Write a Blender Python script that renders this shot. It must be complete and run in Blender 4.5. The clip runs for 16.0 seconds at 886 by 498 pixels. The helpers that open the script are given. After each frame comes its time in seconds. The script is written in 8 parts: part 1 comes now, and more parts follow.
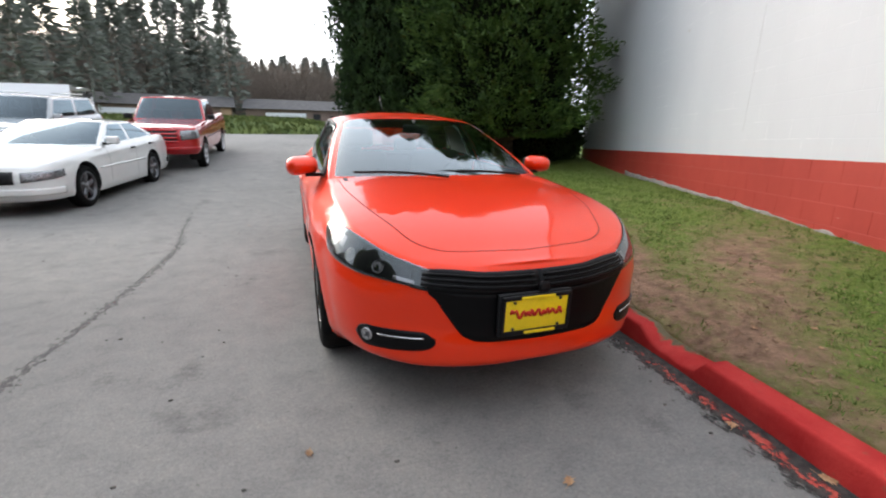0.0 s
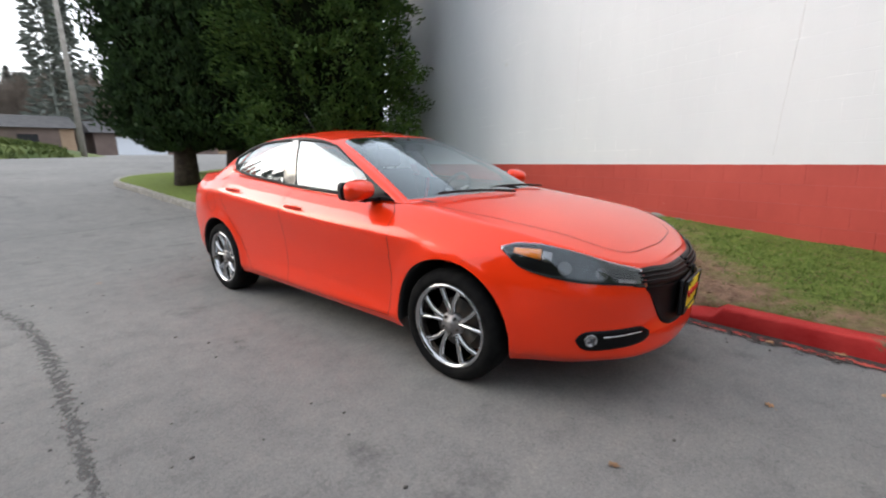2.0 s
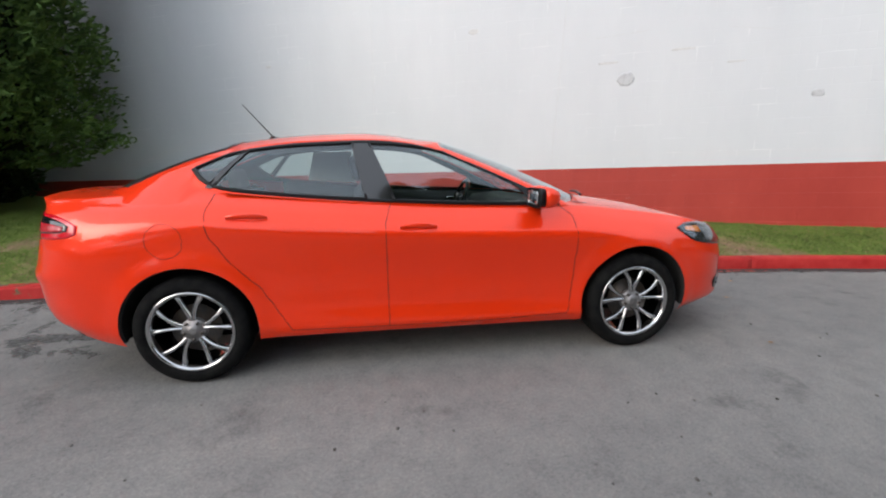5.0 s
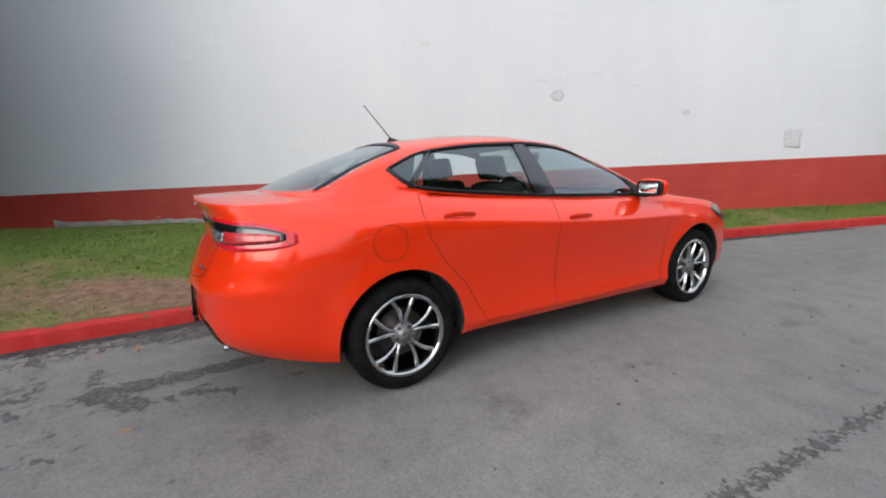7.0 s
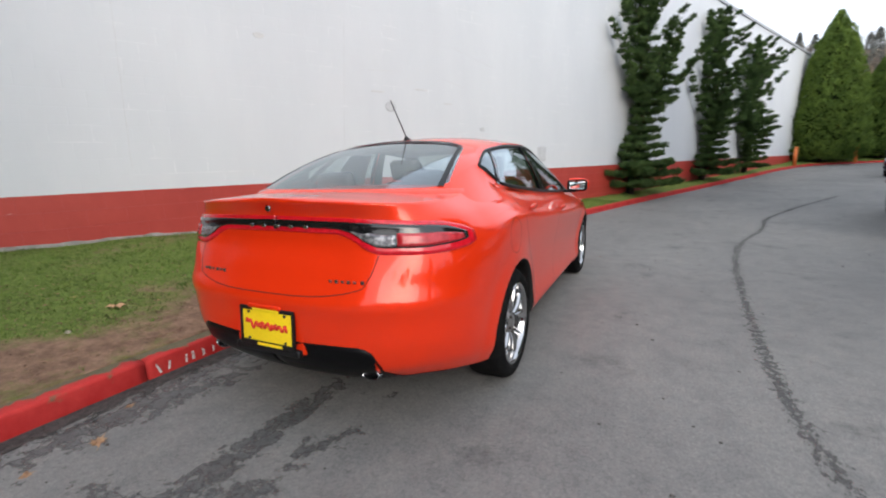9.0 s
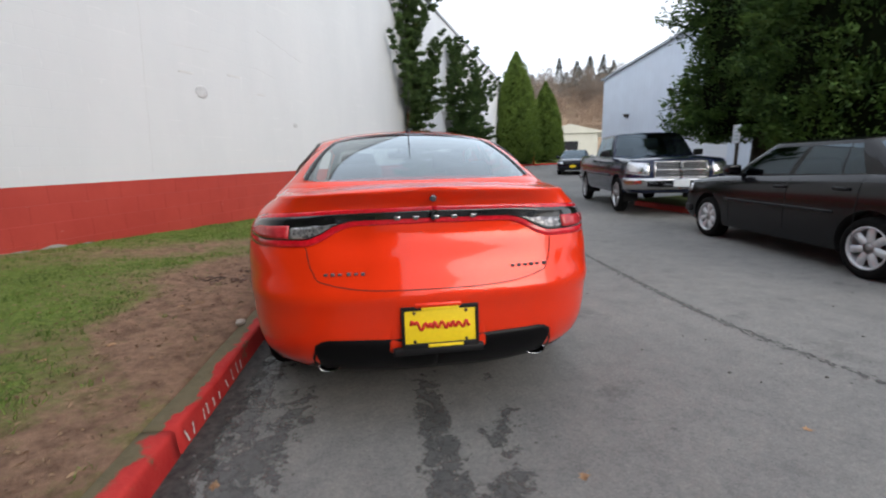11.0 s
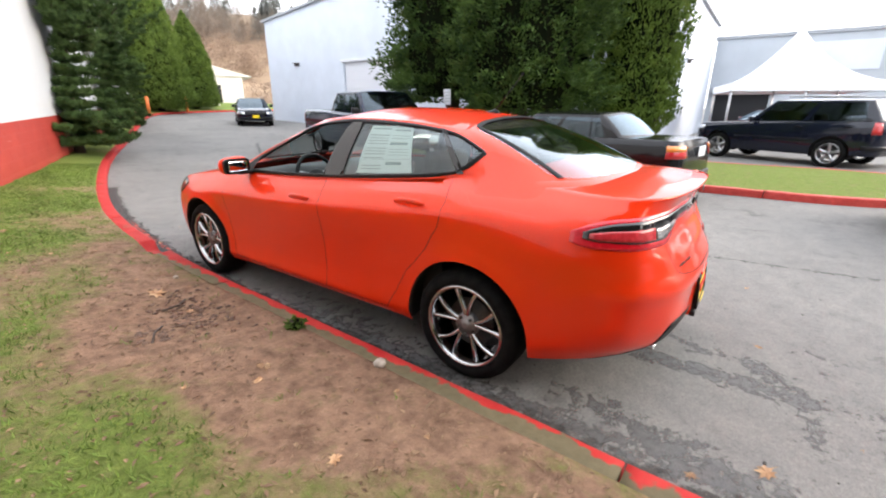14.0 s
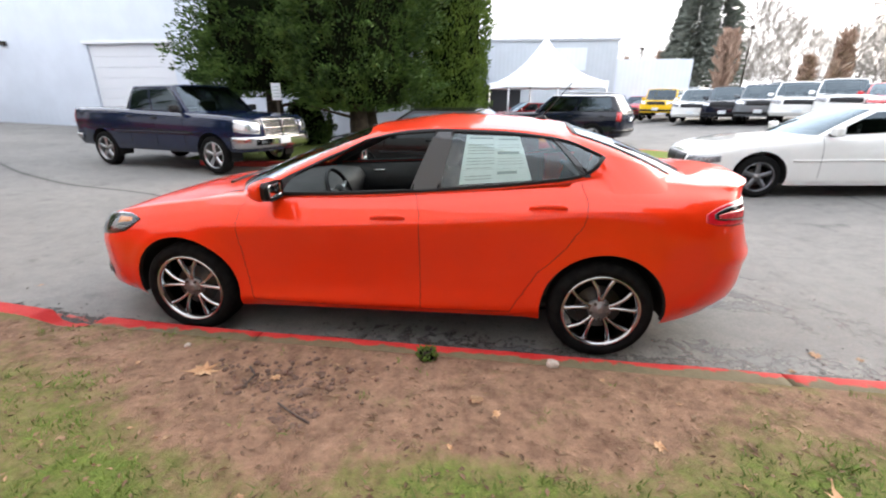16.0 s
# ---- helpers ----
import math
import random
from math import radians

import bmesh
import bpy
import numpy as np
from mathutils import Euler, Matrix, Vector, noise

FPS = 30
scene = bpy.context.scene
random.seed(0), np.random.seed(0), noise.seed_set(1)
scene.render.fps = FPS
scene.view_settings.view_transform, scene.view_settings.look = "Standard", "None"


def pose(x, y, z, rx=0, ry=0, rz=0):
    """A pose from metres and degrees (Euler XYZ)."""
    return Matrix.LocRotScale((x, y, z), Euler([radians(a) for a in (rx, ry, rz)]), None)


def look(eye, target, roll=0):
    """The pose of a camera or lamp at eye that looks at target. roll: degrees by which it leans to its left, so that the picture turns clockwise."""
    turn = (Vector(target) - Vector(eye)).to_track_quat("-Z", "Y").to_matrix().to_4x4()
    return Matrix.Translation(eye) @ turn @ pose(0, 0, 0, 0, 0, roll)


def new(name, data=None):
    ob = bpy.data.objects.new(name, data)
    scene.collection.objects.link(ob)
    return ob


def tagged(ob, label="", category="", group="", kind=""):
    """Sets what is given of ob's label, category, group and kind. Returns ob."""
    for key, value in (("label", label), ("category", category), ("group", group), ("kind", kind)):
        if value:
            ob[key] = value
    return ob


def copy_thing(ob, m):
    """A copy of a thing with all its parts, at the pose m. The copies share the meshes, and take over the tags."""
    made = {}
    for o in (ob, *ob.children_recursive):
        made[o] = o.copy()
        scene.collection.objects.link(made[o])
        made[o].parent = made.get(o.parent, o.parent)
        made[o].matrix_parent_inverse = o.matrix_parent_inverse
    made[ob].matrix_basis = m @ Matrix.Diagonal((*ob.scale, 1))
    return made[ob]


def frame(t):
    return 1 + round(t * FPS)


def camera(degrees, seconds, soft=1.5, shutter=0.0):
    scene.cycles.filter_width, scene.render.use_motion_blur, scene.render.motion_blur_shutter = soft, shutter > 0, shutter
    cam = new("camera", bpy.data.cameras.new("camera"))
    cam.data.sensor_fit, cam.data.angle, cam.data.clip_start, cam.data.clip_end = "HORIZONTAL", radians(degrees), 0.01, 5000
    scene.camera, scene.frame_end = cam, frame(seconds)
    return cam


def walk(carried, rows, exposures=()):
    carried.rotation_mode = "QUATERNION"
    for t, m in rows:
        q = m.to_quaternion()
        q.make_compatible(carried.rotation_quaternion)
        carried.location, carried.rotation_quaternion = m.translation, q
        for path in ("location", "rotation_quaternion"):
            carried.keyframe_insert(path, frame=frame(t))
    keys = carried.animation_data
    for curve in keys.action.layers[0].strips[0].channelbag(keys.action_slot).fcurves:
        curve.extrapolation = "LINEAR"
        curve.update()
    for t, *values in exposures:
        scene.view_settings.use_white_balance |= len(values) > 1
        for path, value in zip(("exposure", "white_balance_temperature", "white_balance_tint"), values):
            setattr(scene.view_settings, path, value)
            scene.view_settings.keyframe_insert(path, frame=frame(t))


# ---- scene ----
cam = camera(91.6, 16.0, soft=2.0, shutter=0.3)
PATH = [
    (0, (-0.984, -3.842, 1.224), (-0.347, -2.014, 0.722), 0.7),
    (0.5, (-1.439, -3.682, 1.226), (-0.554, -1.953, 0.751), -1.0),
    (1, (-1.863, -3.422, 1.21), (-0.817, -1.778, 0.761), -2.0),
    (1.5, (-2.27, -3.107, 1.208), (-0.989, -1.629, 0.789), -1.2),
    (2, (-2.581, -2.745, 1.232), (-1.082, -1.493, 0.802), -0.8),
    (2.5, (-2.854, -2.305, 1.245), (-1.176, -1.293, 0.844), 0.7),
    (3, (-3.116, -1.849, 1.247), (-1.298, -1.129, 0.828), 0.5),
    (3.5, (-3.277, -1.337, 1.251), (-1.396, -0.843, 0.785), -0.1),
    (3.7, (-3.324, -1.126, 1.266), (-1.415, -0.733, 0.817), 0.7),
    (5.8, (-3.365, 1.092, 1.235), (-1.49, 0.528, 0.828), -1.2),
    (6, (-3.315, 1.29, 1.242), (-1.453, 0.678, 0.845), -0.5),
    (6.5, (-3.159, 1.813, 1.239), (-1.368, 1.005, 0.864), -1.3),
    (7, (-2.938, 2.272, 1.234), (-1.232, 1.301, 0.853), -1.8),
    (7.5, (-2.69, 2.699, 1.233), (-1.167, 1.452, 0.877), 0.8),
    (8, (-2.38, 3.076, 1.217), (-1.042, 1.628, 0.879), -0.7),
    (8.5, (-1.981, 3.4, 1.214), (-0.828, 1.8, 0.884), -0.5),
    (8.7, (-1.8, 3.521, 1.211), (-0.772, 1.841, 0.868), -1.0),
    (10.8, (0.015, 4.102, 1.206), (-0.124, 2.149, 0.799), -0.9),
    (11, (0.227, 4.057, 1.195), (-0.06, 2.116, 0.807), -1.3),
    (11.5, (0.709, 3.941, 1.204), (0.206, 2.049, 0.797), -0.1),
    (12, (1.143, 3.752, 1.239), (0.363, 1.975, 0.756), -1.3),
    (12.5, (1.594, 3.497, 1.285), (0.563, 1.868, 0.754), -0.7),
    (13, (1.972, 3.193, 1.342), (0.74, 1.719, 0.786), -1.7),
    (13.5, (2.32, 2.85, 1.402), (0.908, 1.559, 0.819), -1.3),
    (14, (2.641, 2.477, 1.451), (1.099, 1.369, 0.824), 0.4),
    (14.5, (2.905, 2.091, 1.511), (1.25, 1.207, 0.818), 1.7),
    (15, (3.138, 1.641, 1.533), (1.391, 0.938, 0.859), 1.4),
    (15.5, (3.268, 1.161, 1.553), (1.454, 0.679, 0.863), -0.9),
    (16, (3.341, 0.677, 1.543), (1.465, 0.452, 0.887), 0.2),
]
walk(cam, [(t, look(eye, target, roll)) for t, eye, target, roll in PATH],
     [(0, .93, 6350, 10), (2, .78, 6330, 10), (3.5, .76, 6300, 10), (6, .67, 6200, 10), (8.7, .66, 6200, 10), (11, .57, 6250, 10), (12, .72, 6450, 11), (13, 1.22, 6620, 12), (14, 1.64, 6620, 12), (16, 1.64, 6560, 12)])

# ---------------- world, sun, exposure ----------------
world = bpy.data.worlds.new("overcast_sky")
scene.world = world
world.use_nodes = True
wn, wl = world.node_tree.nodes, world.node_tree.links
SUN_EL, SUN_AZ = radians(23), radians(121)     # azimuth measured from +x towards +y
sky = wn.new("ShaderNodeTexSky")
sky.sky_type = 'NISHITA'
sky.sun_disc = False
sky.sun_elevation = SUN_EL
sky.sun_rotation = radians(90) - SUN_AZ
sky.air_density, sky.dust_density, sky.ozone_density = 1.0, 6.0, 1.0
haze = wn.new("ShaderNodeMixRGB")              # cloud cover evens out the blue of the sky
haze.inputs[0].default_value = 0.75
haze.inputs[2].default_value = (7.6, 8.0, 8.6, 1)
wl.new(sky.outputs[0], haze.inputs[1])
wl.new(haze.outputs[0], wn["Background"].inputs[0])
wn["Background"].inputs[1].default_value = 0.15
sun = new("sun", bpy.data.lights.new("sun", 'SUN'))
sun.data.energy, sun.data.angle, sun.data.color = 0.85, radians(40), (1.0, 0.97, 0.93)
sun.matrix_world = look((0, 0, 0), (-math.cos(SUN_EL) * math.cos(SUN_AZ), -math.cos(SUN_EL) * math.sin(SUN_AZ), -math.sin(SUN_EL)))

# ---------------- materials ----------------


def mat(name, base, rough=0.5, metal=0.0, second=None, scale=6.0, mix=(0.35, 0.65), fine=0.12, fscale=60.0, bump=0.0, bscale=80.0,
        coat=0.0, alpha=1.0, trans=0.0, spec=0.5, emit=None, random_tint=0.0, flake=0.0):
    """A Principled material: base and second colour mixed by large noise, fine grain over both, and bump."""
    m = bpy.data.materials.new(name)
    m.use_nodes = True
    n, l = m.node_tree.nodes, m.node_tree.links
    p = n["Principled BSDF"]
    tc = n.new("ShaderNodeTexCoord")
    big = n.new("ShaderNodeTexNoise")
    big.inputs["Scale"].default_value, big.inputs["Detail"].default_value = scale, 6
    l.new(tc.outputs["Object"], big.inputs["Vector"])
    ramp = n.new("ShaderNodeValToRGB")
    ramp.color_ramp.elements[0].position, ramp.color_ramp.elements[1].position = mix
    ramp.color_ramp.elements[0].color = (*base, 1)
    ramp.color_ramp.elements[1].color = (*(second or base), 1)
    l.new(big.outputs["Fac"], ramp.inputs["Fac"])
    grain = n.new("ShaderNodeTexNoise")
    grain.inputs["Scale"].default_value, grain.inputs["Detail"].default_value = fscale, 3
    l.new(tc.outputs["Object"], grain.inputs["Vector"])
    shade = n.new("ShaderNodeMapRange")
    shade.inputs[3].default_value, shade.inputs[4].default_value = 1 - fine, 1 + fine
    shade.inputs[1].default_value, shade.inputs[2].default_value = 0.25, 0.75
    l.new(grain.outputs["Fac"], shade.inputs[0])
    mul = n.new("ShaderNodeVectorMath")
    mul.operation = 'SCALE'
    l.new(ramp.outputs["Color"], mul.inputs[0])
    l.new(shade.outputs[0], mul.inputs["Scale"])
    out = mul.outputs[0]
    if random_tint:
        info = n.new("ShaderNodeObjectInfo")
        rr = n.new("ShaderNodeMapRange")
        rr.inputs[3].default_value, rr.inputs[4].default_value = 1 - random_tint, 1 + random_tint
        l.new(info.outputs["Random"], rr.inputs[0])
        mul2 = n.new("ShaderNodeVectorMath")
        mul2.operation = 'SCALE'
        l.new(out, mul2.inputs[0])
        l.new(rr.outputs[0], mul2.inputs["Scale"])
        out = mul2.outputs[0]
    l.new(out, p.inputs["Base Color"])
    p.inputs["Roughness"].default_value = rough
    p.inputs["Metallic"].default_value = metal
    p.inputs["Specular IOR Level"].default_value = spec
    p.inputs["Coat Weight"].default_value = coat
    p.inputs["Coat Roughness"].default_value = 0.045
    p.inputs["Coat IOR"].default_value = 1.5
    p.inputs["Transmission Weight"].default_value = trans
    p.inputs["Alpha"].default_value = alpha
    if emit:
        p.inputs["Emission Color"].default_value = (*emit[:3], 1)
        p.inputs["Emission Strength"].default_value = emit[3]
    if bump:
        b = n.new("ShaderNodeBump")
        b.inputs["Strength"].default_value, b.inputs["Distance"].default_value = bump, 0.01
        bn = n.new("ShaderNodeTexNoise")
        bn.inputs["Scale"].default_value, bn.inputs["Detail"].default_value = bscale, 4
        l.new(tc.outputs["Object"], bn.inputs["Vector"])
        l.new(bn.outputs["Fac"], b.inputs["Height"])
        l.new(b.outputs["Normal"], p.inputs["Normal"])
    return m


def glass(name, tint, clear=0.75, rough=0.02, gain=1.35, floor=0.03, sheen=(0.80, 0.88, 0.92)):
    """Thin car or window glass: a tinted see-through sheet with a mirror gloss by Fresnel."""
    m = bpy.data.materials.new(name)
    m.use_nodes = True
    n, l = m.node_tree.nodes, m.node_tree.links
    n.remove(n["Principled BSDF"])
    t, g, f, mx = n.new("ShaderNodeBsdfTransparent"), n.new("ShaderNodeBsdfGlossy"), n.new("ShaderNodeLayerWeight"), n.new("ShaderNodeMixShader")
    t.inputs[0].default_value = (*[c * clear for c in tint], 1)
    g.inputs["Roughness"].default_value = rough
    g.inputs[0].default_value = (*sheen, 1)
    f.inputs["Blend"].default_value = 0.5
    five = n.new("ShaderNodeMath")
    five.operation = 'POWER'
    five.inputs[1].default_value = 3.0
    sch = n.new("ShaderNodeMath")
    sch.operation = 'MULTIPLY_ADD'
    sch.inputs[1].default_value, sch.inputs[2].default_value = 0.75, 0.045
    l.new(f.outputs["Facing"], five.inputs[0])
    l.new(five.outputs[0], sch.inputs[0])
    mul = n.new("ShaderNodeMath")
    mul.operation = 'MULTIPLY_ADD'
    mul.inputs[1].default_value, mul.inputs[2].default_value = gain, floor
    mul.use_clamp = True
    l.new(sch.outputs[0], mul.inputs[0])
    l.new(mul.outputs[0], mx.inputs[0])
    l.new(t.outputs[0], mx.inputs[1])
    l.new(g.outputs[0], mx.inputs[2])
    l.new(mx.outputs[0], n["Material Output"].inputs[0])
    return m


M_REVERSE = mat("smoked_clear_lamp", (0.42, 0.42, 0.43), 0.25, 0.6, second=(0.10, 0.10, 0.11), scale=55, mix=(.4, .6), bump=0.3, bscale=60)
M_PAINT = mat("orange_red_paint", (0.79, 0.034, 0.0035), 0.38, 0.24, (0.81, 0.036, 0.004), 3, coat=.85, fine=0.05, fscale=900, spec=0.08)
M_GLASS = glass("tinted_glass", (0.82, 0.90, 0.88), 0.80)
M_GLASS_DARK = glass("dark_tinted_glass", (0.5, 0.55, 0.55), 0.45)
M_BLACK = mat("black_plastic", (0.009, 0.009, 0.010), 0.42, spec=.25, fine=0.2, fscale=200, bump=0.05)
M_GLOSS = mat("gloss_black_plastic", (0.008, 0.008, 0.009), 0.12, coat=0.6)
M_RUBBER = mat("tyre_rubber", (0.005, 0.005, 0.0055), 0.85, spec=.08, second=(0.010, 0.010, 0.0095), scale=20, bump=0.15, bscale=120)
M_CHROME = mat("chrome", (0.48, 0.48, 0.49), 0.14, 1.0, fine=0.03)
M_ALLOY = mat("alloy", (0.45, 0.45, 0.46), 0.28, 1.0, fine=0.08)
M_DARKMETAL = mat("dark_metal", (0.06, 0.06, 0.06), 0.5, 0.8, second=(0.09, 0.07, 0.055), scale=14)
M_WELL = mat("wheel_well", (0.008, 0.008, 0.008), 0.9)
M_TRIMGREY = mat("interior_grey_plastic", (0.016, 0.017, 0.018), 0.6, second=(0.026, 0.026, 0.028), bump=0.1, bscale=300)
M_SEAT = mat("dark_seat_fabric", (0.022, 0.022, 0.024), 0.9, second=(0.03, 0.03, 0.032), bump=0.2, bscale=400)
M_LENS = glass("clear_lens", (0.95, 0.95, 0.95), 0.95, 0.03, 1.15, 0.02)
M_WHEEL = mat("bright_wheel_alloy", (0.46, 0.46, 0.465), 0.11, 1.0, fine=0.05)
M_REDLENS = mat("red_lamp_lens", (0.52, 0.005, 0.014), 0.12, coat=.35, second=(0.60, 0.010, 0.022), scale=30)
M_AMBER = mat("amber_lens", (0.75, 0.22, 0.02), 0.15, coat=1.0)
M_SILVERLAMP = mat("lamp_reflector", (0.75, 0.76, 0.78), 0.15, 0.9, second=(0.5, 0.5, 0.52), scale=40, bump=0.3, bscale=60)
M_YELLOW = mat("yellow_plate", (0.85, 0.62, 0.01), 0.4, fine=0.05)
M_REDINK = mat("red_lettering", (0.55, 0.02, 0.01), 0.5)
M_BLACKINK = mat("black_lettering", (0.02, 0.02, 0.02), 0.6)
M_PAPER = mat("window_sticker_paper", (0.80, 0.88, 0.86), 0.6, fine=0.05)
M_GREYINK = mat("grey_print", (0.35, 0.42, 0.41), 0.6)
M_HUB = mat("satin_hub_metal", (0.26, 0.25, 0.25), 0.5, 0.9)
M_BARK = mat("bark", (0.030, 0.021, 0.015), 0.95, second=(0.065, 0.048, 0.035), scale=8, bump=0.8, bscale=25)

# ---------------- mesh helpers ----------------


def mesh_ob(name, bm, material, smooth=True):
    me = bpy.data.meshes.new(name)
    bmesh.ops.recalc_face_normals(bm, faces=bm.faces)
    bm.to_mesh(me)
    bm.free()
    if smooth:
        me.shade_smooth()
    for m in (material if isinstance(material, (list, tuple)) else [material]):
        me.materials.append(m)
    return new(name, me)


def part(name, bm, material, parent, label="", smooth=True):
    ob = mesh_ob(name, bm, material, smooth)
    ob.parent = parent
    return tagged(ob, label)


def thing(name, label, category, m=None, group="", kind=""):
    ob = new(name)
    if m is not None:
        ob.matrix_world = m
    return tagged(ob, label, category, group, kind)


def box(bm, cx, cy, cz, sx, sy, sz, bev=0.0, m=None, seg=2):
    r = bmesh.ops.create_cube(bm, size=1, matrix=(m or Matrix()) @ Matrix.Translation((cx, cy, cz)) @ Matrix.Diagonal((sx, sy, sz, 1)))
    if bev:
        es = list({e for v in r["verts"] for e in v.link_edges})
        bmesh.ops.bevel(bm, geom=es, offset=bev, segments=seg, affect='EDGES', profile=0.6)
    return bm


def boxed(*a, **k):
    return box(bmesh.new(), *a, **k)


def tube(bm, a, b, r0, r1=None, n=10, caps=True):
    """A tapered round bar from a to b."""
    a, b = Vector(a), Vector(b)
    q = (b - a).to_track_quat('Z', 'Y').to_matrix().to_4x4()
    bmesh.ops.create_cone(bm, cap_ends=caps, segments=n, radius1=r0, radius2=r0 if r1 is None else r1, depth=(b - a).length,
                          matrix=Matrix.Translation((a + b) / 2) @ q)
    return bm


def revolve(bm, prof, n=40, m=None, closed=False):
    """Turn a profile of (radius, x) round the local x axis."""
    m = m or Matrix()
    rings = []
    for k in range(n):
        a = 2 * math.pi * k / n
        rings.append([bm.verts.new(m @ Vector((x, r * math.cos(a), r * math.sin(a)))) for r, x in prof])
    for k in range(n):
        A, B = rings[k], rings[(k + 1) % n]
        for i in range(len(prof) - (0 if closed else 1)):
            j = (i + 1) % len(prof)
            bm.faces.new((A[i], A[j], B[j], B[i]))
    return bm


def lattice(bm, P, flip=False):
    """Faces over a grid of points P[i][j]."""
    V = [[bm.verts.new(p) for p in row] for row in P]
    for i in range(len(V) - 1):
        for j in range(len(V[0]) - 1):
            f = (V[i][j], V[i + 1][j], V[i + 1][j + 1], V[i][j + 1])
            try:
                bm.faces.new(f[::-1] if flip else f)
            except ValueError:
                pass
    return V


def hermite(keys, vals):
    """A smooth curve through keyed values that does not overshoot. Works on columns."""
    k = np.asarray(keys, float)
    v = np.asarray(vals, float)
    if v.ndim == 1:
        v = v[:, None]
    h = np.diff(k)[:, None]
    d = np.diff(v, axis=0) / h
    m = np.zeros_like(v)
    m[0], m[-1] = d[0], d[-1]
    for i in range(1, len(k) - 1):
        same = d[i - 1] * d[i] > 0
        w1, w2 = 2 * h[i] + h[i - 1], h[i] + 2 * h[i - 1]
        with np.errstate(divide='ignore', invalid='ignore'):
            hm = (w1 + w2) / (w1 / d[i - 1] + w2 / d[i])
        m[i] = np.where(same, hm, 0)

    def f(x):
        x = min(max(x, k[0]), k[-1])
        i = min(int(np.searchsorted(k, x, 'right')) - 1, len(k) - 2)
        i = max(i, 0)
        t = (x - k[i]) / (k[i + 1] - k[i])
        H = h[i]
        return ((2 * t**3 - 3 * t**2 + 1) * v[i] + (t**3 - 2 * t**2 + t) * H * m[i] + (-2 * t**3 + 3 * t**2) * v[i + 1] + (t**3 - t**2) * H * m[i + 1])
    return f


def catmull(keys, vals):
    """A smooth curve through keyed rows with rounded tangents."""
    k = np.asarray(keys, float)
    v = np.asarray(vals, float)
    m = np.gradient(v, k, axis=0)

    def f(x):
        x = min(max(x, k[0]), k[-1])
        i = max(min(int(np.searchsorted(k, x, 'right')) - 1, len(k) - 2), 0)
        H = k[i + 1] - k[i]
        t = (x - k[i]) / H
        return ((2 * t**3 - 3 * t**2 + 1) * v[i] + (t**3 - 2 * t**2 + t) * H * m[i] + (-2 * t**3 + 3 * t**2) * v[i + 1] + (t**3 - t**2) * H * m[i + 1])
    return f


LEVELS = [0, .1, .25, .45, .62, .78, .9, 1.0]


class Shell:
    """The lower body of a car: half outline from nose to tail, drawn in by insets that change with the height."""

    def __init__(self, rows):
        xy = np.array([r[:2] for r in rows], float)
        self.s = np.r_[0, np.cumsum(np.hypot(*np.diff(xy, axis=0).T))]
        ext = np.vstack([[-xy[1, 0], xy[1, 1]], xy, [-xy[-2, 0], xy[-2, 1]]])
        es = np.r_[-self.s[1], self.s, 2 * self.s[-1] - self.s[-2]]
        self.plan = catmull(es, ext)
        self.z = hermite(self.s, [r[2:4] for r in rows])
        self.ins = [hermite(self.s, [r[4][i] for r in rows]) for i in range(8)]
        self.len = self.s[-1]
        self.cache = {}
        self.ridge = self.line = None
        ss = np.linspace(0, self.len, 800)
        self.tab = np.array([self.plan(a) for a in ss])
        self.ss = ss

    def at(self, s, w):
        """The point at arc length s (from the nose) and height share w."""
        key = round(s, 5)
        if key not in self.cache:
            self.cache[key] = self.station(s)
        x, y, dx, dy, f, zb, zt = self.cache[key]
        i = min(int(w * 80), 79)
        u = w * 80 - i
        inset = f[i] * (1 - u) + f[i + 1] * u
        if self.ridge:
            inset -= self.ridge(y, zb + (zt - zb) * w)
        return Vector((x - dy * inset, y + dx * inset, zb + (zt - zb) * w))

    def station(self, s):
        """What stays the same along one upright line of the body."""
        x, y = self.plan(s)
        e = 0.01
        d = (self.plan(min(s + e, self.len)) - self.plan(max(s - e, 0)))
        if s < e:
            d = np.array([1.0, 0.0])
        if s > self.len - e:
            d = np.array([-1.0, 0.0])
        d = d / np.hypot(*d)
        g = hermite(LEVELS, [f(s)[0] for f in self.ins])
        zb, zt = self.z(s)
        return x, y, d[0], d[1], [float(g(i / 80)[0]) for i in range(81)], float(zb), float(zt)

    def atz(self, s, z, off=0.0):
        """The point at arc length s and height z, off outwards."""
        zb, zt = self.z(s)
        w = min(max((z - zb) / (zt - zb), 0), 1)
        p = self.at(s, w)
        if off:
            a, b = self.at(min(s + .01, self.len), w), self.at(max(s - .01, 0), w)
            c, d = self.at(s, min(w + .02, 1)), self.at(s, max(w - .02, 0))
            nrm = (a - b).cross(c - d)
            nrm.normalize()
            if nrm.dot(Vector((p.x, p.y, 0.0)) - Vector((0, 0.6 * p.y, 0))) < 0:
                nrm = -nrm
            p = p + nrm * off
            if s < 1e-6 or s > self.len - 1e-6:
                p.x = 0.0
        return p

    def s_y(self, y):
        return float(self.ss[np.argmin(np.abs(self.tab[:, 1] - y))])

    def s_x(self, x, front=True):
        n = len(self.ss) // 4
        if front:
            return float(self.ss[:n][np.argmin(np.abs(self.tab[:n, 0] - x))])
        return float(self.ss[-n:][np.argmin(np.abs(self.tab[-n:, 0] - x))])


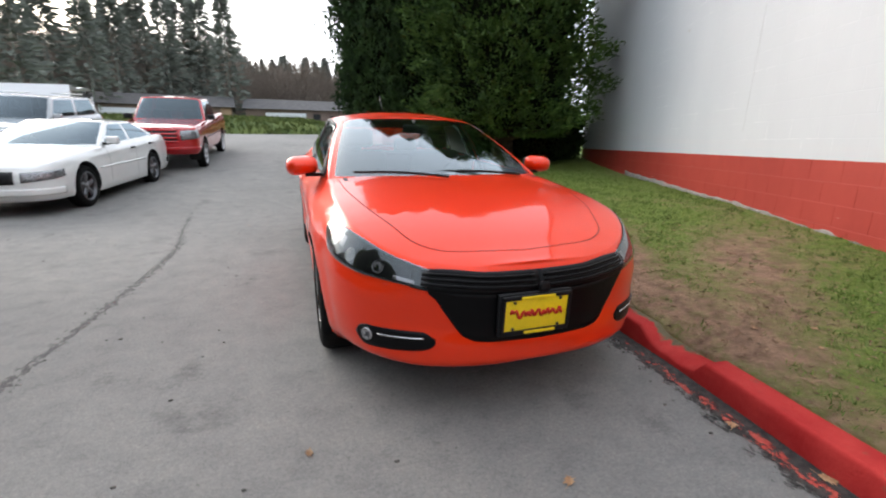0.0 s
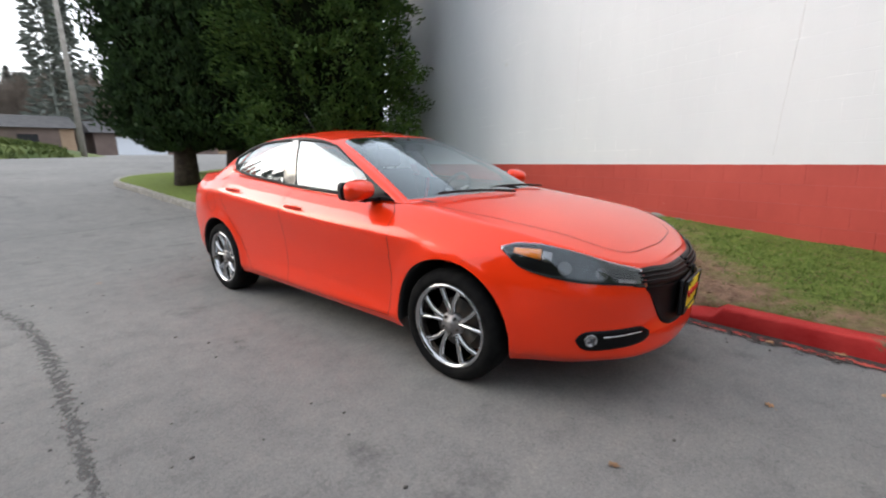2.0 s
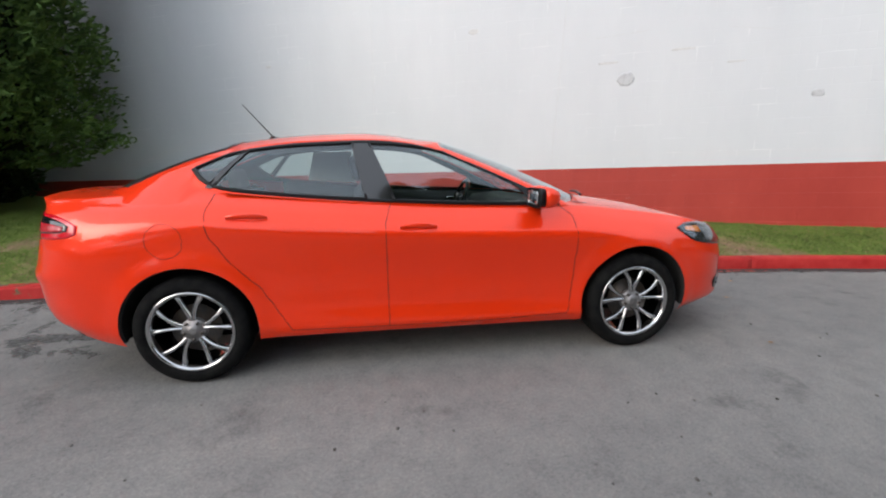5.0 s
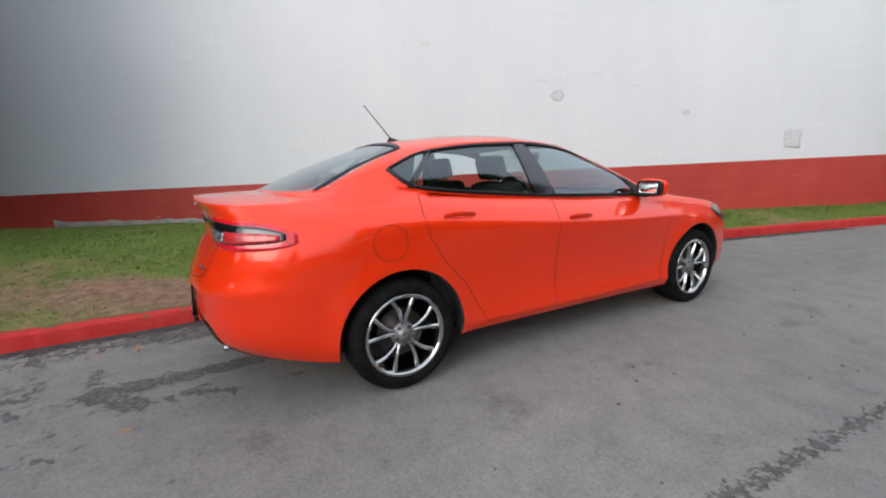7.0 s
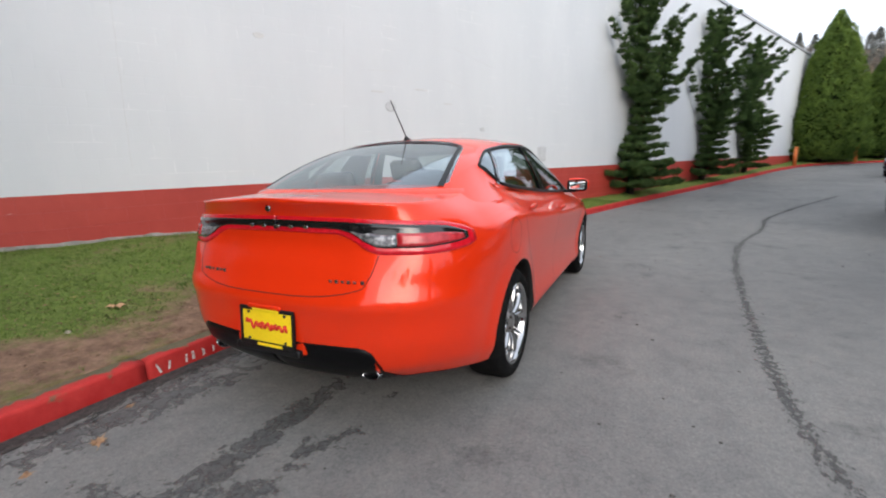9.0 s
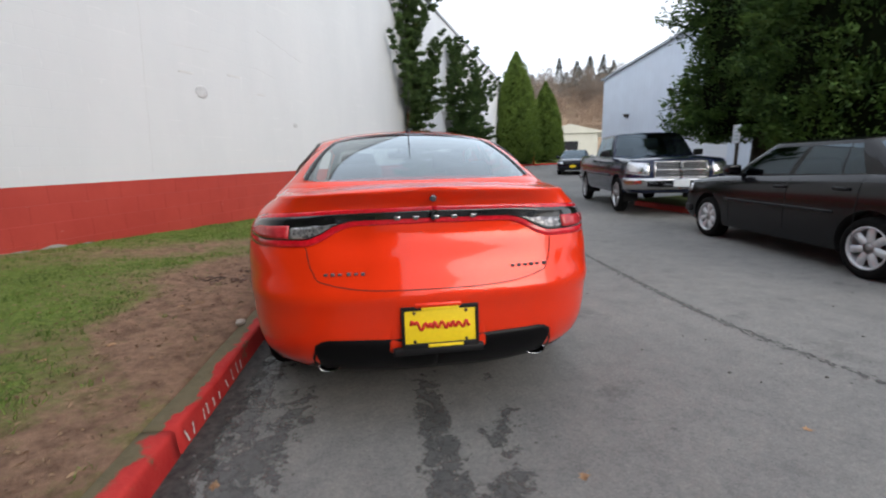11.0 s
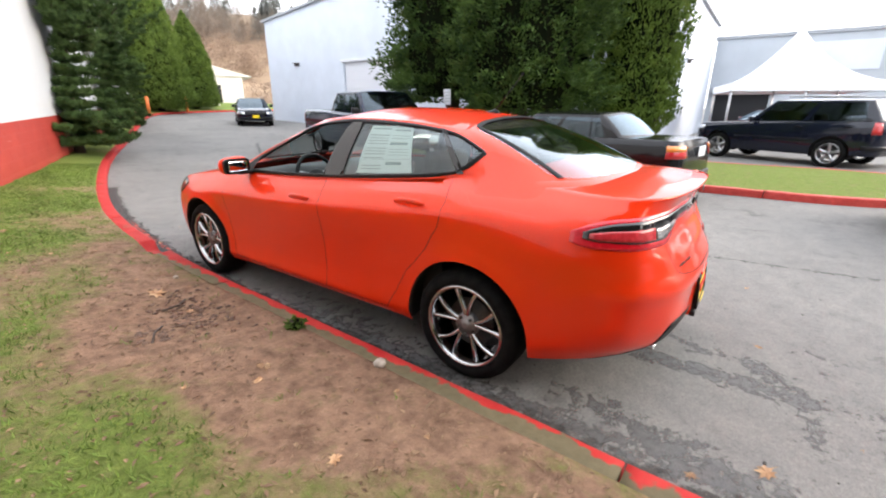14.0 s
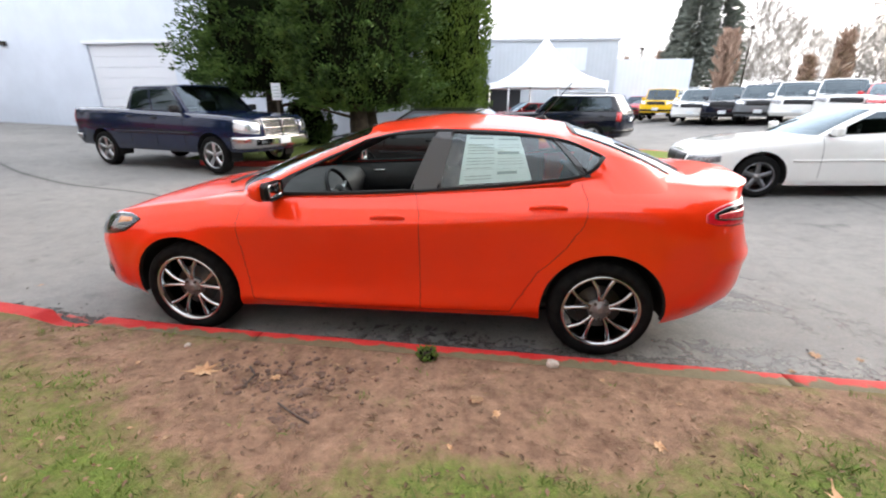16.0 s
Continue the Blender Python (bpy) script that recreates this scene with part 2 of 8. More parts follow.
def mirror_pts(P, sx):
    return [[Vector((p.x * sx, p.y, p.z)) for p in row] for row in P]


def strip(surface, s0, s1, lo, hi, ns, nz, off, sx=1, thick=0.012):
    """A patch that lies on a shell between two curves lo(s) and hi(s), standing off it, with a rim down to the shell."""
    def row(s, o, grow):
        a, b = lo(s), hi(s)
        return [surface(s, a + (b - a) * j / nz, o) for j in range(nz + 1)]
    cols = [s0 + (s1 - s0) * i / ns for i in range(ns + 1)]
    P = [row(s, off, 0) for s in cols]
    Q = [row(s, off - thick, 0) for s in cols]
    P, Q = mirror_pts(P, sx), mirror_pts(Q, sx)
    bm = bmesh.new()
    lattice(bm, P)
    lattice(bm, [[p[0] for p in P], [q[0] for q in Q]])
    lattice(bm, [[p[-1] for p in P], [q[-1] for q in Q]])
    lattice(bm, [P[0], Q[0]])
    lattice(bm, [P[-1], Q[-1]])
    bmesh.ops.remove_doubles(bm, verts=bm.verts, dist=0.0004)
    return bm


def curve(keys):
    f = hermite([k[0] for k in keys], [k[1] for k in keys])
    return lambda s: float(f(s)[0])


def seam(points, width=0.004, sx=1, off=0.0012):
    """A thin dark joint line along points that are (position, outward normal)."""
    bm = bmesh.new()
    prev = None
    for i, (p, n) in enumerate(points):
        a = points[max(i - 1, 0)][0]
        b = points[min(i + 1, len(points) - 1)][0]
        side = (b - a).cross(n)
        if side.length < 1e-9:
            continue
        side.normalize()
        q = p + n * off
        pair = []
        for k in (-1, 1):
            v = q + side * width / 2 * k
            pair.append(bm.verts.new((v.x * sx, v.y, v.z)))
        if prev:
            bm.faces.new((prev[0], prev[1], pair[1], pair[0]))
        prev = pair
    return bm


def carve(me_points, faces, arches):
    """Leave out the faces inside the wheel arches and pull their rim onto the circle."""
    keep, cut = [], []
    for f in faces:
        c = sum((me_points[i] for i in f), Vector()) / len(f)
        inside = any(abs(c.x) > 0.45 and (c.y - y) ** 2 + (c.z - z) ** 2 < r * r for y, z, r in arches)
        (cut if inside else keep).append(f)
    used = {i for f in keep for i in f}
    for i in {i for f in cut for i in f} & used:
        p = me_points[i]
        y, z, r = min(arches, key=lambda a: (p.y - a[0]) ** 2 + (p.z - a[1]) ** 2)
        d = Vector((0, p.y - y, p.z - z))
        if d.length > 1e-6 and p.z > 0.16:
            d *= r / d.length
            p.y, p.z = y + d.y, z + d.z
    return keep, cut


def wheel_bm(kind, R, rim, width):
    """Tyre, rim and spokes of a wheel that faces +x, its centre at the origin."""
    h = width / 2
    tyre = revolve(bmesh.new(), [(rim + .004, h - .012), (rim + .012, h - .002), (R - .055, h + .006), (R - .022, h - .006), (R - .006, h - .026), (R, h - .05),
                                 (R, -h + .05), (R - .006, -h + .02), (R - .05, -h), (rim, -h)], 56)
    barrel = revolve(bmesh.new(), [(rim + .006, h - .014), (rim + .004, h - .002), (rim - .010, h - .004), (rim - .018, h - .02), (rim - .024, h - .06), (rim - .04, -h + .03)], 56)
    spokes = bmesh.new()
    hub = 0.070
    if kind == "split":
        for k in range(5):
            for sgn in (-1, 1):
                a0 = 2 * math.pi * k / 5 + sgn * 0.13 + math.pi / 2
                a1 = 2 * math.pi * k / 5 + sgn * 0.31 + math.pi / 2
                pts = []
                for i in range(7):
                    u = i / 6
                    r = hub - .012 + (rim - .014 - hub + .012) * u
                    a = a0 + (a1 - a0) * u ** 1.25
                    wdt = .0135 - .003 * math.sin(u * math.pi) + .003 * u * u
                    x = h - .038 + .018 * math.sin(u * math.pi * .7) - .006 * u
                    c, s_ = math.cos(a), math.sin(a)
                    t = Vector((0, -s_, c))
                    o = Vector((x, r * c, r * s_))
                    pts.append([o - t * wdt - Vector((.022, 0, 0)), o - t * wdt * .8, o - t * wdt * .2 + Vector((.004, 0, 0)), o + t * wdt * .2 + Vector((.004, 0, 0)), o + t * wdt * .8, o + t * wdt - Vector((.022, 0, 0))])
                lattice(spokes, pts)
    else:
        n = {"five": 5, "six": 6, "seven": 7}.get(kind, 5)
        for k in range(n):
            a = 2 * math.pi * k / n + math.pi / 2
            pts = []
            for i in range(5):
                u = i / 4
                r = hub - .015 + (rim - .012 - hub + .015) * u
                wdt = .035 + .012 * abs(u - .4)
                x = h - .03 + .012 * math.sin(u * math.pi)
                c, s_ = math.cos(a), math.sin(a)
                t = Vector((0, -s_, c))
                o = Vector((x, r * c, r * s_))
                pts.append([o - t * wdt - Vector((.025, 0, 0)), o - t * wdt * .8, o + t * wdt * .8, o + t * wdt - Vector((.025, 0, 0))])
            lattice(spokes, pts)
    cap = revolve(bmesh.new(), [(hub, h - .07), (hub, h - .040), (hub - .012, h - .034), (.034, h - .032), (.031, h - .024), (.012, h - .022), (.0005, h - .022)], 32)
    nuts = []
    for k in range(5):
        nuts.append(bmesh.new())
        a = 2 * math.pi * k / 5 + math.pi / 2 + .63
        tube(nuts[-1], (h - .045, .052 * math.cos(a), .052 * math.sin(a)), (h - .022, .052 * math.cos(a), .052 * math.sin(a)), .010, .009, 6)
    disc = revolve(bmesh.new(), [(.14, h - .10), (.14, h - .09), (.06, h - .09), (.06, h - .06)], 32)
    return tyre, barrel, spokes, cap, nuts, disc


def add_wheels(root, axles, x, R, rim, width, kind, m_rim, detail=True):
    first = None
    for y in axles:
        for sx in (1, -1):
            if first is None:
                first = new("wheel")
                tyre, barrel, spokes, cap, nuts, disc = wheel_bm(kind, R, rim, width)
                part("tyre", tyre, M_RUBBER, first)
                part("rim", barrel, m_rim, first)
                part("spokes", spokes, m_rim, first)
                part("hub_cap", cap, M_HUB, first)
                for nut in nuts:
                    if detail:
                        part("lug_nut", nut, M_DARKMETAL, first)
                    else:
                        nut.free()
                part("brake_disc", disc, M_DARKMETAL, first)
                first.parent = root
                w = first
            else:
                w = copy_thing(first, Matrix())
                w.parent = root
            w.matrix_basis = pose(sx * (x - width / 2), y, R, 0, 0, 0 if sx > 0 else 180)


def body_mesh(shell, hood, deck, arches, n=150, rows=26, hood_to=-0.75, deck_from=1.5, floor=0.18):
    """Points, faces and face regions of the lower body: both sides, hood and deck."""
    pts, faces = [], []
    S = [shell.len * i / n for i in range(n + 1)]
    W = [j / rows for j in range(rows + 1)]
    for sx in (1, -1):
        base = len(pts)
        for s in S:
            if shell.line:                     # one row of points follows the crease
                zb_, zt_ = shell.z(s)
                wc = (shell.line(float(shell.plan(s)[1])) - zb_) / (zt_ - zb_)
                j0 = int(rows * .66)
                ws = [wc * j / j0 if j <= j0 else wc + (1 - wc) * (j - j0) / (rows - j0) for j in range(rows + 1)]
            else:
                ws = W
            for w in ws:
                p = shell.at(s, w)
                pts.append(Vector((p.x * sx, p.y, p.z)))
        for i in range(n):
            for j in range(rows):
                a = base + i * (rows + 1) + j
                b = a + rows + 1
                f = (a, b, b + 1, a + 1)
                faces.append(f if sx > 0 else f[::-1])
    keep, cut = carve(pts, faces, arches)
    # hood and deck: cross lines between the two top rims
    for lo, hi, crown in ((-9, hood_to, hood), (deck_from, 9, deck)):
        K = 30
        idx = [i for i, s in enumerate(S) if lo < shell.at(s, 1).y < hi]
        if not idx:
            continue
        base = len(pts)
        for i in idx:
            e = shell.at(S[i], 1)
            h, po = crown(e.y)
            for k in range(-K, K + 1):
                u = k / K
                pts.append(Vector((e.x * u, e.y, e.z + h * (1 - abs(u) ** po))))
        m = 2 * K + 1
        for r in range(len(idx) - 1):
            for k in range(2 * K):
                a = base + r * m + k
                keep.append((a, a + 1, a + 1 + m, a + m))
    return pts, keep


def split_regions(root, pts, faces, region, material, smooth_all=True):
    """One mesh a region, all with the normals of the whole skin, so that reflections run across the joints."""
    bm = bmesh.new()
    vs = [bm.verts.new(p) for p in pts]
    made = {}
    for f in faces:
        try:
            made[bm.faces.new([vs[i] for i in f])] = None
        except ValueError:
            pass
    bmesh.ops.remove_doubles(bm, verts=bm.verts, dist=0.0008)
    loose = [v for v in bm.verts if not v.link_faces]
    bmesh.ops.delete(bm, geom=loose, context='VERTS')
    bmesh.ops.recalc_face_normals(bm, faces=bm.faces)
    bm.normal_update()
    groups = {}
    for f in bm.faces:
        groups.setdefault(region(f.calc_center_median()), []).append(f)
    out = {}
    for name, fs in groups.items():
        index, P, F, N = {}, [], [], []
        for f in fs:
            ff = []
            for v in f.verts:
                if v not in index:
                    index[v] = len(P)
                    P.append(v.co.copy())
                    N.append(v.normal.copy())
                ff.append(index[v])
            F.append(ff)
        me = bpy.data.meshes.new(name.split(".")[0])
        me.from_pydata(P, [], F)
        me.shade_smooth()
        me.normals_split_custom_set_from_vertices(N)
        me.materials.append(material)
        ob = new(name.split(".")[0], me)
        ob.parent = root
        out[name] = ob
    bm.free()
    return out


class Cabin:
    """The greenhouse: a base ring and a roof ring joined by lines, and the roof over it."""

    def __init__(self, rows, bulge=0.02):
        a = np.array([r[0] + r[1] for r in rows], float)
        self.k = np.arange(len(rows), dtype=float)
        ext = np.vstack([a[1] * [-1, 1, 1, -1, 1, 1], a, a[-2] * [-1, 1, 1, -1, 1, 1]])
        self.f = catmull(np.r_[-1, self.k, len(rows)], ext)
        self.bulge, self.n = bulge, len(rows) - 1

    def at(self, u, w, off=0.0):
        v = self.f(u)
        a, b = Vector(v[:3]), Vector(v[3:])
        p = a.lerp(b, w)
        out = Vector((p.x, 0.35 * (p.y - 0.35), 0.35))
        du = Vector(self.f(min(u + .05, self.n))[:3]) - Vector(self.f(max(u - .05, 0))[:3])
        nrm = du.cross(b - a)
        if nrm.length > 1e-9:
            nrm.normalize()
            if nrm.dot(out) < 0:
                nrm = -nrm
        return p + nrm * (self.bulge * 4 * w * (1 - w) + off)


def cabin_skin(cabin, windows, nu=96, rows=10):
    """Quads of the frame round the windows, and of each pane. windows: name -> (u0, u1, lo, hi)."""
    frame_q, panes = [], {}
    us = sorted(set([cabin.n * i / nu for i in range(nu + 1)] + [u for w in windows.values() for u in w[:2]]))
    for sx in (1, -1):
        for a, b in zip(us, us[1:]):
            mid = (a + b) / 2
            win = next(((n, w) for n, w in windows.items() if w[0] - 1e-6 <= mid <= w[1] + 1e-6), None)

            def col(u, w0, w1, m):
                return [cabin.at(u, w0 + (w1 - w0) * j / m) for j in range(m + 1)]
            if win:
                n, (u0, u1, lo, hi) = win
                A = [(col(a, 0, lo(a), 2), col(b, 0, lo(b), 2)), (col(a, hi(a), 1, 3), col(b, hi(b), 1, 3))]
                G = (col(a, lo(a), hi(a), rows), col(b, lo(b), hi(b), rows))
                panes.setdefault((n, sx), []).append(mirror_pts(G, sx))
            else:
                A = [(col(a, 0, 1, rows), col(b, 0, 1, rows))]
            for g in A:
                frame_q.append(mirror_pts(g, sx))
    return frame_q, panes


def quads(bm, groups, dist=0.0004):
    for g in groups:
        lattice(bm, g)
    bmesh.ops.remove_doubles(bm, verts=bm.verts, dist=dist)
    bad = [f for f in bm.faces if f.calc_area() < 1e-9]
    if bad:
        bmesh.ops.delete(bm, geom=bad, context='FACES')
    return bm


def roof_quads(cabin, crown, nu=96, K=10):
    rows = []
    for i in range(nu + 1):
        e = cabin.at(cabin.n * i / nu, 1)
        h, po = crown(e.y)
        rows.append([Vector((e.x * k / K, e.y, e.z + h * (1 - abs(k / K) ** po))) for k in range(-K, K + 1)])
    return [rows]


def line_bar(bm, P, r=0.006, n=6):
    """A round bead along points."""
    rings = []
    for i, p in enumerate(P):
        d = (P[min(i + 1, len(P) - 1)] - P[max(i - 1, 0)])
        if d.length < 1e-9:
            d = Vector((0, 0, 1))
        q = d.to_track_quat('Z', 'Y').to_matrix()
        rings.append([bm.verts.new(p + q @ Vector((r * math.cos(2 * math.pi * k / n), r * math.sin(2 * math.pi * k / n), 0))) for k in range(n)])
    for A, B in zip(rings, rings[1:]):
        for k in range(n):
            bm.faces.new((A[k], A[(k + 1) % n], B[(k + 1) % n], B[k]))
    bm.faces.new(rings[0])
    bm.faces.new(rings[-1][::-1])
    return bm

# ---------------- the ground ----------------
KERB = [(2.6, 13.6), (1.5, 13.1), (0.95, 12.3), (0.95, 10.5), (1.03, 8.0), (1.10, 5.5), (1.13, 3.5), (1.09, 1.5), (1.05, 0.0), (1.03, -1.0), (0.97, -2.0), (0.86, -3.0),
        (0.66, -4.2), (0.34, -5.5), (-0.10, -7.0), (-1.12, -10.0), (-3.3, -15.0), (-5.6, -20.2), (-8.2, -26.0), (-10.4, -29.6), (-13.5, -31.6), (-18.0, -33.0), (-26.0, -35.0)]
_ks = np.r_[0, np.cumsum(np.hypot(*np.diff(np.array(KERB), axis=0).T))]
_kf = catmull(_ks, KERB)
KLEN = float(_ks[-1])
WALL_A = radians(24.3)
WN = Vector((math.cos(WALL_A), -math.sin(WALL_A), 0))
WD = Vector((math.sin(WALL_A), math.cos(WALL_A), 0))
WC = 3.966


def softplus(v, k=1.2):
    return k * math.log1p(math.exp(max(min(v / k, 40), -40)))


def road_z(x, y):
    """The lie of the land: level by the car, rising gently at both ends of the lane."""
    z = 0.085 * softplus(y - 6) - 0.075 * softplus(y - 21) + 0.04 * softplus(-9 - y)
    z -= 0.03 * softplus(-40 - y)
    return z


def bank(d, y=0.0):
    """Height of the lawn over the road, d metres behind the kerb's face."""
    d = max(d, 0.0)
    return 0.115 + 0.30 * min(d / 3.2, 1.0) ** 0.9


KTAB = [(s, *_kf(s)) for s in np.linspace(0, KLEN, 700)]
KARR = np.array(KTAB)


def kerb_side(x, y):
    """Signed distance to the kerb's face: above zero on the lawn."""
    d = np.hypot(KARR[:, 1] - x, KARR[:, 2] - y)
    i = int(np.argmin(d))
    j0, j1 = max(i - 1, 0), min(i + 1, len(KARR) - 1)
    tx, ty = KARR[j1, 1] - KARR[j0, 1], KARR[j1, 2] - KARR[j0, 2]
    side = tx * (y - KARR[i, 2]) - ty * (x - KARR[i, 1])
    return float(d[i]) * (1 if side > 0 else -1)


def lawn_z(x, y, d=None):
    if d is None:
        d = kerb_side(x, y)
    lump = 0.018 * noise.noise(Vector((x * 1.3, y * 1.3, 0))) + 0.010 * noise.noise(Vector((x * 4, y * 4, 3)))
    lump -= .055 * math.exp(-((x - 1.62) ** 2 + (y + .42) ** 2) / .10) + .03 * math.exp(-((x - 1.85) ** 2 + (y + .1) ** 2) / .02)
    slump = .05 * math.exp(-((y + 2.18) / .20) ** 4) * math.exp(-(max(d - .05, 0) / .22) ** 2) if d < 1 else 0
    return road_z(x, y) + bank(d) - slump + lump * min(max(d - .15, 0) * 3, 1)


def asphalt():
    m = bpy.data.materials.new("asphalt")
    m.use_nodes = True
    n, l = m.node_tree.nodes, m.node_tree.links
    p = n["Principled BSDF"]
    tc = n.new("ShaderNodeTexCoord")

    def noi(scale, detail=6, rough=.6):
        t = n.new("ShaderNodeTexNoise")
        t.inputs["Scale"].default_value, t.inputs["Detail"].default_value, t.inputs["Roughness"].default_value = scale, detail, rough
        l.new(tc.outputs["Object"], t.inputs["Vector"])
        return t.outputs["Fac"]

    def ramp(src, stops):
        r = n.new("ShaderNodeValToRGB")
        while len(r.color_ramp.elements) < len(stops):
            r.color_ramp.elements.new(0.5)
        for e, (pos, c) in zip(r.color_ramp.elements, stops):
            e.position, e.color = pos, (*c, 1)
        l.new(src, r.inputs[0])
        return r.outputs[0]

    def mixed(kind, fac, a, b):
        x = n.new("ShaderNodeMixRGB")
        x.blend_type = kind
        if isinstance(fac, float):
            x.inputs[0].default_value = fac
        else:
            l.new(fac, x.inputs[0])
        l.new(a, x.inputs[1])
        l.new(b, x.inputs[2])
        return x.outputs[0]
    base = ramp(noi(0.35), [(.3, (.152, .148, .142)), (.7, (.208, .201, .190))])
    grain = ramp(noi(160, 4, .7), [(.3, (.78, .78, .78)), (.5, (1, 1, 1)), (.72, (1.28, 1.27, 1.25))])
    c = mixed('MULTIPLY', 1.0, base, grain)
    coarse = ramp(noi(58, 5, .72), [(.34, (.82, .82, .82)), (.5, (1, 1, 1)), (.68, (1.20, 1.19, 1.17))])
    c = mixed('MULTIPLY', 1.0, c, coarse)
    v = n.new("ShaderNodeTexVoronoi")
    v.inputs["Scale"].default_value = 55
    l.new(tc.outputs["Object"], v.inputs["Vector"])
    chips = ramp(v.outputs["Distance"], [(.0, (1.9, 1.88, 1.83)), (.13, (1, 1, 1))])
    c = mixed('MULTIPLY', 0.6, c, chips)
    stain = ramp(noi(1.7, 8, .72), [(.57, (1, 1, 1)), (.70, (.55, .55, .56))])
    c = mixed('MULTIPLY', 1.0, c, stain)
    mottle = ramp(noi(5.5, 9, .78), [(.33, (.80, .80, .81)), (.5, (1, 1, 1)), (.68, (1.13, 1.12, 1.09))])
    c = mixed('MULTIPLY', 1.0, c, mottle)
    fleck = ramp(noi(17, 6, .62), [(.66, (1, 1, 1)), (.74, (.50, .50, .50))])
    c = mixed('MULTIPLY', 1.0, c, fleck)
    l.new(c, p.inputs["Base Color"])
    p.inputs["Roughness"].default_value = 0.82
    p.inputs["Specular IOR Level"].default_value = 0.35
    b = n.new("ShaderNodeBump")
    b.inputs["Strength"].default_value, b.inputs["Distance"].default_value = 0.55, 0.006
    l.new(noi(190, 3, .7), b.inputs["Height"])
    l.new(b.outputs[0], p.inputs["Normal"])
    return m


def lawn_material():
    """Soil and turf mixed by a patchy noise, mossy towards the wall."""
    m = bpy.data.materials.new("patchy_lawn")
    m.use_nodes = True
    n, l = m.node_tree.nodes, m.node_tree.links
    p = n["Principled BSDF"]
    tc = n.new("ShaderNodeTexCoord")

    def noi(scale, detail=6, rough=.6):
        t = n.new("ShaderNodeTexNoise")
        t.inputs["Scale"].default_value, t.inputs["Detail"].default_value, t.inputs["Roughness"].default_value = scale, detail, rough
        l.new(tc.outputs["Object"], t.inputs["Vector"])
        return t.outputs["Fac"]
    soil = n.new("ShaderNodeValToRGB")
    soil.color_ramp.elements[0].position, soil.color_ramp.elements[1].position = .3, .72
    soil.color_ramp.elements[0].color, soil.color_ramp.elements[1].color = (.110, .063, .041, 1), (.41, .258, .174, 1)
    l.new(noi(9, 10, .75), soil.inputs[0])
    turf = n.new("ShaderNodeValToRGB")
    turf.color_ramp.elements[0].position, turf.color_ramp.elements[1].position = .3, .7
    turf.color_ramp.elements[0].color, turf.color_ramp.elements[1].color = (.070, .108, .018, 1), (.190, .275, .052, 1)
    l.new(noi(26, 8, .7), turf.inputs[0])
    at = n.new("ShaderNodeAttribute")
    at.attribute_name = "turf"
    mx = n.new("ShaderNodeMixRGB")
    add = n.new("ShaderNodeMath")
    add.operation = 'MULTIPLY_ADD'
    add.inputs[1].default_value = 1.75
    l.new(noi(7, 9, .78), add.inputs[0])
    l.new(at.outputs["Fac"], add.inputs[2])
    rng = n.new("ShaderNodeMapRange")
    rng.inputs[1].default_value, rng.inputs[2].default_value = .98, 1.62
    rng.inputs[4].default_value = .90
    l.new(add.outputs[0], rng.inputs[0])
    l.new(rng.outputs[0], mx.inputs[0])
    l.new(soil.outputs[0], mx.inputs[1])
    l.new(turf.outputs[0], mx.inputs[2])
    l.new(mx.outputs[0], p.inputs["Base Color"])
    p.inputs["Roughness"].default_value = .95
    p.inputs["Specular IOR Level"].default_value = .15
    b = n.new("ShaderNodeBump")
    b.inputs["Strength"].default_value, b.inputs["Distance"].default_value = 1.0, .02
    l.new(noi(60, 8, .75), b.inputs["Height"])
    l.new(b.outputs[0], p.inputs["Normal"])
    return m


M_ASPHALT = asphalt()
M_LAWN = lawn_material()
M_KERB_RED = mat("worn_red_kerb_paint", (0.42, 0.030, 0.022), 0.6, second=(0.50, 0.055, 0.04), scale=9, fine=.25, fscale=70, bump=.5, bscale=60)
M_KERB_GREY = mat("weathered_concrete", (0.20, 0.185, 0.16), 0.9, second=(0.30, 0.28, 0.25), scale=7, fine=.25, fscale=90, bump=.6, bscale=60)


# where turf holds on, and where the soil is trodden bare: x, y, size
GREENER = [(1.67, -1.7, .35), (2.0, -1.35, .40), (2.2, -.83, .28), (1.85, 1.98, .38), (1.97, 1.63, .3), (2.1, .45, .32), (2.06, 1.15, .33), (2.22, .85, .3), (1.7, -2.75, .4), (2.32, -.7, .3), (2.8, -2.1, .6), (2.3, -2.6, .5), (2.9, .8, .7), (2.6, 2.4, .8), (1.24, 2.25, .12), (1.45, -3.1, .28), (1.1, -3.7, .25), (1.75, -3.5, .3)]
BARER = [(1.75, -.42, .3), (1.5, -.4, .5), (1.8, -.5, .35), (1.4, .3, .4), (1.5, 1.2, .35), (2.6, -1.2, .6), (1.35, -2.5, .25), (2.1, -1.9, .35), (2.0, 3.0, .4), (1.6, .7, .35), (1.5, 2.5, .3)]


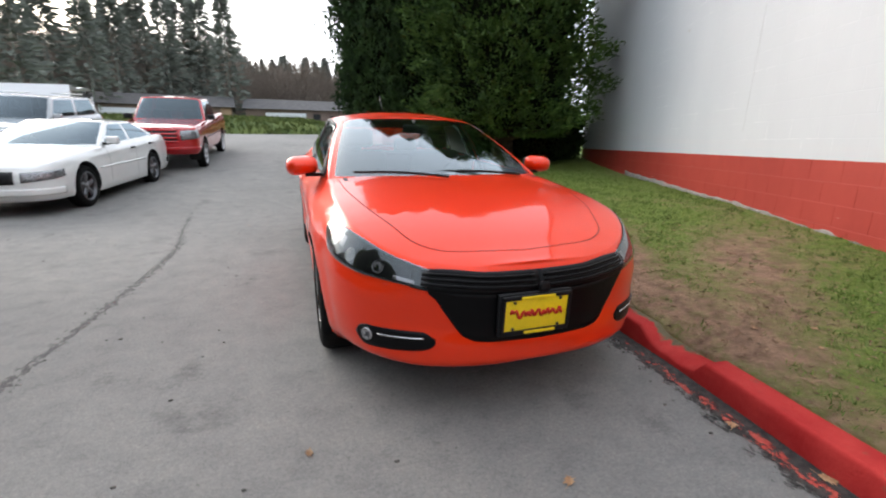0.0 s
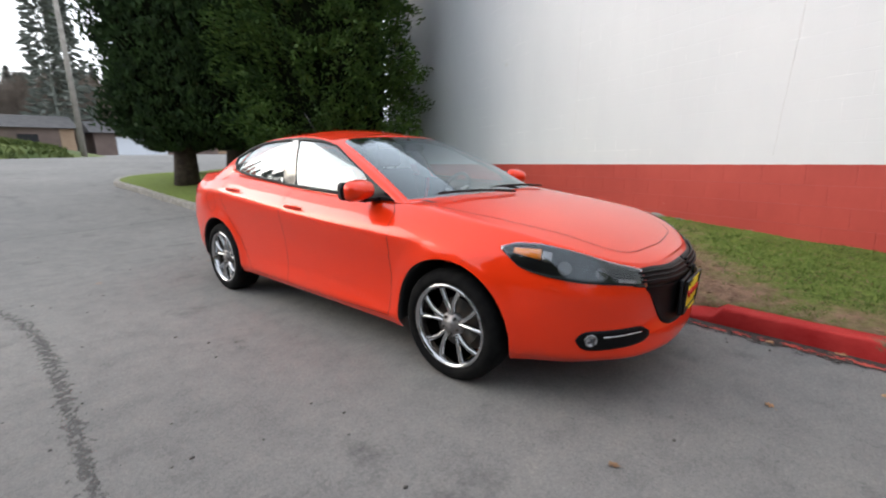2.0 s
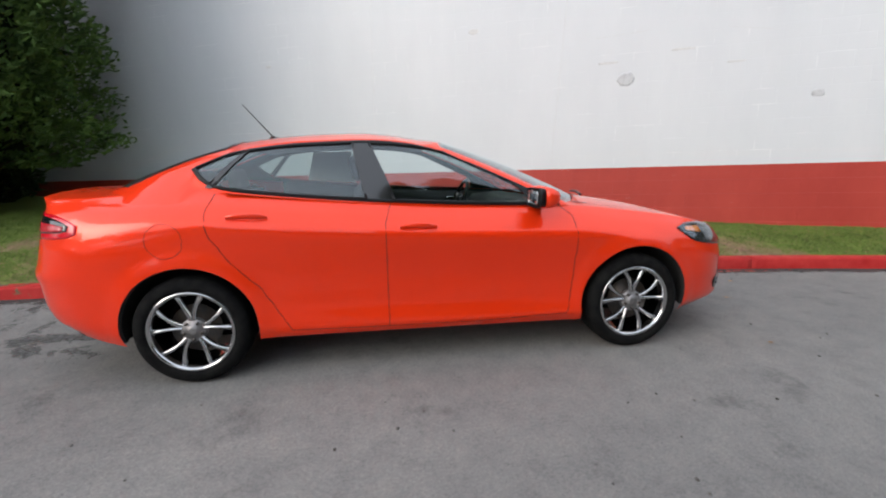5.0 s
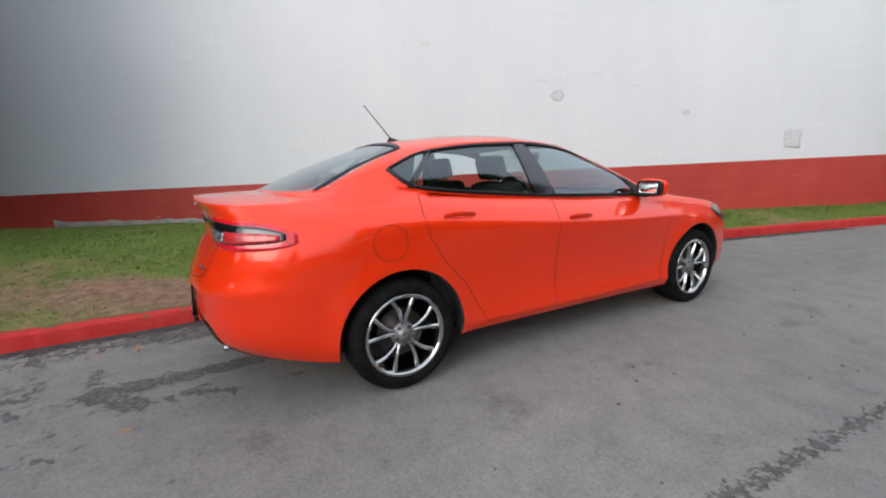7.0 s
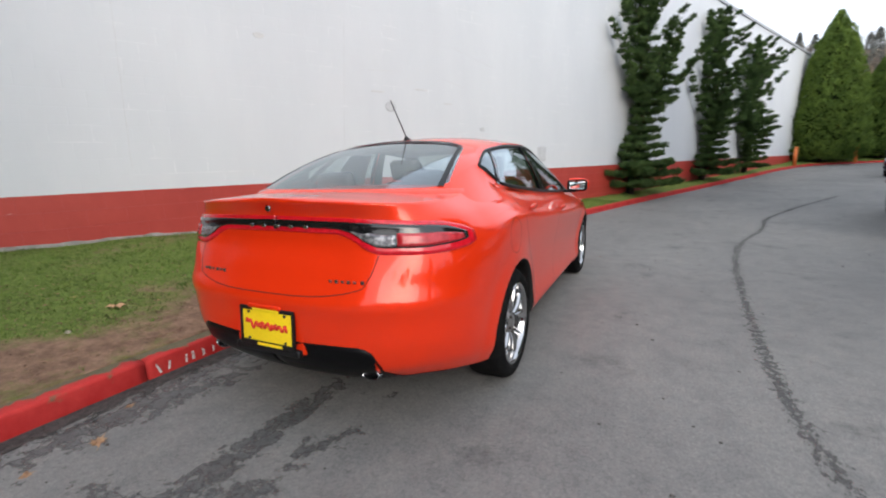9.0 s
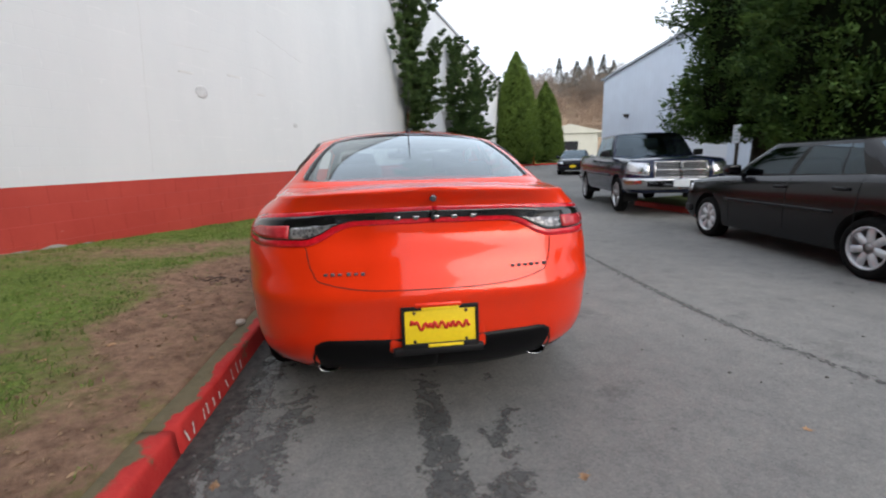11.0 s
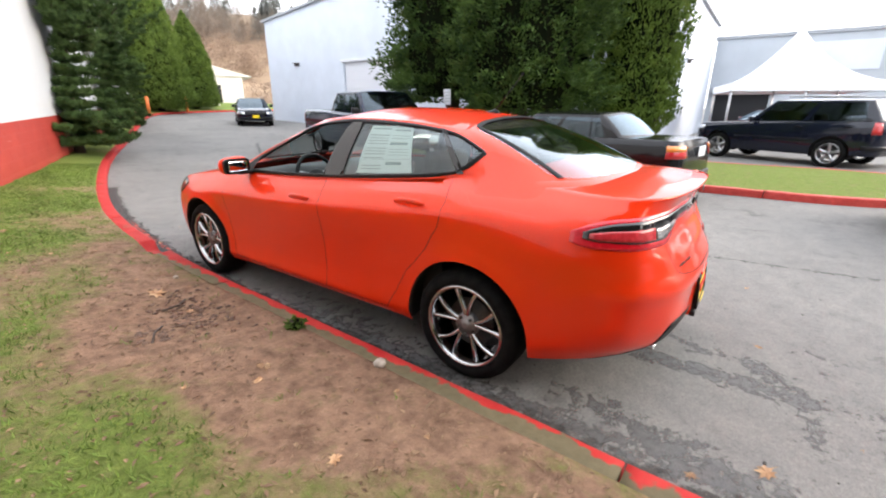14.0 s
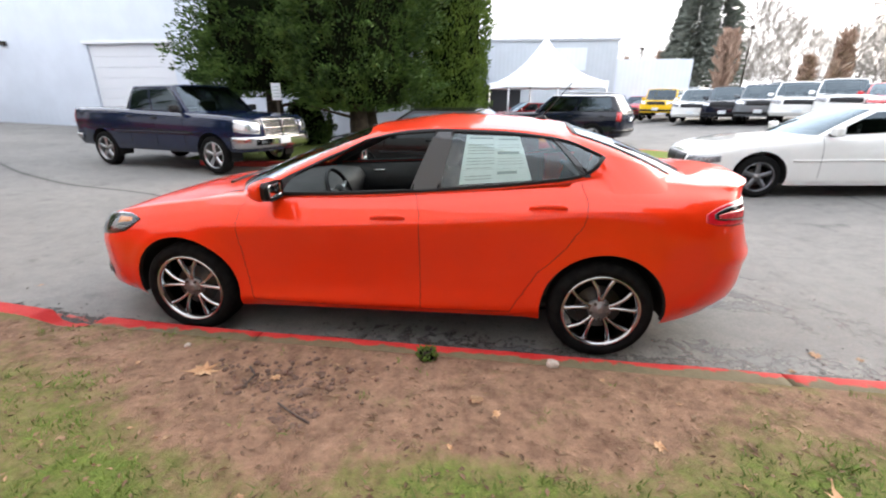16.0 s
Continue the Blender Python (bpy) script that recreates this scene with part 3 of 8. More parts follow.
def turf_share(x, y, d):
    """How much of the lawn is grown over: bare soil beside the kerb by the car, turf towards the wall."""
    w = 0.5 + 0.75 * noise.noise(Vector((x * .55, y * .55, 5))) + 0.35 * noise.noise(Vector((x * 1.7, y * 1.7, 9)))
    bare = math.exp(-((d - .60) / .62) ** 2) * math.exp(-((y - .3) / 3.2) ** 2) * .75
    for gx, gy, gr in GREENER:
        w += .40 * math.exp(-((x - gx) ** 2 + (y - gy) ** 2) / gr ** 2)
    for gx, gy, gr in BARER:
        w -= .40 * math.exp(-((x - gx) ** 2 + (y - gy) ** 2) / gr ** 2)
    return min(max(w - bare - .20 + .50 * min(d, 3) / 3 + .22 * (min(max((y - 1.9) / .8, 0), 1) + min(max((-1.9 - y) / .8, 0), 1)) + (.45 if y > 5 or y < -4.5 else 0), 0), 1)


def build_ground():
    def axis(lo, hi, fine_lo, fine_hi, step):
        a = list(np.arange(fine_lo, fine_hi + 1e-6, step))
        v, s = fine_lo, step
        left = []
        while v > lo:
            s *= 1.25
            v -= s
            left.append(v)
        v, s = fine_hi, step
        right = []
        while v < hi:
            s *= 1.25
            v += s
            right.append(v)
        return left[::-1] + a + right
    xs, ys = axis(-900, 900, -26, 8, .8), axis(-900, 900, -36, 26, .8)
    bm = bmesh.new()
    lattice(bm, [[Vector((x, y, road_z(x, max(min(y, 60), -60)))) for y in ys] for x in xs])
    tagged(mesh_ob("road", bm, M_ASPHALT), "grey worn asphalt lane with dark stains", "road", kind="structure")
    # the lawn, in rows off the kerb
    n, m = 420, 40
    rows, share = [], []
    for i in range(n + 1):
        s = KLEN * i / n
        x, y = _kf(s)
        t = _kf(min(s + .05, KLEN)) - _kf(max(s - .05, 0))
        t = Vector((t[0], t[1], 0)).normalized()
        nrm = Vector((-t.y, t.x, 0))
        row = []
        for j in range(m + 1):
            d = .125 + 11.0 * (j / m) ** 1.8
            q = Vector((x, y, 0)) + nrm * d
            over = WN.dot(q) - WC
            if over > .1 and y < 9.5:
                q -= WN * (over - .1)
            row.append(Vector((q.x, q.y, lawn_z(q.x, q.y, d) - (.06 if j == 0 else 0))))
            share.append(turf_share(q.x, q.y, d))
        rows.append(row)
    bm = bmesh.new()
    lattice(bm, rows)
    lawn = mesh_ob("lawn", bm, M_LAWN)
    at = lawn.data.attributes.new("turf", 'FLOAT', 'POINT')
    at.data.foreach_set("value", share)
    tagged(lawn, "patchy lawn with bare brown soil by the kerb", "lawn", kind="structure")


build_ground()


def kerb_run(name, label, path, length, z_of, colours, joint=3.05, width=.15, height=.125, gap=.012):
    """A kerb in cast lengths with open joints. colours(s): material of the length that begins at s."""
    root = tagged(new(name), label, "kerb", kind="structure")
    s, k = 0.0, 0
    while s < length - .05:
        e = min(s + joint, length)
        bm = bmesh.new()
        steps = max(3, int((e - s) / .06))
        rows = []
        for i in range(steps + 1):
            a = s + gap / 2 + (e - s - gap) * i / steps
            p = path(a)
            t = path(min(a + .05, length)) - path(max(a - .05, 0))
            t = Vector((t[0], t[1], 0)).normalized()
            nr = Vector((-t.y, t.x, 0))
            z = z_of(p[0], p[1])
            wob = .006 * noise.noise(Vector((p[0] * 3, p[1] * 3, 1)))
            q = Vector((p[0], p[1], 0))
            chip = notch(a) if name == "kerb" else 0.0
            prof = [(-.010, -.05), (-.002 + wob, height * .5), (.001 + wob, height - .022), (.004 + wob, height - .010), (.012 + wob, height - .002), (.024, height + wob * .5), (width - .014, height + wob), (width - .004, height - .004), (width, height - .014), (width, -.05)]
            rows.append([q + nr * dx + Vector((0, 0, z + dz - (chip * max(dz, 0) * (1 - .5 * dx / width)))) for dx, dz in prof])
        V = lattice(bm, rows)
        bm.faces.new(V[0])
        bm.faces.new(V[-1][::-1])
        ob = part("kerb_length", bm, colours(s), root)
        s, k = e, k + 1
    return root


def notch(a):
    """The broken stretch of kerb ahead of the car."""
    x, y = _kf(a)
    u = abs(y + 2.19) / .22
    return (.72 + .2 * noise.noise(Vector((0, y * 14, 0)))) * (1 - u ** 4) ** .5 if u < 1 else 0.0


def worn_red():
    """Red paint on the kerb's face, worn through to concrete on the upper back."""
    m = bpy.data.materials.new("red_painted_kerb")
    m.use_nodes = True
    n, l = m.node_tree.nodes, m.node_tree.links
    p = n["Principled BSDF"]
    tc = n.new("ShaderNodeTexCoord")

    def noi(scale, detail=6, rough=.6):
        t = n.new("ShaderNodeTexNoise")
        t.inputs["Scale"].default_value, t.inputs["Detail"].default_value, t.inputs["Roughness"].default_value = scale, detail, rough
        l.new(tc.outputs["Object"], t.inputs["Vector"])
        return t.outputs["Fac"]
    red = n.new("ShaderNodeValToRGB")
    red.color_ramp.elements[0].position, red.color_ramp.elements[1].position = .3, .7
    red.color_ramp.elements[0].color, red.color_ramp.elements[1].color = (.35, .014, .014, 1), (.48, .040, .034, 1)
    l.new(noi(6), red.inputs[0])
    grey = n.new("ShaderNodeValToRGB")
    grey.color_ramp.elements[0].color, grey.color_ramp.elements[1].color = (.062, .052, .026, 1), (.190, .158, .094, 1)
    l.new(noi(18, 8, .7), grey.inputs[0])
    at = n.new("ShaderNodeAttribute")
    at.attribute_name = "wear"
    add = n.new("ShaderNodeMath")
    add.operation = 'ADD'
    l.new(noi(4, 9, .66), add.inputs[0])
    l.new(at.outputs["Fac"], add.inputs[1])
    rng = n.new("ShaderNodeMapRange")
    rng.inputs[1].default_value, rng.inputs[2].default_value = .68, .74
    l.new(add.outputs[0], rng.inputs[0])
    mx = n.new("ShaderNodeMixRGB")
    l.new(rng.outputs[0], mx.inputs[0])
    l.new(red.outputs[0], mx.inputs[1])
    l.new(grey.outputs[0], mx.inputs[2])
    l.new(mx.outputs[0], p.inputs["Base Color"])
    p.inputs["Roughness"].default_value = .7
    p.inputs["Specular IOR Level"].default_value = .2
    b = n.new("ShaderNodeBump")
    b.inputs["Strength"].default_value, b.inputs["Distance"].default_value = .6, .008
    l.new(noi(45, 8, .7), b.inputs["Height"])
    l.new(b.outputs[0], p.inputs["Normal"])
    return m


M_KERB = worn_red()
_s_grey = float(KARR[np.argmin(np.abs(KARR[:, 2] - 5.2)), 0])
kerb = kerb_run("kerb", "worn red painted concrete kerb with a broken stretch", lambda a: _kf(a), KLEN, road_z, lambda s: M_KERB_GREY if s < _s_grey - 1.5 else M_KERB)
for piece in kerb.children:
    w = []
    for v in piece.data.vertices:
        i = int(np.argmin(np.hypot(KARR[:, 1] - v.co.x, KARR[:, 2] - v.co.y)))
        y = KARR[i, 2]
        back = math.hypot(KARR[i, 1] - v.co.x, y - v.co.y) / .15
        by_car = math.exp(-((y - .5) / 2.6) ** 4)
        w.append((.085 + .05 * math.exp(-((y - 2.0) / .8) ** 2) + by_car * .46 * min(max(back * 2.2 - .95, 0), 1)) if v.co.z - road_z(v.co.x, y) > .03 else 0.0)
    piece.data.attributes.new("wear", 'FLOAT', 'POINT').data.foreach_set("value", w)

# the island across the lane: red kerb round a strip of grass
ISLE = [(-6.5, -6.5), (-6.45, -2.0), (-6.42, 2.0), (-6.5, 4.0), (-7.0, 5.2), (-8.0, 5.7), (-9.4, 5.6), (-10.3, 5.1), (-10.75, 4.2), (-10.8, 2.0), (-11.2, -2.0), (-11.6, -6.0)]
_is = np.r_[0, np.cumsum(np.hypot(*np.diff(np.array(ISLE), axis=0).T))]
_if = catmull(_is, ISLE)
kerb_run("island_kerb", "red painted concrete kerb round a grass island", lambda a: _if(a), float(_is[-1]) - .01, road_z, lambda s: M_KERB_RED)
bm = bmesh.new()
rows = []
for i in range(60):
    u = i / 59
    y = -7.0 + 12.5 * u
    pa = min((p for p in (_if(s) for s in np.linspace(0, _is[5], 200))), key=lambda p: abs(p[1] - y))
    pb = min((p for p in (_if(s) for s in np.linspace(_is[6], _is[-1] - .02, 200))), key=lambda p: abs(p[1] - y))
    x0, x1 = pa[0] - .1, pb[0] + .1
    rows.append([Vector((x0 + (x1 - x0) * k / 24, y, road_z(0, y) + .12 + .05 * math.sin(math.pi * k / 24) + .01 * noise.noise(Vector((k, i * .3, 0))))) for k in range(25)])
lattice(bm, rows)
isle = mesh_ob("island_grass", bm, M_LAWN)
isle.data.attributes.new("turf", 'FLOAT', 'POINT').data.foreach_set("value", [0.75] * len(isle.data.vertices))
tagged(isle, "mown green grass on the kerbed island", "grass", kind="structure")


# ---------------- the painted block wall ----------------
def wall_paint():
    """White over red paint on blockwork: thin courses, scuffs and rain streaks."""
    m = bpy.data.materials.new("painted_blockwork")
    m.use_nodes = True
    n, l = m.node_tree.nodes, m.node_tree.links
    p = n["Principled BSDF"]
    tc = n.new("ShaderNodeTexCoord")

    def noi(scale, detail=6, rough=.6, stretch=None):
        t = n.new("ShaderNodeTexNoise")
        t.inputs["Scale"].default_value, t.inputs["Detail"].default_value, t.inputs["Roughness"].default_value = scale, detail, rough
        if stretch:
            mp = n.new("ShaderNodeMapping")
            mp.inputs["Scale"].default_value = stretch
            l.new(tc.outputs["Object"], mp.inputs[0])
            l.new(mp.outputs[0], t.inputs["Vector"])
        else:
            l.new(tc.outputs["Object"], t.inputs["Vector"])
        return t.outputs["Fac"]
    white = n.new("ShaderNodeValToRGB")
    white.color_ramp.elements[0].position, white.color_ramp.elements[1].position = .3, .7
    white.color_ramp.elements[0].color, white.color_ramp.elements[1].color = (.60, .62, .64, 1), (.665, .68, .695, 1)
    l.new(noi(.7, 8, .65, (1, 1, .35)), white.inputs[0])
    red = n.new("ShaderNodeValToRGB")
    red.color_ramp.elements[0].position, red.color_ramp.elements[1].position = .3, .7
    red.color_ramp.elements[0].color, red.color_ramp.elements[1].color = (.36, .034, .024, 1), (.45, .055, .038, 1)
    l.new(noi(1.3, 8, .7, (1, 1, .6)), red.inputs[0])
    sep = n.new("ShaderNodeSeparateXYZ")
    l.new(tc.outputs["Object"], sep.inputs[0])
    wob = n.new("ShaderNodeMath")
    wob.operation = 'MULTIPLY_ADD'
    wob.inputs[1].default_value = .012
    l.new(noi(6), wob.inputs[0])
    l.new(sep.outputs["Z"], wob.inputs[2])
    gt = n.new("ShaderNodeMath")
    gt.operation = 'GREATER_THAN'
    gt.inputs[1].default_value = .006
    l.new(wob.outputs[0], gt.inputs[0])
    mx = n.new("ShaderNodeMixRGB")
    l.new(gt.outputs[0], mx.inputs[0])
    l.new(red.outputs[0], mx.inputs[1])
    l.new(white.outputs[0], mx.inputs[2])
    # block courses
    br = n.new("ShaderNodeTexBrick")
    br.inputs["Scale"].default_value = 1.0
    br.inputs["Brick Width"].default_value, br.inputs["Row Height"].default_value = .406, .203
    br.inputs["Mortar Size"].default_value, br.inputs["Mortar Smooth"].default_value = .006, .5
    br.inputs["Color1"].default_value = br.inputs["Color2"].default_value = (1, 1, 1, 1)
    br.inputs["Mortar"].default_value = (0, 0, 0, 1)
    cmb = n.new("ShaderNodeCombineXYZ")
    l.new(sep.outputs["Y"], cmb.inputs[0])
    l.new(sep.outputs["Z"], cmb.inputs[1])
    l.new(cmb.outputs[0], br.inputs["Vector"])
    # pale scuffs along the courses of the red band, bare patches at its foot
    sc = n.new("ShaderNodeValToRGB")
    sc.color_ramp.elements[0].position, sc.color_ramp.elements[1].position = .60, .66
    l.new(noi(2.2, 10, .8, (1, .5, 6)), sc.inputs[0])
    pale = n.new("ShaderNodeMixRGB")
    pale.inputs[2].default_value = (.55, .50, .46, 1)
    low = n.new("ShaderNodeMapRange")
    low.inputs[1].default_value, low.inputs[2].default_value = -.38, -.60
    l.new(sep.outputs["Z"], low.inputs[0])
    ml = n.new("ShaderNodeMath")
    ml.operation = 'MULTIPLY'
    l.new(sc.outputs[0], ml.inputs[0])
    l.new(low.outputs[0], ml.inputs[1])
    l.new(ml.outputs[0], pale.inputs[0])
    l.new(mx.outputs[0], pale.inputs[1])
    # the joints show paler where rain has worn the paint
    line = n.new("ShaderNodeMixRGB")
    line.blend_type = 'SOFT_LIGHT'
    line.inputs[2].default_value = (.95, .92, .9, 1)
    inv = n.new("ShaderNodeMath")
    inv.operation = 'SUBTRACT'
    inv.inputs[0].default_value = 1.0
    l.new(br.outputs["Color"], inv.inputs[1])
    wl_ = n.new("ShaderNodeMath")
    wl_.operation = 'MULTIPLY'
    l.new(inv.outputs[0], wl_.inputs[0])
    rmp = n.new("ShaderNodeMapRange")
    rmp.inputs[1].default_value, rmp.inputs[2].default_value = .54, .74
    l.new(noi(.9, 5, .7, (1, 1, 3)), rmp.inputs[0])
    l.new(rmp.outputs[0], wl_.inputs[1])
    l.new(wl_.outputs[0], line.inputs[0])
    l.new(pale.outputs[0], line.inputs[1])
    # worn pale joints across the red band
    dn = n.new("ShaderNodeMath")
    dn.operation = 'SUBTRACT'
    dn.inputs[0].default_value = .05
    l.new(gt.outputs[0], dn.inputs[1])
    dn.use_clamp = True
    jm = n.new("ShaderNodeMath")
    jm.operation = 'MULTIPLY'
    l.new(dn.outputs[0], jm.inputs[0])
    l.new(inv.outputs[0], jm.inputs[1])
    joint = n.new("ShaderNodeMixRGB")
    joint.inputs[2].default_value = (.62, .38, .34, 1)
    l.new(jm.outputs[0], joint.inputs[0])
    l.new(line.outputs[0], joint.inputs[1])
    l.new(joint.outputs[0], p.inputs["Base Color"])
    p.inputs["Roughness"].default_value = .5
    b = n.new("ShaderNodeBump")
    b.inputs["Strength"].default_value, b.inputs["Distance"].default_value = .35, .004
    l.new(br.outputs["Color"], b.inputs["Height"])
    b2 = n.new("ShaderNodeBump")
    b2.inputs["Strength"].default_value, b2.inputs["Distance"].default_value = .25, .004
    l.new(noi(35, 6, .7), b2.inputs["Height"])
    l.new(b.outputs[0], b2.inputs["Normal"])
    l.new(b2.outputs[0], p.inputs["Normal"])
    return m


M_WALL = wall_paint()
# the wall's own frame: x into the wall, y along it, z up from the top of the red band, dipping with the lane
WALL_M = Matrix(((WN.x, WD.x, 0, WN.x * WC), (WN.y, WD.y, 0, WN.y * WC), (0, -0.027, 1, 1.065), (0, 0, 0, 1)))


def on_wall(s, h, out=0.0):
    return WALL_M @ Vector((-out, s, h))


WALL_S0, WALL_S1 = -46.0, 11.2
WALL_TOP = 6.1
bm = bmesh.new()
box(bm, .15, (WALL_S0 + WALL_S1) / 2, (WALL_TOP - 1.4) / 2, .3, WALL_S1 - WALL_S0, WALL_TOP + 1.4)
wall = mesh_ob("wall_painted", bm, M_WALL, smooth=False)
wall.matrix_world = WALL_M
tagged(wall, "tall white block wall with a red painted base", "wall", kind="structure")
M_CAP = mat("metal_coping", (.45, .46, .48), .5, .3)
bm = boxed(.15, (WALL_S0 + WALL_S1) / 2, WALL_TOP + .06, .42, WALL_S1 - WALL_S0 + .1, .12, .01)
cap = mesh_ob("wall_coping", bm, M_CAP, smooth=False)
cap.matrix_world = WALL_M
tagged(cap, "grey metal coping along the wall top", "coping", kind="structure")
# the rest of that building, behind its wall
bm = boxed(9.3, (WALL_S0 + WALL_S1) / 2, (WALL_TOP - 1.4) / 2 - .05, 18, WALL_S1 - WALL_S0 - .02, WALL_TOP + 1.3)
blk = mesh_ob("wall_building_back", bm, M_WALL, smooth=False)
blk.matrix_world = WALL_M
tagged(blk, "white painted side and back of the building", "building", kind="structure")

# ---------------- the orange-red sedan ----------------
CAR = thing("sedan_car", "glossy orange-red four-door sedan parked beside the red kerb", "car", pose(0, 0, 0))
SIDE = [
    (0.00, -2.335, .238, .690, (.060, .002, .006, .026, .024, .020, .045, .085)),
    (0.30, -2.315, .238, .694, (.060, .002, .006, .026, .024, .020, .045, .085)),
    (0.55, -2.225, .234, .718, (.070, .006, .006, .018, .016, .020, .045, .085)),
    (0.72, -2.085, .230, .764, (.090, .020, .008, .006, .004, .020, .050, .088)),
    (0.825, -1.90, .222, .814, (.090, .030, .010, .0, .0, .018, .050, .092)),
    (0.875, -1.66, .215, .860, (.060, .022, .010, .0, .0, .014, .050, .105)),
    (0.893, -1.35, .215, .903, (.050, .020, .014, .006, .0, .010, .050, .118)),
    (0.898, -0.90, .218, .952, (.046, .014, .022, .018, .008, .002, .048, .130)),
    (0.898, -0.40, .226, .966, (.046, .014, .026, .022, .010, .0, .042, .115)),
    (0.898, 0.20, .234, 1.00, (.046, .014, .026, .022, .010, .0, .044, .115)),
    (0.900, 0.80, .242, 1.05, (.046, .014, .022, .018, .008, .0, .052, .138)),
    (0.902, 1.25, .246, 1.10, (.050, .020, .014, .008, .002, .004, .068, .177)),
    (0.900, 1.45, .246, 1.105, (.050, .020, .010, .004, .0, .010, .080, .210)),
    (0.886, 1.72, .245, 1.087, (.060, .022, .010, .002, .0, .020, .085, .200)),
    (0.838, 1.96, .280, 1.072, (.080, .030, .008, .0, .004, .030, .072, .165)),
    (0.735, 2.15, .298, 1.070, (.110, .040, .008, .0, .014, .045, .075, .118)),
    (0.560, 2.27, .290, 1.078, (.120, .040, .006, .0, .034, .082, .098, .082)),
    (0.300, 2.325, .280, 1.086, (.120, .040, .004, .0, .046, .105, .110, .066)),
    (0.00, 2.340, .280, 1.090, (.120, .040, .004, .0, .046, .108, .112, .062)),
]
shell = Shell(SIDE)
crease = curve([(-2.4, .66), (-1.6, .735), (-.9, .775), (.05, .835), (.99, .922), (1.5, .945), (1.95, .935), (2.4, .90)])


def ridge(y, z):
    """The crease along the doors, the flares round the wheels, the flare of the sill and the ledge of the rear bumper."""
    k = min(max((y + 1.75) / .7, 0), 1) * min(max((2.05 - y) / .4, 0), 1)
    d = z - crease(y)
    out = k * (.021 - .011 * min(max((y - .1) / .9, 0), 1)) * (max(0, 1 - d / .11) if d > 0 else max(0, 1 + d / .28) ** 1.25)
    out += .011 * math.exp(-((z - .275) / .030) ** 2) * min(max((.98 - abs(y)) / .12, 0), 1)
    for ya in (-1.3515, 1.3515):
        q = max(0, 1 - max(math.hypot(y - ya, z - .325) - .372, 0) / .11)
        out += .015 * q * q * (3 - 2 * q)
    out += .012 * math.exp(-((z - .655) / .045) ** 2) * min(max((y - 1.85) / .3, 0), 1)
    return out


shell.ridge, shell.line = ridge, crease
RW, TR = .318, .232
ARCH = [(-1.3515, .325, .372), (1.3515, .325, .372)]
hood_h = curve([(-2.3, .008), (-2.15, .018), (-1.9, .029), (-1.5, .049), (-1.1, .058), (-.7, .05)])
deck_h = curve([(1.4, .02), (1.75, .035), (2.0, .038), (2.2, .026), (2.3, .010)])
pts, faces = body_mesh(shell, lambda y: (hood_h(y), 2.6), lambda y: (deck_h(y), 2.6), ARCH, n=250, rows=40, hood_to=-.80, deck_from=1.42)


def under_glass(f):
    """Hood faces that would run on inside the cabin."""
    c = sum((pts[i] for i in f), Vector()) / len(f)
    return c.z > .9 and abs(c.x) < .70 and -1.235 + .27 * (abs(c.x) / .70) ** 2.2 + .06 < c.y < -.6


faces = [f for f in faces if not under_glass(f)]


def sedan_region(c):
    ax = abs(c.x)
    if c.y < -1.0 and c.z > .60 and ax < .70 - .15 * max(0, (-c.y - 1.9)) and shell_top(c):
        return "hood"
    if c.y > 1.45 and c.z > .98 and ax < .60:
        return "trunk_lid"
    if c.y > 2.0 and c.z > .685 and ax < .53:
        return "trunk_lid"
    if c.y < -1.72:
        return "front_bumper"
    if c.y > 1.72 and c.z < .80:
        return "rear_bumper"
    side = "left" if c.x > 0 else "right"
    if -.93 < c.y < .235 and c.z > .27:
        return "front_door." + side
    if .235 <= c.y < 1.17 + (c.z - .95) * .0 and c.z > .27 and (c.y - 1.3515) ** 2 + (c.z - .325) ** 2 > .43 ** 2:
        return "rear_door." + side
    return "body_shell"


def shell_top(c):
    return c.z > curve([(-2.34, .68), (-2.0, .787), (-1.66, .856), (-1.35, .896), (-1.0, .935)])(c.y) - .004


skins = split_regions(CAR, pts, faces, sedan_region, M_PAINT)

CABIN = [
    ((0.00, -1.23, .955), (0.00, -.17, 1.375)),
    ((0.36, -1.18, .956), (0.29, -.155, 1.372)),
    ((0.62, -1.04, .956), (0.47, -.12, 1.362)),
    ((0.735, -.945, .954), (0.548, -.075, 1.350)),
    ((0.775, -.88, .952), (0.585, -.02, 1.345)),
    ((0.790, -.40, .966), (0.606, .12, 1.368)),
    ((0.790, .20, 1.00), (0.616, .34, 1.380)),
    ((0.770, .80, 1.05), (0.604, .74, 1.372)),
    ((0.735, 1.25, 1.10), (0.575, 1.00, 1.346)),
    ((0.700, 1.46, 1.112), (0.545, 1.10, 1.332)),
    ((0.640, 1.68, 1.112), (0.500, 1.135, 1.340)),
    ((0.440, 1.84, 1.112), (0.340, 1.125, 1.376)),
    ((0.000, 1.90, 1.114), (0.000, 1.125, 1.396)),
]
cabin = Cabin(CABIN, .022)
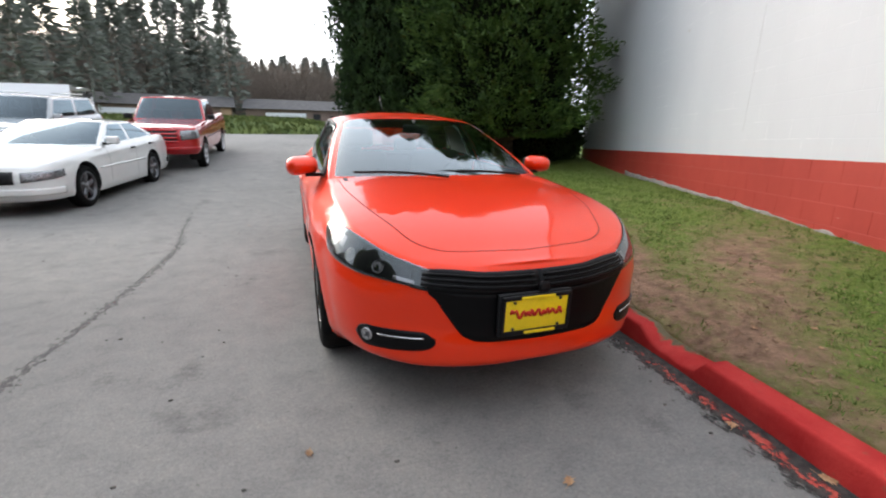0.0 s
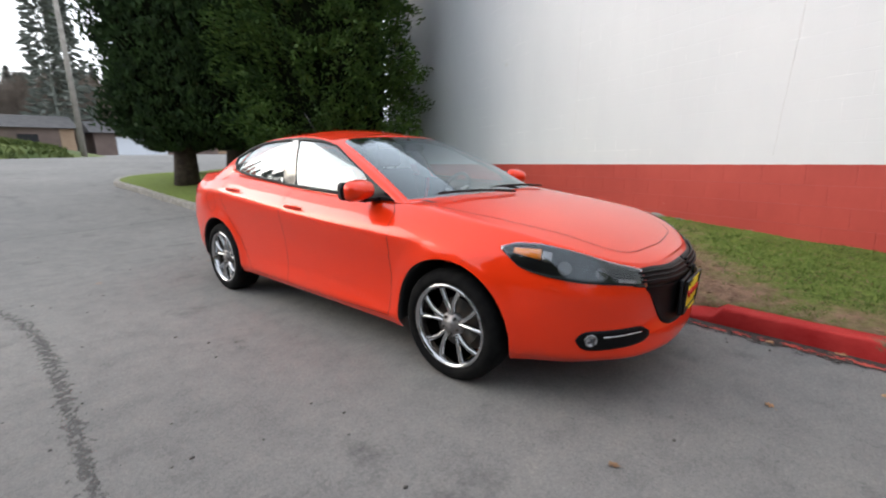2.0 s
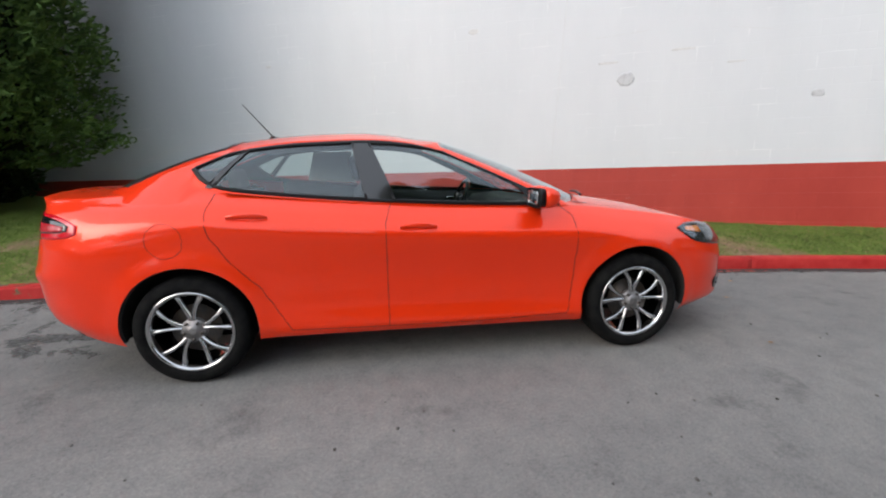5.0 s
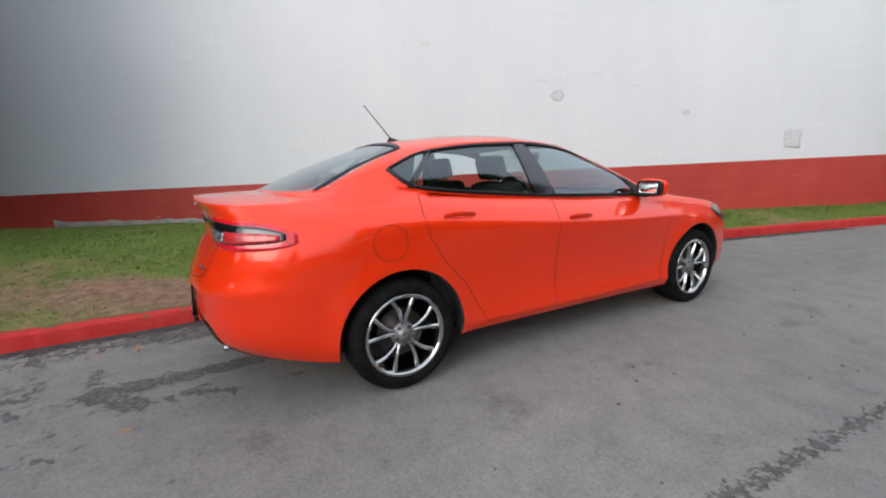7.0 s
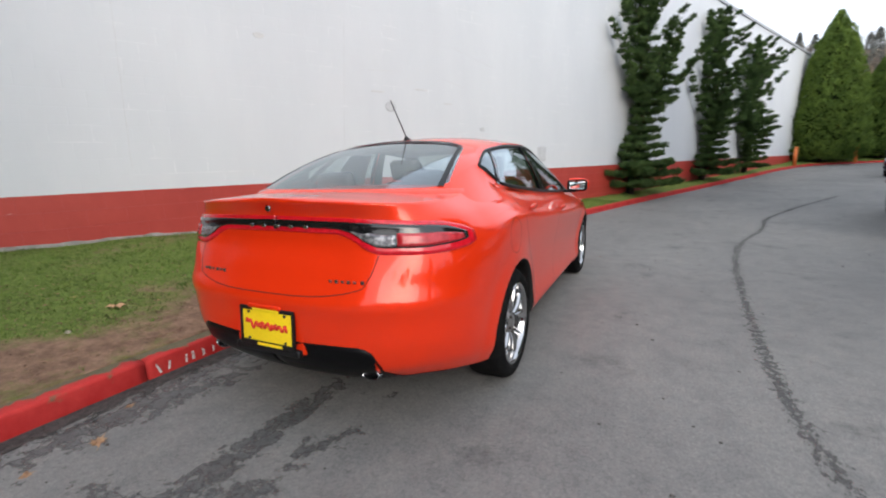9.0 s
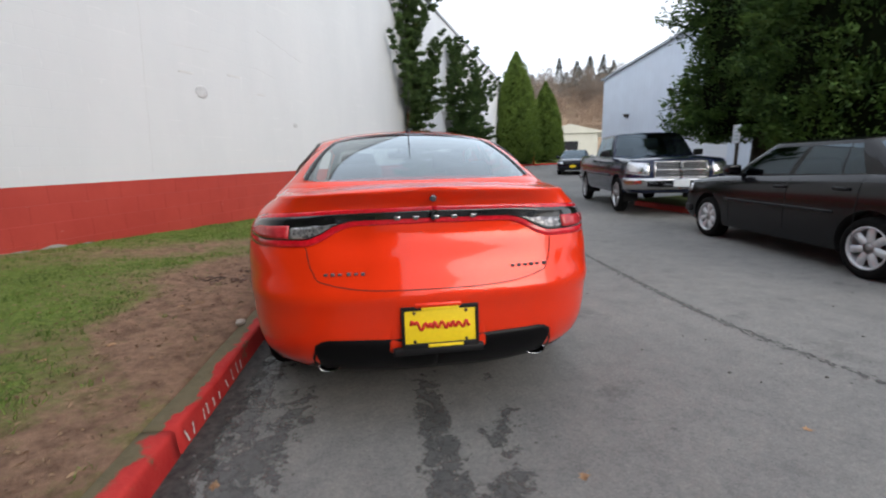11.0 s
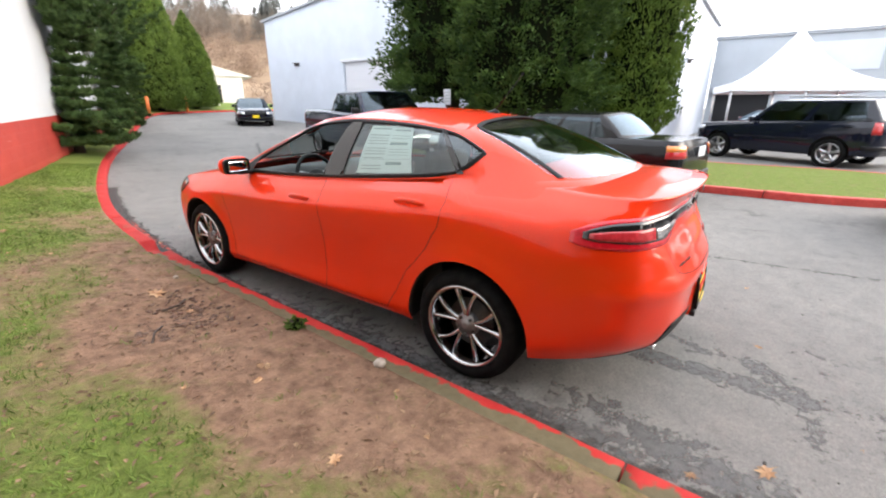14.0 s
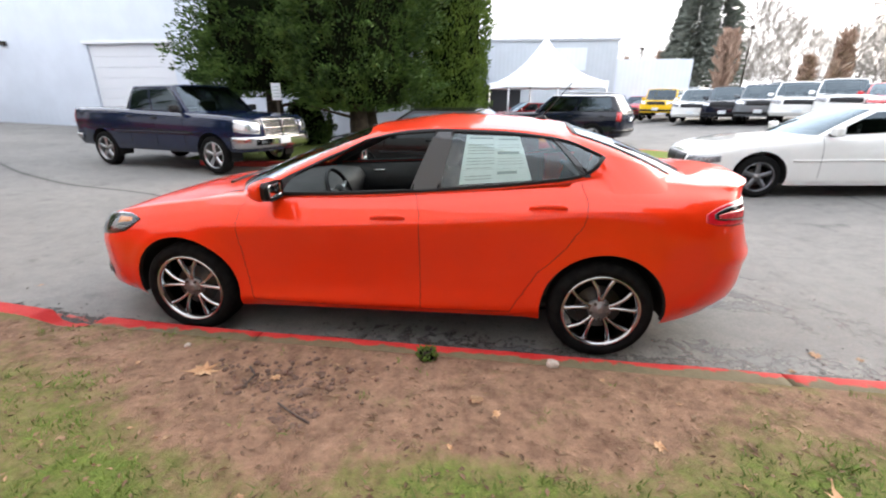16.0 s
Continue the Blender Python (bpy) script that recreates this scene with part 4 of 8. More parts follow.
WIN = {
    "windscreen": (0.0, 2.92, curve([(0, .03), (2.92, .03)]), curve([(0, .985), (2.0, .98), (2.7, .955), (2.92, .93)])),
    "front_window": (4.06, 5.95, curve([(4.0, .05), (5, .05), (6, .05)]), curve([(4.06, .86), (4.5, .905), (6.0, .93)])),
    "rear_window": (6.22, 7.90, curve([(6.2, .05), (7.5, .06), (7.9, .08)]), curve([(6.2, .93), (7.4, .90), (7.9, .865)])),
    "quarter_window": (7.98, 9.0, curve([(7.98, .13), (8.5, .30), (9.0, .43)]), curve([(7.98, .865), (8.4, .80), (8.75, .65), (9.0, .46)])),
    "rear_windscreen": (10.12, 12.0, curve([(10.12, .10), (10.5, .03), (12, .015)]), curve([(10.12, .93), (10.8, .975), (12, .985)])),
}
fq, panes = cabin_skin(cabin, WIN)
part("pillar_frame", quads(bmesh.new(), fq), M_PAINT, CAR)
inner = [[[Vector((p.x * .968, .35 + (p.y - .35) * .985, p.z - .006)) for p in r] for r in g] for g in fq]
part("pillar_trim", quads(bmesh.new(), inner), M_TRIMGREY, CAR)
# the rear pillars run out into the haunches
foot = curve([(7.6, .0), (7.98, .05), (8.4, .13), (8.8, .34), (9.3, .46), (9.8, .30), (10.12, .09)])
for sx in (1, -1):
    rows = []
    for i in range(41):
        u = 7.62 + 2.5 * i / 40
        a, c = cabin.at(u, max(foot(u), .005), .002), cabin.at(u, 0, .002)
        s_ = shell.s_y(min(c.y + .02, 2.2))
        rim = shell.at(s_, 1)
        k = min(1, foot(u) / .12)
        b = shell.at(s_, 1 - .14 * k)
        b = b + Vector((.0004, 0, .0004))
        p1 = a.lerp(c, .65)
        p2 = b + (shell.at(s_, min(1 - .14 * k + .07, 1)) - shell.at(s_, 1 - .14 * k)) * 1.1
        rows.append([a * (1 - v) ** 3 + p1 * 3 * v * (1 - v) ** 2 + p2 * 3 * v * v * (1 - v) + b * v ** 3 for v in [j / 14 for j in range(15)]])
    bm = bmesh.new()
    lattice(bm, mirror_pts(rows, sx))
    part("rear_quarter", bm, M_PAINT, CAR)
    bm = bmesh.new()
    rows = []
    for i in range(31):
        c = cabin.at(9.4 + 2.6 * i / 30, 0)
        o = Vector((c.x, max(c.y - 1.2, .05) * 1.2, 0)).normalized()
        rows.append([c + Vector((0, 0, .001)), c + o * .018 + Vector((0, 0, -.003)), c + o * .05 + Vector((0, 0, -.030))])
    lattice(bm, mirror_pts(rows, sx))
    part("glass_skirt", bm, M_PAINT, CAR)
roof_c = curve([(-.2, 1.370), (-.17, 1.378), (0, 1.402), (.2, 1.432), (.35, 1.446), (.6, 1.443), (.8, 1.432), (1.0, 1.413), (1.14, 1.396)])
roof_h = curve([(-.2, .004), (0.0, .05), (.35, .068), (.8, .054), (1.05, .018), (1.14, .003)])
lines = []
for i in range(97):
    e = cabin.at(cabin.n * i / 96, 1)
    h = max(roof_c(e.y) - e.z, 0)
    lines.append([Vector((e.x * k / 10, e.y, e.z + h * (1 - abs(k / 10) ** 2.4))) for k in range(-10, 11)])
part("roof", quads(bmesh.new(), [lines]), M_PAINT, CAR)
for (name, sx), g in panes.items():
    if name in ("windscreen", "rear_windscreen"):
        if sx < 0:
            continue
        g = g + panes[(name, -1)]
    if name == "front_window" and sx > 0:      # the driver's window is wound down
        continue
    ob = part(name, quads(bmesh.new(), g), M_GLASS, CAR, "tinted window glass")
    ob.visible_shadow = False


def cabin_line(us, w, off=.004):
    return [cabin.at(u, w(u) if callable(w) else w, off) for u in us]


# black seals round the panes
for name, (u0, u1, lo, hi) in WIN.items():
    if "screen" in name:
        continue
    for sx in (1, -1):
        us = [u0 + (u1 - u0) * i / 30 for i in range(31)]
        loop = cabin_line(us, lo) + cabin_line(us[::-1], hi)
        if name in ("windscreen", "rear_windscreen"):
            loop = cabin_line(us, lo) + cabin_line(us[::-1], hi)
        else:
            loop = loop + [loop[0]]
        loop = [Vector((p.x * sx, p.y, p.z)) for p in loop]
        part("window_seal", line_bar(bmesh.new(), loop, .009 if "wind" in name and "screen" not in name else .007), M_BLACK, CAR)
# the black frames along the side windows, and the dark printed edge of the rear screen
band_hi = curve([(4.02, .85), (4.5, .905), (6.0, .93), (7.4, .90), (7.98, .865), (8.4, .80), (8.75, .65), (9.05, .44)])
band_lo = curve([(4.02, .05), (7.5, .06), (7.8, .085), (8.0, .14), (8.5, .30), (9.05, .44)])
for sx in (1, -1):
    for f, w0, w1 in ((band_hi, -.012, .052), (band_lo, -.042, .012)):
        g = [[cabin.at(u, f(u) + w, o) for w, o in ((w0, .002), (w0 + .012, .009), (w1 - .012, .009), (w1, .002))] for u in [4.02 + 5.03 * i / 70 for i in range(71)]]
        part("window_frame", quads(bmesh.new(), [mirror_pts(g, sx)]), M_BLACK, CAR, "black window frame")
    g = [[cabin.at(u, w, o) for w, o in ((.05, .002), (.3, .008), (.6, .008), (.86, .002))] for u in (4.0, 4.03, 4.08, 4.11)]
    part("window_frame", quads(bmesh.new(), [mirror_pts(g, sx)]), M_BLACK, CAR, "black window frame")
    g = [[cabin.at(u, .03 + .94 * j / 12, o) for j in range(13)] for u, o in ((10.21, .002), (10.24, .006), (10.34, .006), (10.37, .002))]
    part("screen_border", quads(bmesh.new(), [mirror_pts(g, sx)]), M_BLACK, CAR, "dark printed edge of the rear screen")
    g = [[cabin.at(10.3 + 1.7 * i / 20, w, .006) for w in (.94, .965, .99)] for i in range(21)]
    part("screen_border", quads(bmesh.new(), [mirror_pts(g, sx)]), M_BLACK, CAR, "dark printed edge of the rear screen")
# black pillar covers between the side windows
for sx in (1, -1):
    for a, b in ((5.93, 6.24), (7.88, 8.0)):
        g = [[cabin.at(a + (b - a) * i / 6, .045 + .885 * j / 10, .006) for j in range(11)] for i in range(7)]
        part("pillar_cover", quads(bmesh.new(), [mirror_pts(g, sx)]), M_GLOSS, CAR)


def shell_n(s, z):
    p = shell.atz(s, z)
    q = shell.atz(s, z, .01)
    return p, (q - p).normalized()


def side_seam(pl, sx):
    """A joint drawn along (y, z) points on the body side."""
    out = []
    for (y0, z0), (y1, z1) in zip(pl, pl[1:]):
        n = max(2, int(math.hypot(y1 - y0, z1 - z0) / .03))
        for i in range(n):
            out.append(shell_n(shell.s_y(y0 + (y1 - y0) * i / n), z0 + (z1 - z0) * i / n))
    out.append(shell_n(shell.s_y(pl[-1][0]), pl[-1][1]))
    return seam(out, .0034, sx)


DOORS = [
    [(-.86, .955), (-.915, .90), (-.93, .80), (-.925, .55), (-.90, .32), (-.885, .28)],
    [(.20, 1.0), (.235, .90), (.24, .6), (.235, .28)],
    [(-.885, .28), (-.3, .265), (.235, .275), (.80, .29)],
    [(1.18, 1.08), (1.215, .98), (1.19, .86), (1.09, .70), (.95, .55), (.865, .40), (.80, .29)],
]
for sx in (1, -1):
    for pl in DOORS:
        part("door_seam", side_seam(pl, sx), M_WELL, CAR)
# fuel flap on the right flank
bm = seam([shell_n(shell.s_y(1.42 + .095 * math.cos(2 * math.pi * k / 32)), .845 + .095 * math.sin(2 * math.pi * k / 32)) for k in range(33)], .0026, -1)
part("fuel_flap", bm, M_WELL, CAR)
# hood joint: across just behind the nose, then back along both fenders
rims = [shell.at(a, 1) for a in np.linspace(0, shell.len * .45, 420)]
hood_edge = hermite([0, .35, .62, .80, 1.10, 1.45, 1.80], [(.0, -2.165), (.34, -2.130), (.49, -2.050), (.56, -1.90), (.645, -1.64), (.698, -1.27), (.712, -.99)])
for sx in (1, -1):
    hs = []
    for k in range(61):
        x, y = hood_edge(1.80 * k / 60)
        e = min(rims, key=lambda p: abs(p.y - y))
        hs.append((Vector((x, y, e.z + hood_h(y) * (1 - min(x / max(e.x, .05), 1) ** 2.6))), Vector((.25 * x, -.15, 1)).normalized()))
    part("hood_seam", seam(hs, .0034, sx, .002), M_WELL, CAR)

# sills, wheel wells and floor
for y, z, r in ARCH:
    for sx in (1, -1):
        bm = bmesh.new()
        rows = []
        for k in range(25):
            a = math.pi * (-.05 + 1.10 * k / 24)
            c, s_ = math.cos(a), math.sin(a)
            yy, zz = y + r * c, z + r * s_
            x0 = shell.atz(shell.s_y(yy), max(zz, .22)).x
            rows.append([Vector((sx * x, y + (r + dr) * c, z + (r + dr) * s_)) for x, dr in ((x0 - .001, .003), (x0 - .012, -.006), (x0 - .03, -.006), (x0 - .06, .012), (.52, .01))])
        lattice(bm, rows)
        part("wheel_arch_liner", bm, M_WELL, CAR)
bm = bmesh.new()
lattice(bm, [[Vector((x * k, y, .24)) for x in (-.74, 0, .74)] for y, k in ((-2.12, .6), (-1.8, .85), (-.95, 1), (0, 1), (.95, 1), (1.75, .9), (2.1, .6))])
part("underbody", bm, M_WELL, CAR)
for y in (-1.3515, 1.3515):
    for sx in (1, -1):
        part("wheel_well_wall", boxed(sx * .53, y, .44, .03, .80, .56), M_WELL, CAR, smooth=False)
add_wheels(CAR, (-1.3515, 1.3515), .892, RW, TR, .225, "split", M_WHEEL)


M_BLACKSATIN = mat("satin_black_plastic", (.004, .004, .0045), .35, spec=.12, bump=.05, bscale=300)
M_DARKCHROME = mat("dark_chrome", (.22, .22, .23), .22, 1.0)
# front: grille, lamps, lower intake, plate
def sc(k):
    return curve(k)


S0 = 0.0
s_hl0, s_hl1 = shell.s_x(.50), shell.s_y(-1.655)
zt = lambda s: float(shell.z(s)[1])
grille_hi = sc([(0, .670), (shell.s_x(.25), .674), (shell.s_x(.44), .688), (s_hl0 + .12, .690)])
grille_lo = sc([(0, .580), (shell.s_x(.25), .590), (shell.s_x(.48), .605), (s_hl0 + .12, .625)])
for sx in (1, -1):
    part("grille", strip(shell.atz, 0.0, s_hl0 + .08, grille_lo, grille_hi, 20, 6, .004, sx), M_BLACKSATIN, CAR)
    for k, f in enumerate((.30, .52, .74)):
        P = [Vector((p.x * sx, p.y, p.z)) for p in (shell.atz(s, grille_lo(s) + (grille_hi(s) - grille_lo(s)) * f, .010) for s in np.linspace(0.02, s_hl0 + .03, 20))]
        part("grille_bar", line_bar(bmesh.new(), P, .0065), M_BLACKSATIN, CAR)
    lo2 = sc([(0, .370), (shell.s_x(.28), .380), (shell.s_x(.34), .400), (shell.s_x(.42), .50), (shell.s_x(.47), .575), (shell.s_x(.50), .598)])
    hi2 = sc([(0, .590), (shell.s_x(.25), .598), (shell.s_x(.50), .612)])
    part("lower_intake", strip(shell.atz, 0.0, shell.s_x(.50), lo2, hi2, 30, 8, .003, sx), M_BLACKSATIN, CAR)
    hl_lo = sc([(s_hl0, .612), (.59, .624), (.73, .640), (.85, .650), (.95, .664), (1.05, .682), (1.13, .703), (1.19, .740), (s_hl1, .782)])
    hl_hi = sc([(s_hl0, .684), (.56, .698), (.68, .728), (.81, .764), (.94, .794), (1.07, .812), (1.16, .812), (s_hl1, .790)])
    lamp = part("headlight", strip(shell.atz, s_hl0, s_hl1, hl_lo, hl_hi, 30, 8, .003, sx), M_BLACKSATIN, CAR, "black-housed wraparound headlight")
    part("lamp_lens", strip(shell.atz, s_hl0, s_hl1, hl_lo, hl_hi, 30, 8, .009, sx, .004), M_LENS, lamp)
    for ds, f, r in ((.24, .42, .030), (.42, .40, .032)):
        s = s_hl0 + ds
        z = hl_lo(s) + (hl_hi(s) - hl_lo(s)) * f
        p, nn = shell_n(s, z)
        p = p + nn * .004
        q = nn.to_track_quat('X', 'Z').to_matrix().to_4x4()
        bm = revolve(bmesh.new(), [(r, -.01), (r, .001), (r * .93, .002), (r * .88, -.001), (r * .6, .002), (r * .3, .004), (.0005, .0045)], 20, Matrix.Translation(p) @ q)
        bm.transform(Matrix.Diagonal((sx, 1, 1, 1)))
        part("lamp_projector", bm, M_GLOSS, lamp)
    for a_, b_, f0, f1 in ((s_hl1 - .26, s_hl1 - .212, .45, .80), (s_hl0 + .06, s_hl0 + .16, .12, .30)):
        part("lamp_reflector", strip(shell.atz, a_, b_, lambda s: hl_lo(s) + (hl_hi(s) - hl_lo(s)) * f0, lambda s: hl_lo(s) + (hl_hi(s) - hl_lo(s)) * f1, 8, 4, .005, sx, .003), M_DARKCHROME, lamp)
    am_lo = sc([(s_hl1 - .205, .745), (s_hl1 - .07, .768)])
    am_hi = sc([(s_hl1 - .205, .788), (s_hl1 - .07, .790)])
    part("turn_signal", strip(shell.atz, s_hl1 - .205, s_hl1 - .07, am_lo, am_hi, 8, 3, .006, sx, .004), M_AMBER, lamp, "amber turn signal")
    fg0, fg1 = .47, .865
    fl = sc([(fg0, .372), (.50, .350), (.60, .335), (.80, .326), (.84, .338), (fg1, .372)])
    fh = sc([(fg0, .392), (.53, .422), (.66, .424), (.79, .424), (.84, .412), (fg1, .380)])
    fog = part("fog_lamp_recess", strip(shell.atz, fg0, fg1, fl, fh, 24, 6, .003, sx), M_BLACKSATIN, CAR, "black fog lamp recess")
    P = [Vector((p.x * sx, p.y, p.z)) for p in (shell.atz(s, fl(s) + (fh(s) - fl(s)) * .66, .006) for s in np.linspace(fg0 + .05, fg1 - .13, 14))]
    part("chrome_strip", line_bar(bmesh.new(), P, .0045), M_CHROME, fog)
    p, nn = shell_n(fg1 - .070, .378)
    bm = revolve(bmesh.new(), [(.030, -.01), (.030, .004), (.026, .006), (.023, .000), (.010, .002), (.0005, .003)], 20, Matrix.Translation(p + nn * .004) @ nn.to_track_quat('X', 'Z').to_matrix().to_4x4())
    bm.transform(Matrix.Diagonal((sx, 1, 1, 1)))
    part("fog_lamp", bm, M_REVERSE, fog)
bm = boxed(0, -2.345, .615, .05, .012, .045, .012)
part("grille_badge", bm, M_BLACK, CAR)


def text_bm(text, size, m, thick=.001, shear=0.0):
    """Lettering in the built-in font as a mesh, centred."""
    cu = bpy.data.curves.new("lettering", 'FONT')
    cu.body, cu.size, cu.align_x, cu.align_y, cu.extrude, cu.shear = text, size, 'CENTER', 'CENTER', thick, shear
    ob = bpy.data.objects.new("lettering", cu)
    me = bpy.data.meshes.new_from_object(ob)
    bpy.data.objects.remove(ob)
    bpy.data.curves.remove(cu)
    bm = bmesh.new()
    bm.from_mesh(me)
    bpy.data.meshes.remove(me)
    bm.transform(m)
    return bm


def plate(root, m, name="licence_plate"):
    """A dealer's plate in local x, z with its face to -y: yellow, red script bars, a black frame."""
    pl = part(name, boxed(0, 0, 0, .305, .006, .152, .004, m), M_YELLOW, root, "yellow dealer plate in a dark frame")
    fr = bmesh.new()
    for x, z, sx_, sz in ((0, .081, .33, .018), (0, -.081, .33, .022), (-.158, 0, .014, .17), (.158, 0, .014, .17)):
        box(fr, x, -.002, z, sx_, .014, sz, .003, m)
    part("plate_frame", fr, M_BLACK, pl)
    for x, z, w in ((0, .080, .16), (0.02, -.081, .15)):
        part("frame_panel", boxed(x, -.010, z, w, .004, .013, .001, m), M_YELLOW, pl)
    # the dealer's name is drawn as a plain red wave, not lettered
    bm = bmesh.new()
    P = [m @ Vector((-.125 + .25 * i / 60, -.0055, .004 + .013 * math.sin(i * 1.05 + 1.3 * math.sin(i * .31)) + .004 * math.sin(i * .47) + .018 * math.exp(-((i - 3) / 3) ** 2) + .010 * math.exp(-((i - 24) / 2) ** 2))) for i in range(61)]
    line_bar(bm, P, .0058)
    part("red_script", bm, M_REDINK, pl)
    for x in (-.11, .11):
        for z in (.062, -.062):
            bm = tube(bmesh.new(), m @ Vector((x, -.002, z)), m @ Vector((x, -.008, z)), .007, n=8)
            part("plate_screw", bm, M_DARKMETAL, pl)
    return pl


part("plate_mount", boxed(-.038, -2.332, .50, .35, .02, .19, .008), M_BLACK, CAR)
plate(CAR, pose(-.038, -2.350, .500, 4, 0, 0), "front_plate")

M_PINKLENS = mat("pale_red_lens", (.36, .012, .018), .22, coat=.25, second=(.50, .03, .04), scale=40)
# rear: full-width lamp, plate recess, valance, tailpipes, spoiler, badges
se = shell.len
tl0 = shell.s_y(1.872)
r_lo = sc([(tl0, .892), (4.83, .875), (4.91, .865), (5.04, .861), (5.28, .863), (5.37, .884), (5.44, .920), (5.52, .943), (se, .948)])
r_hi = sc([(tl0, .934), (4.83, .957), (4.89, .974), (4.97, .990), (5.11, .999), (5.42, 1.012), (se, 1.020)])
g_lo = sc([(tl0 + .05, .908), (4.90, .897), (4.98, .893), (5.06, .890), (5.27, .889), (5.36, .910), (5.43, .944), (5.52, .966), (se, .970)])
g_hi = sc([(tl0 + .05, .934), (4.90, .957), (4.98, .973), (5.11, .982), (5.42, .996), (se, 1.004)])
for sx in (1, -1):
    tail = part("tail_lamp", strip(shell.atz, tl0, se, r_lo, r_hi, 46, 8, .004, sx), M_REDLENS, CAR, "red full-width tail lamp")
    part("lamp_garnish", strip(shell.atz, tl0 + .055, se, g_lo, g_hi, 40, 6, .007, sx, .006), M_GLOSS, tail, "gloss black centre of the lamp")
    c0, c1 = shell.s_x(.64, False), shell.s_x(.42, False)
    part("reversing_lamp", strip(shell.atz, c0, c1, lambda s: g_lo(s) + .005, lambda s: g_lo(s) + .005 + (g_hi(s) - g_lo(s)) * .48 * min(1, (c1 - s) / .12 + .12), 14, 4, .010, sx, .006), M_REVERSE, tail, "clear silver reversing lamp")
    d0, d1 = tl0 + .085, c0 - .008
    part("brake_lamp", strip(shell.atz, d0, d1, lambda s: g_lo(s) + .006, lambda s: g_lo(s) + (g_hi(s) - g_lo(s)) * .62, 12, 4, .010, sx, .006), M_PINKLENS, tail)
    v_lo = sc([(shell.s_y(2.02), .240), (se, .275)])
    v_hi = sc([(shell.s_y(2.02), .262), (shell.s_x(.66, False), .292), (shell.s_x(.575, False), .345), (shell.s_x(.52, False), .455), (shell.s_x(.46, False), .474), (se, .470)])
    part("rear_valance", strip(shell.atz, shell.s_y(2.02), se, v_lo, v_hi, 30, 6, .003, sx), M_BLACKSATIN, CAR)
    m = pose(.475 * sx, 2.178, .326, 0, 0, 0)
    bm = revolve(bmesh.new(), [(.030, -.10), (.040, .0), (.044, .05), (.041, .055), (.037, .05), (.034, -.05)], 24, Matrix.Rotation(radians(90), 4, 'Z'))
    bm.transform(m @ Matrix.Diagonal((1.15, 1, .58, 1)))
    part("tailpipe", bm, M_CHROME, CAR, "oval chrome tailpipe tip")
p = shell.atz(se, .98, .011)
part("garnish_joint", boxed(0, p.y - .002, .98, .016, .010, .040, .003), M_GLOSS, CAR)
rp = bmesh.new()
box(rp, 0, 2.318, .515, .42, .03, .215, .014)
part("plate_recess", rp, M_PAINT, CAR)
part("plate_recess_lip", boxed(0, 2.343, .418, .39, .03, .035, .01), M_BLACK, CAR)
plate(CAR, pose(-.008, 2.347, .524, -4, 0, 180), "rear_plate")
part("plate_light_bar", boxed(0, 2.345, .618, .20, .02, .020, .008), M_PAINT, CAR)
tl = []
for k in range(-26, 27):
    x = .50 * k / 26
    z = .685 + .045 * abs(k / 26) ** 4
    tl.append(shell_n(shell.s_x(abs(x), False), z))
    if x < 0:
        p, nn = tl[-1]
        tl[-1] = (Vector((-p.x, p.y, p.z)), Vector((-nn.x, nn.y, nn.z)))
part("trunk_seam", seam(tl, .004, 1, .002), M_WELL, CAR)
for sx in (1, -1):
    pl = []
    for k in range(9):
        u = k / 8
        pl.append(shell_n(shell.s_x(.50 + .065 * u ** .8, False), .73 + .130 * u))
    part("trunk_seam", seam(pl, .004, sx, .002), M_WELL, CAR)
for k in range(5):
    x = (k - 2) * -.085 - .012
    s = shell.s_x(abs(x), False)
    p = shell.atz(s, .972, .010)
    part("badge_letter", boxed(math.copysign(p.x, x) if x else 0, p.y, p.z, .026, .006, .016, .004), M_CHROME, CAR)
for x, w in ((.385, .15), (-.42, .15)):
    bm = bmesh.new()
    for k in range(6):
        xx = x + w * (k / 5 - .5)
        p = shell.atz(shell.s_x(abs(xx), False), .752, .004)
        box(bm, math.copysign(p.x, xx), p.y, p.z, .017, .005, .016 - .004 * (k % 2), .002)
    part("name_badge", bm, M_DARKCHROME, CAR)
bm = revolve(bmesh.new(), [(.015, 0), (.015, .005), (.010, .006), (.0005, .006)], 20, pose(0, 2.268, 1.055, 0, 0, 90))
part("trunk_badge", bm, M_DARKCHROME, CAR)

M_MIRROR = mat("mirror_glass", (.55, .57, .58), .02, 1.0, fine=0)
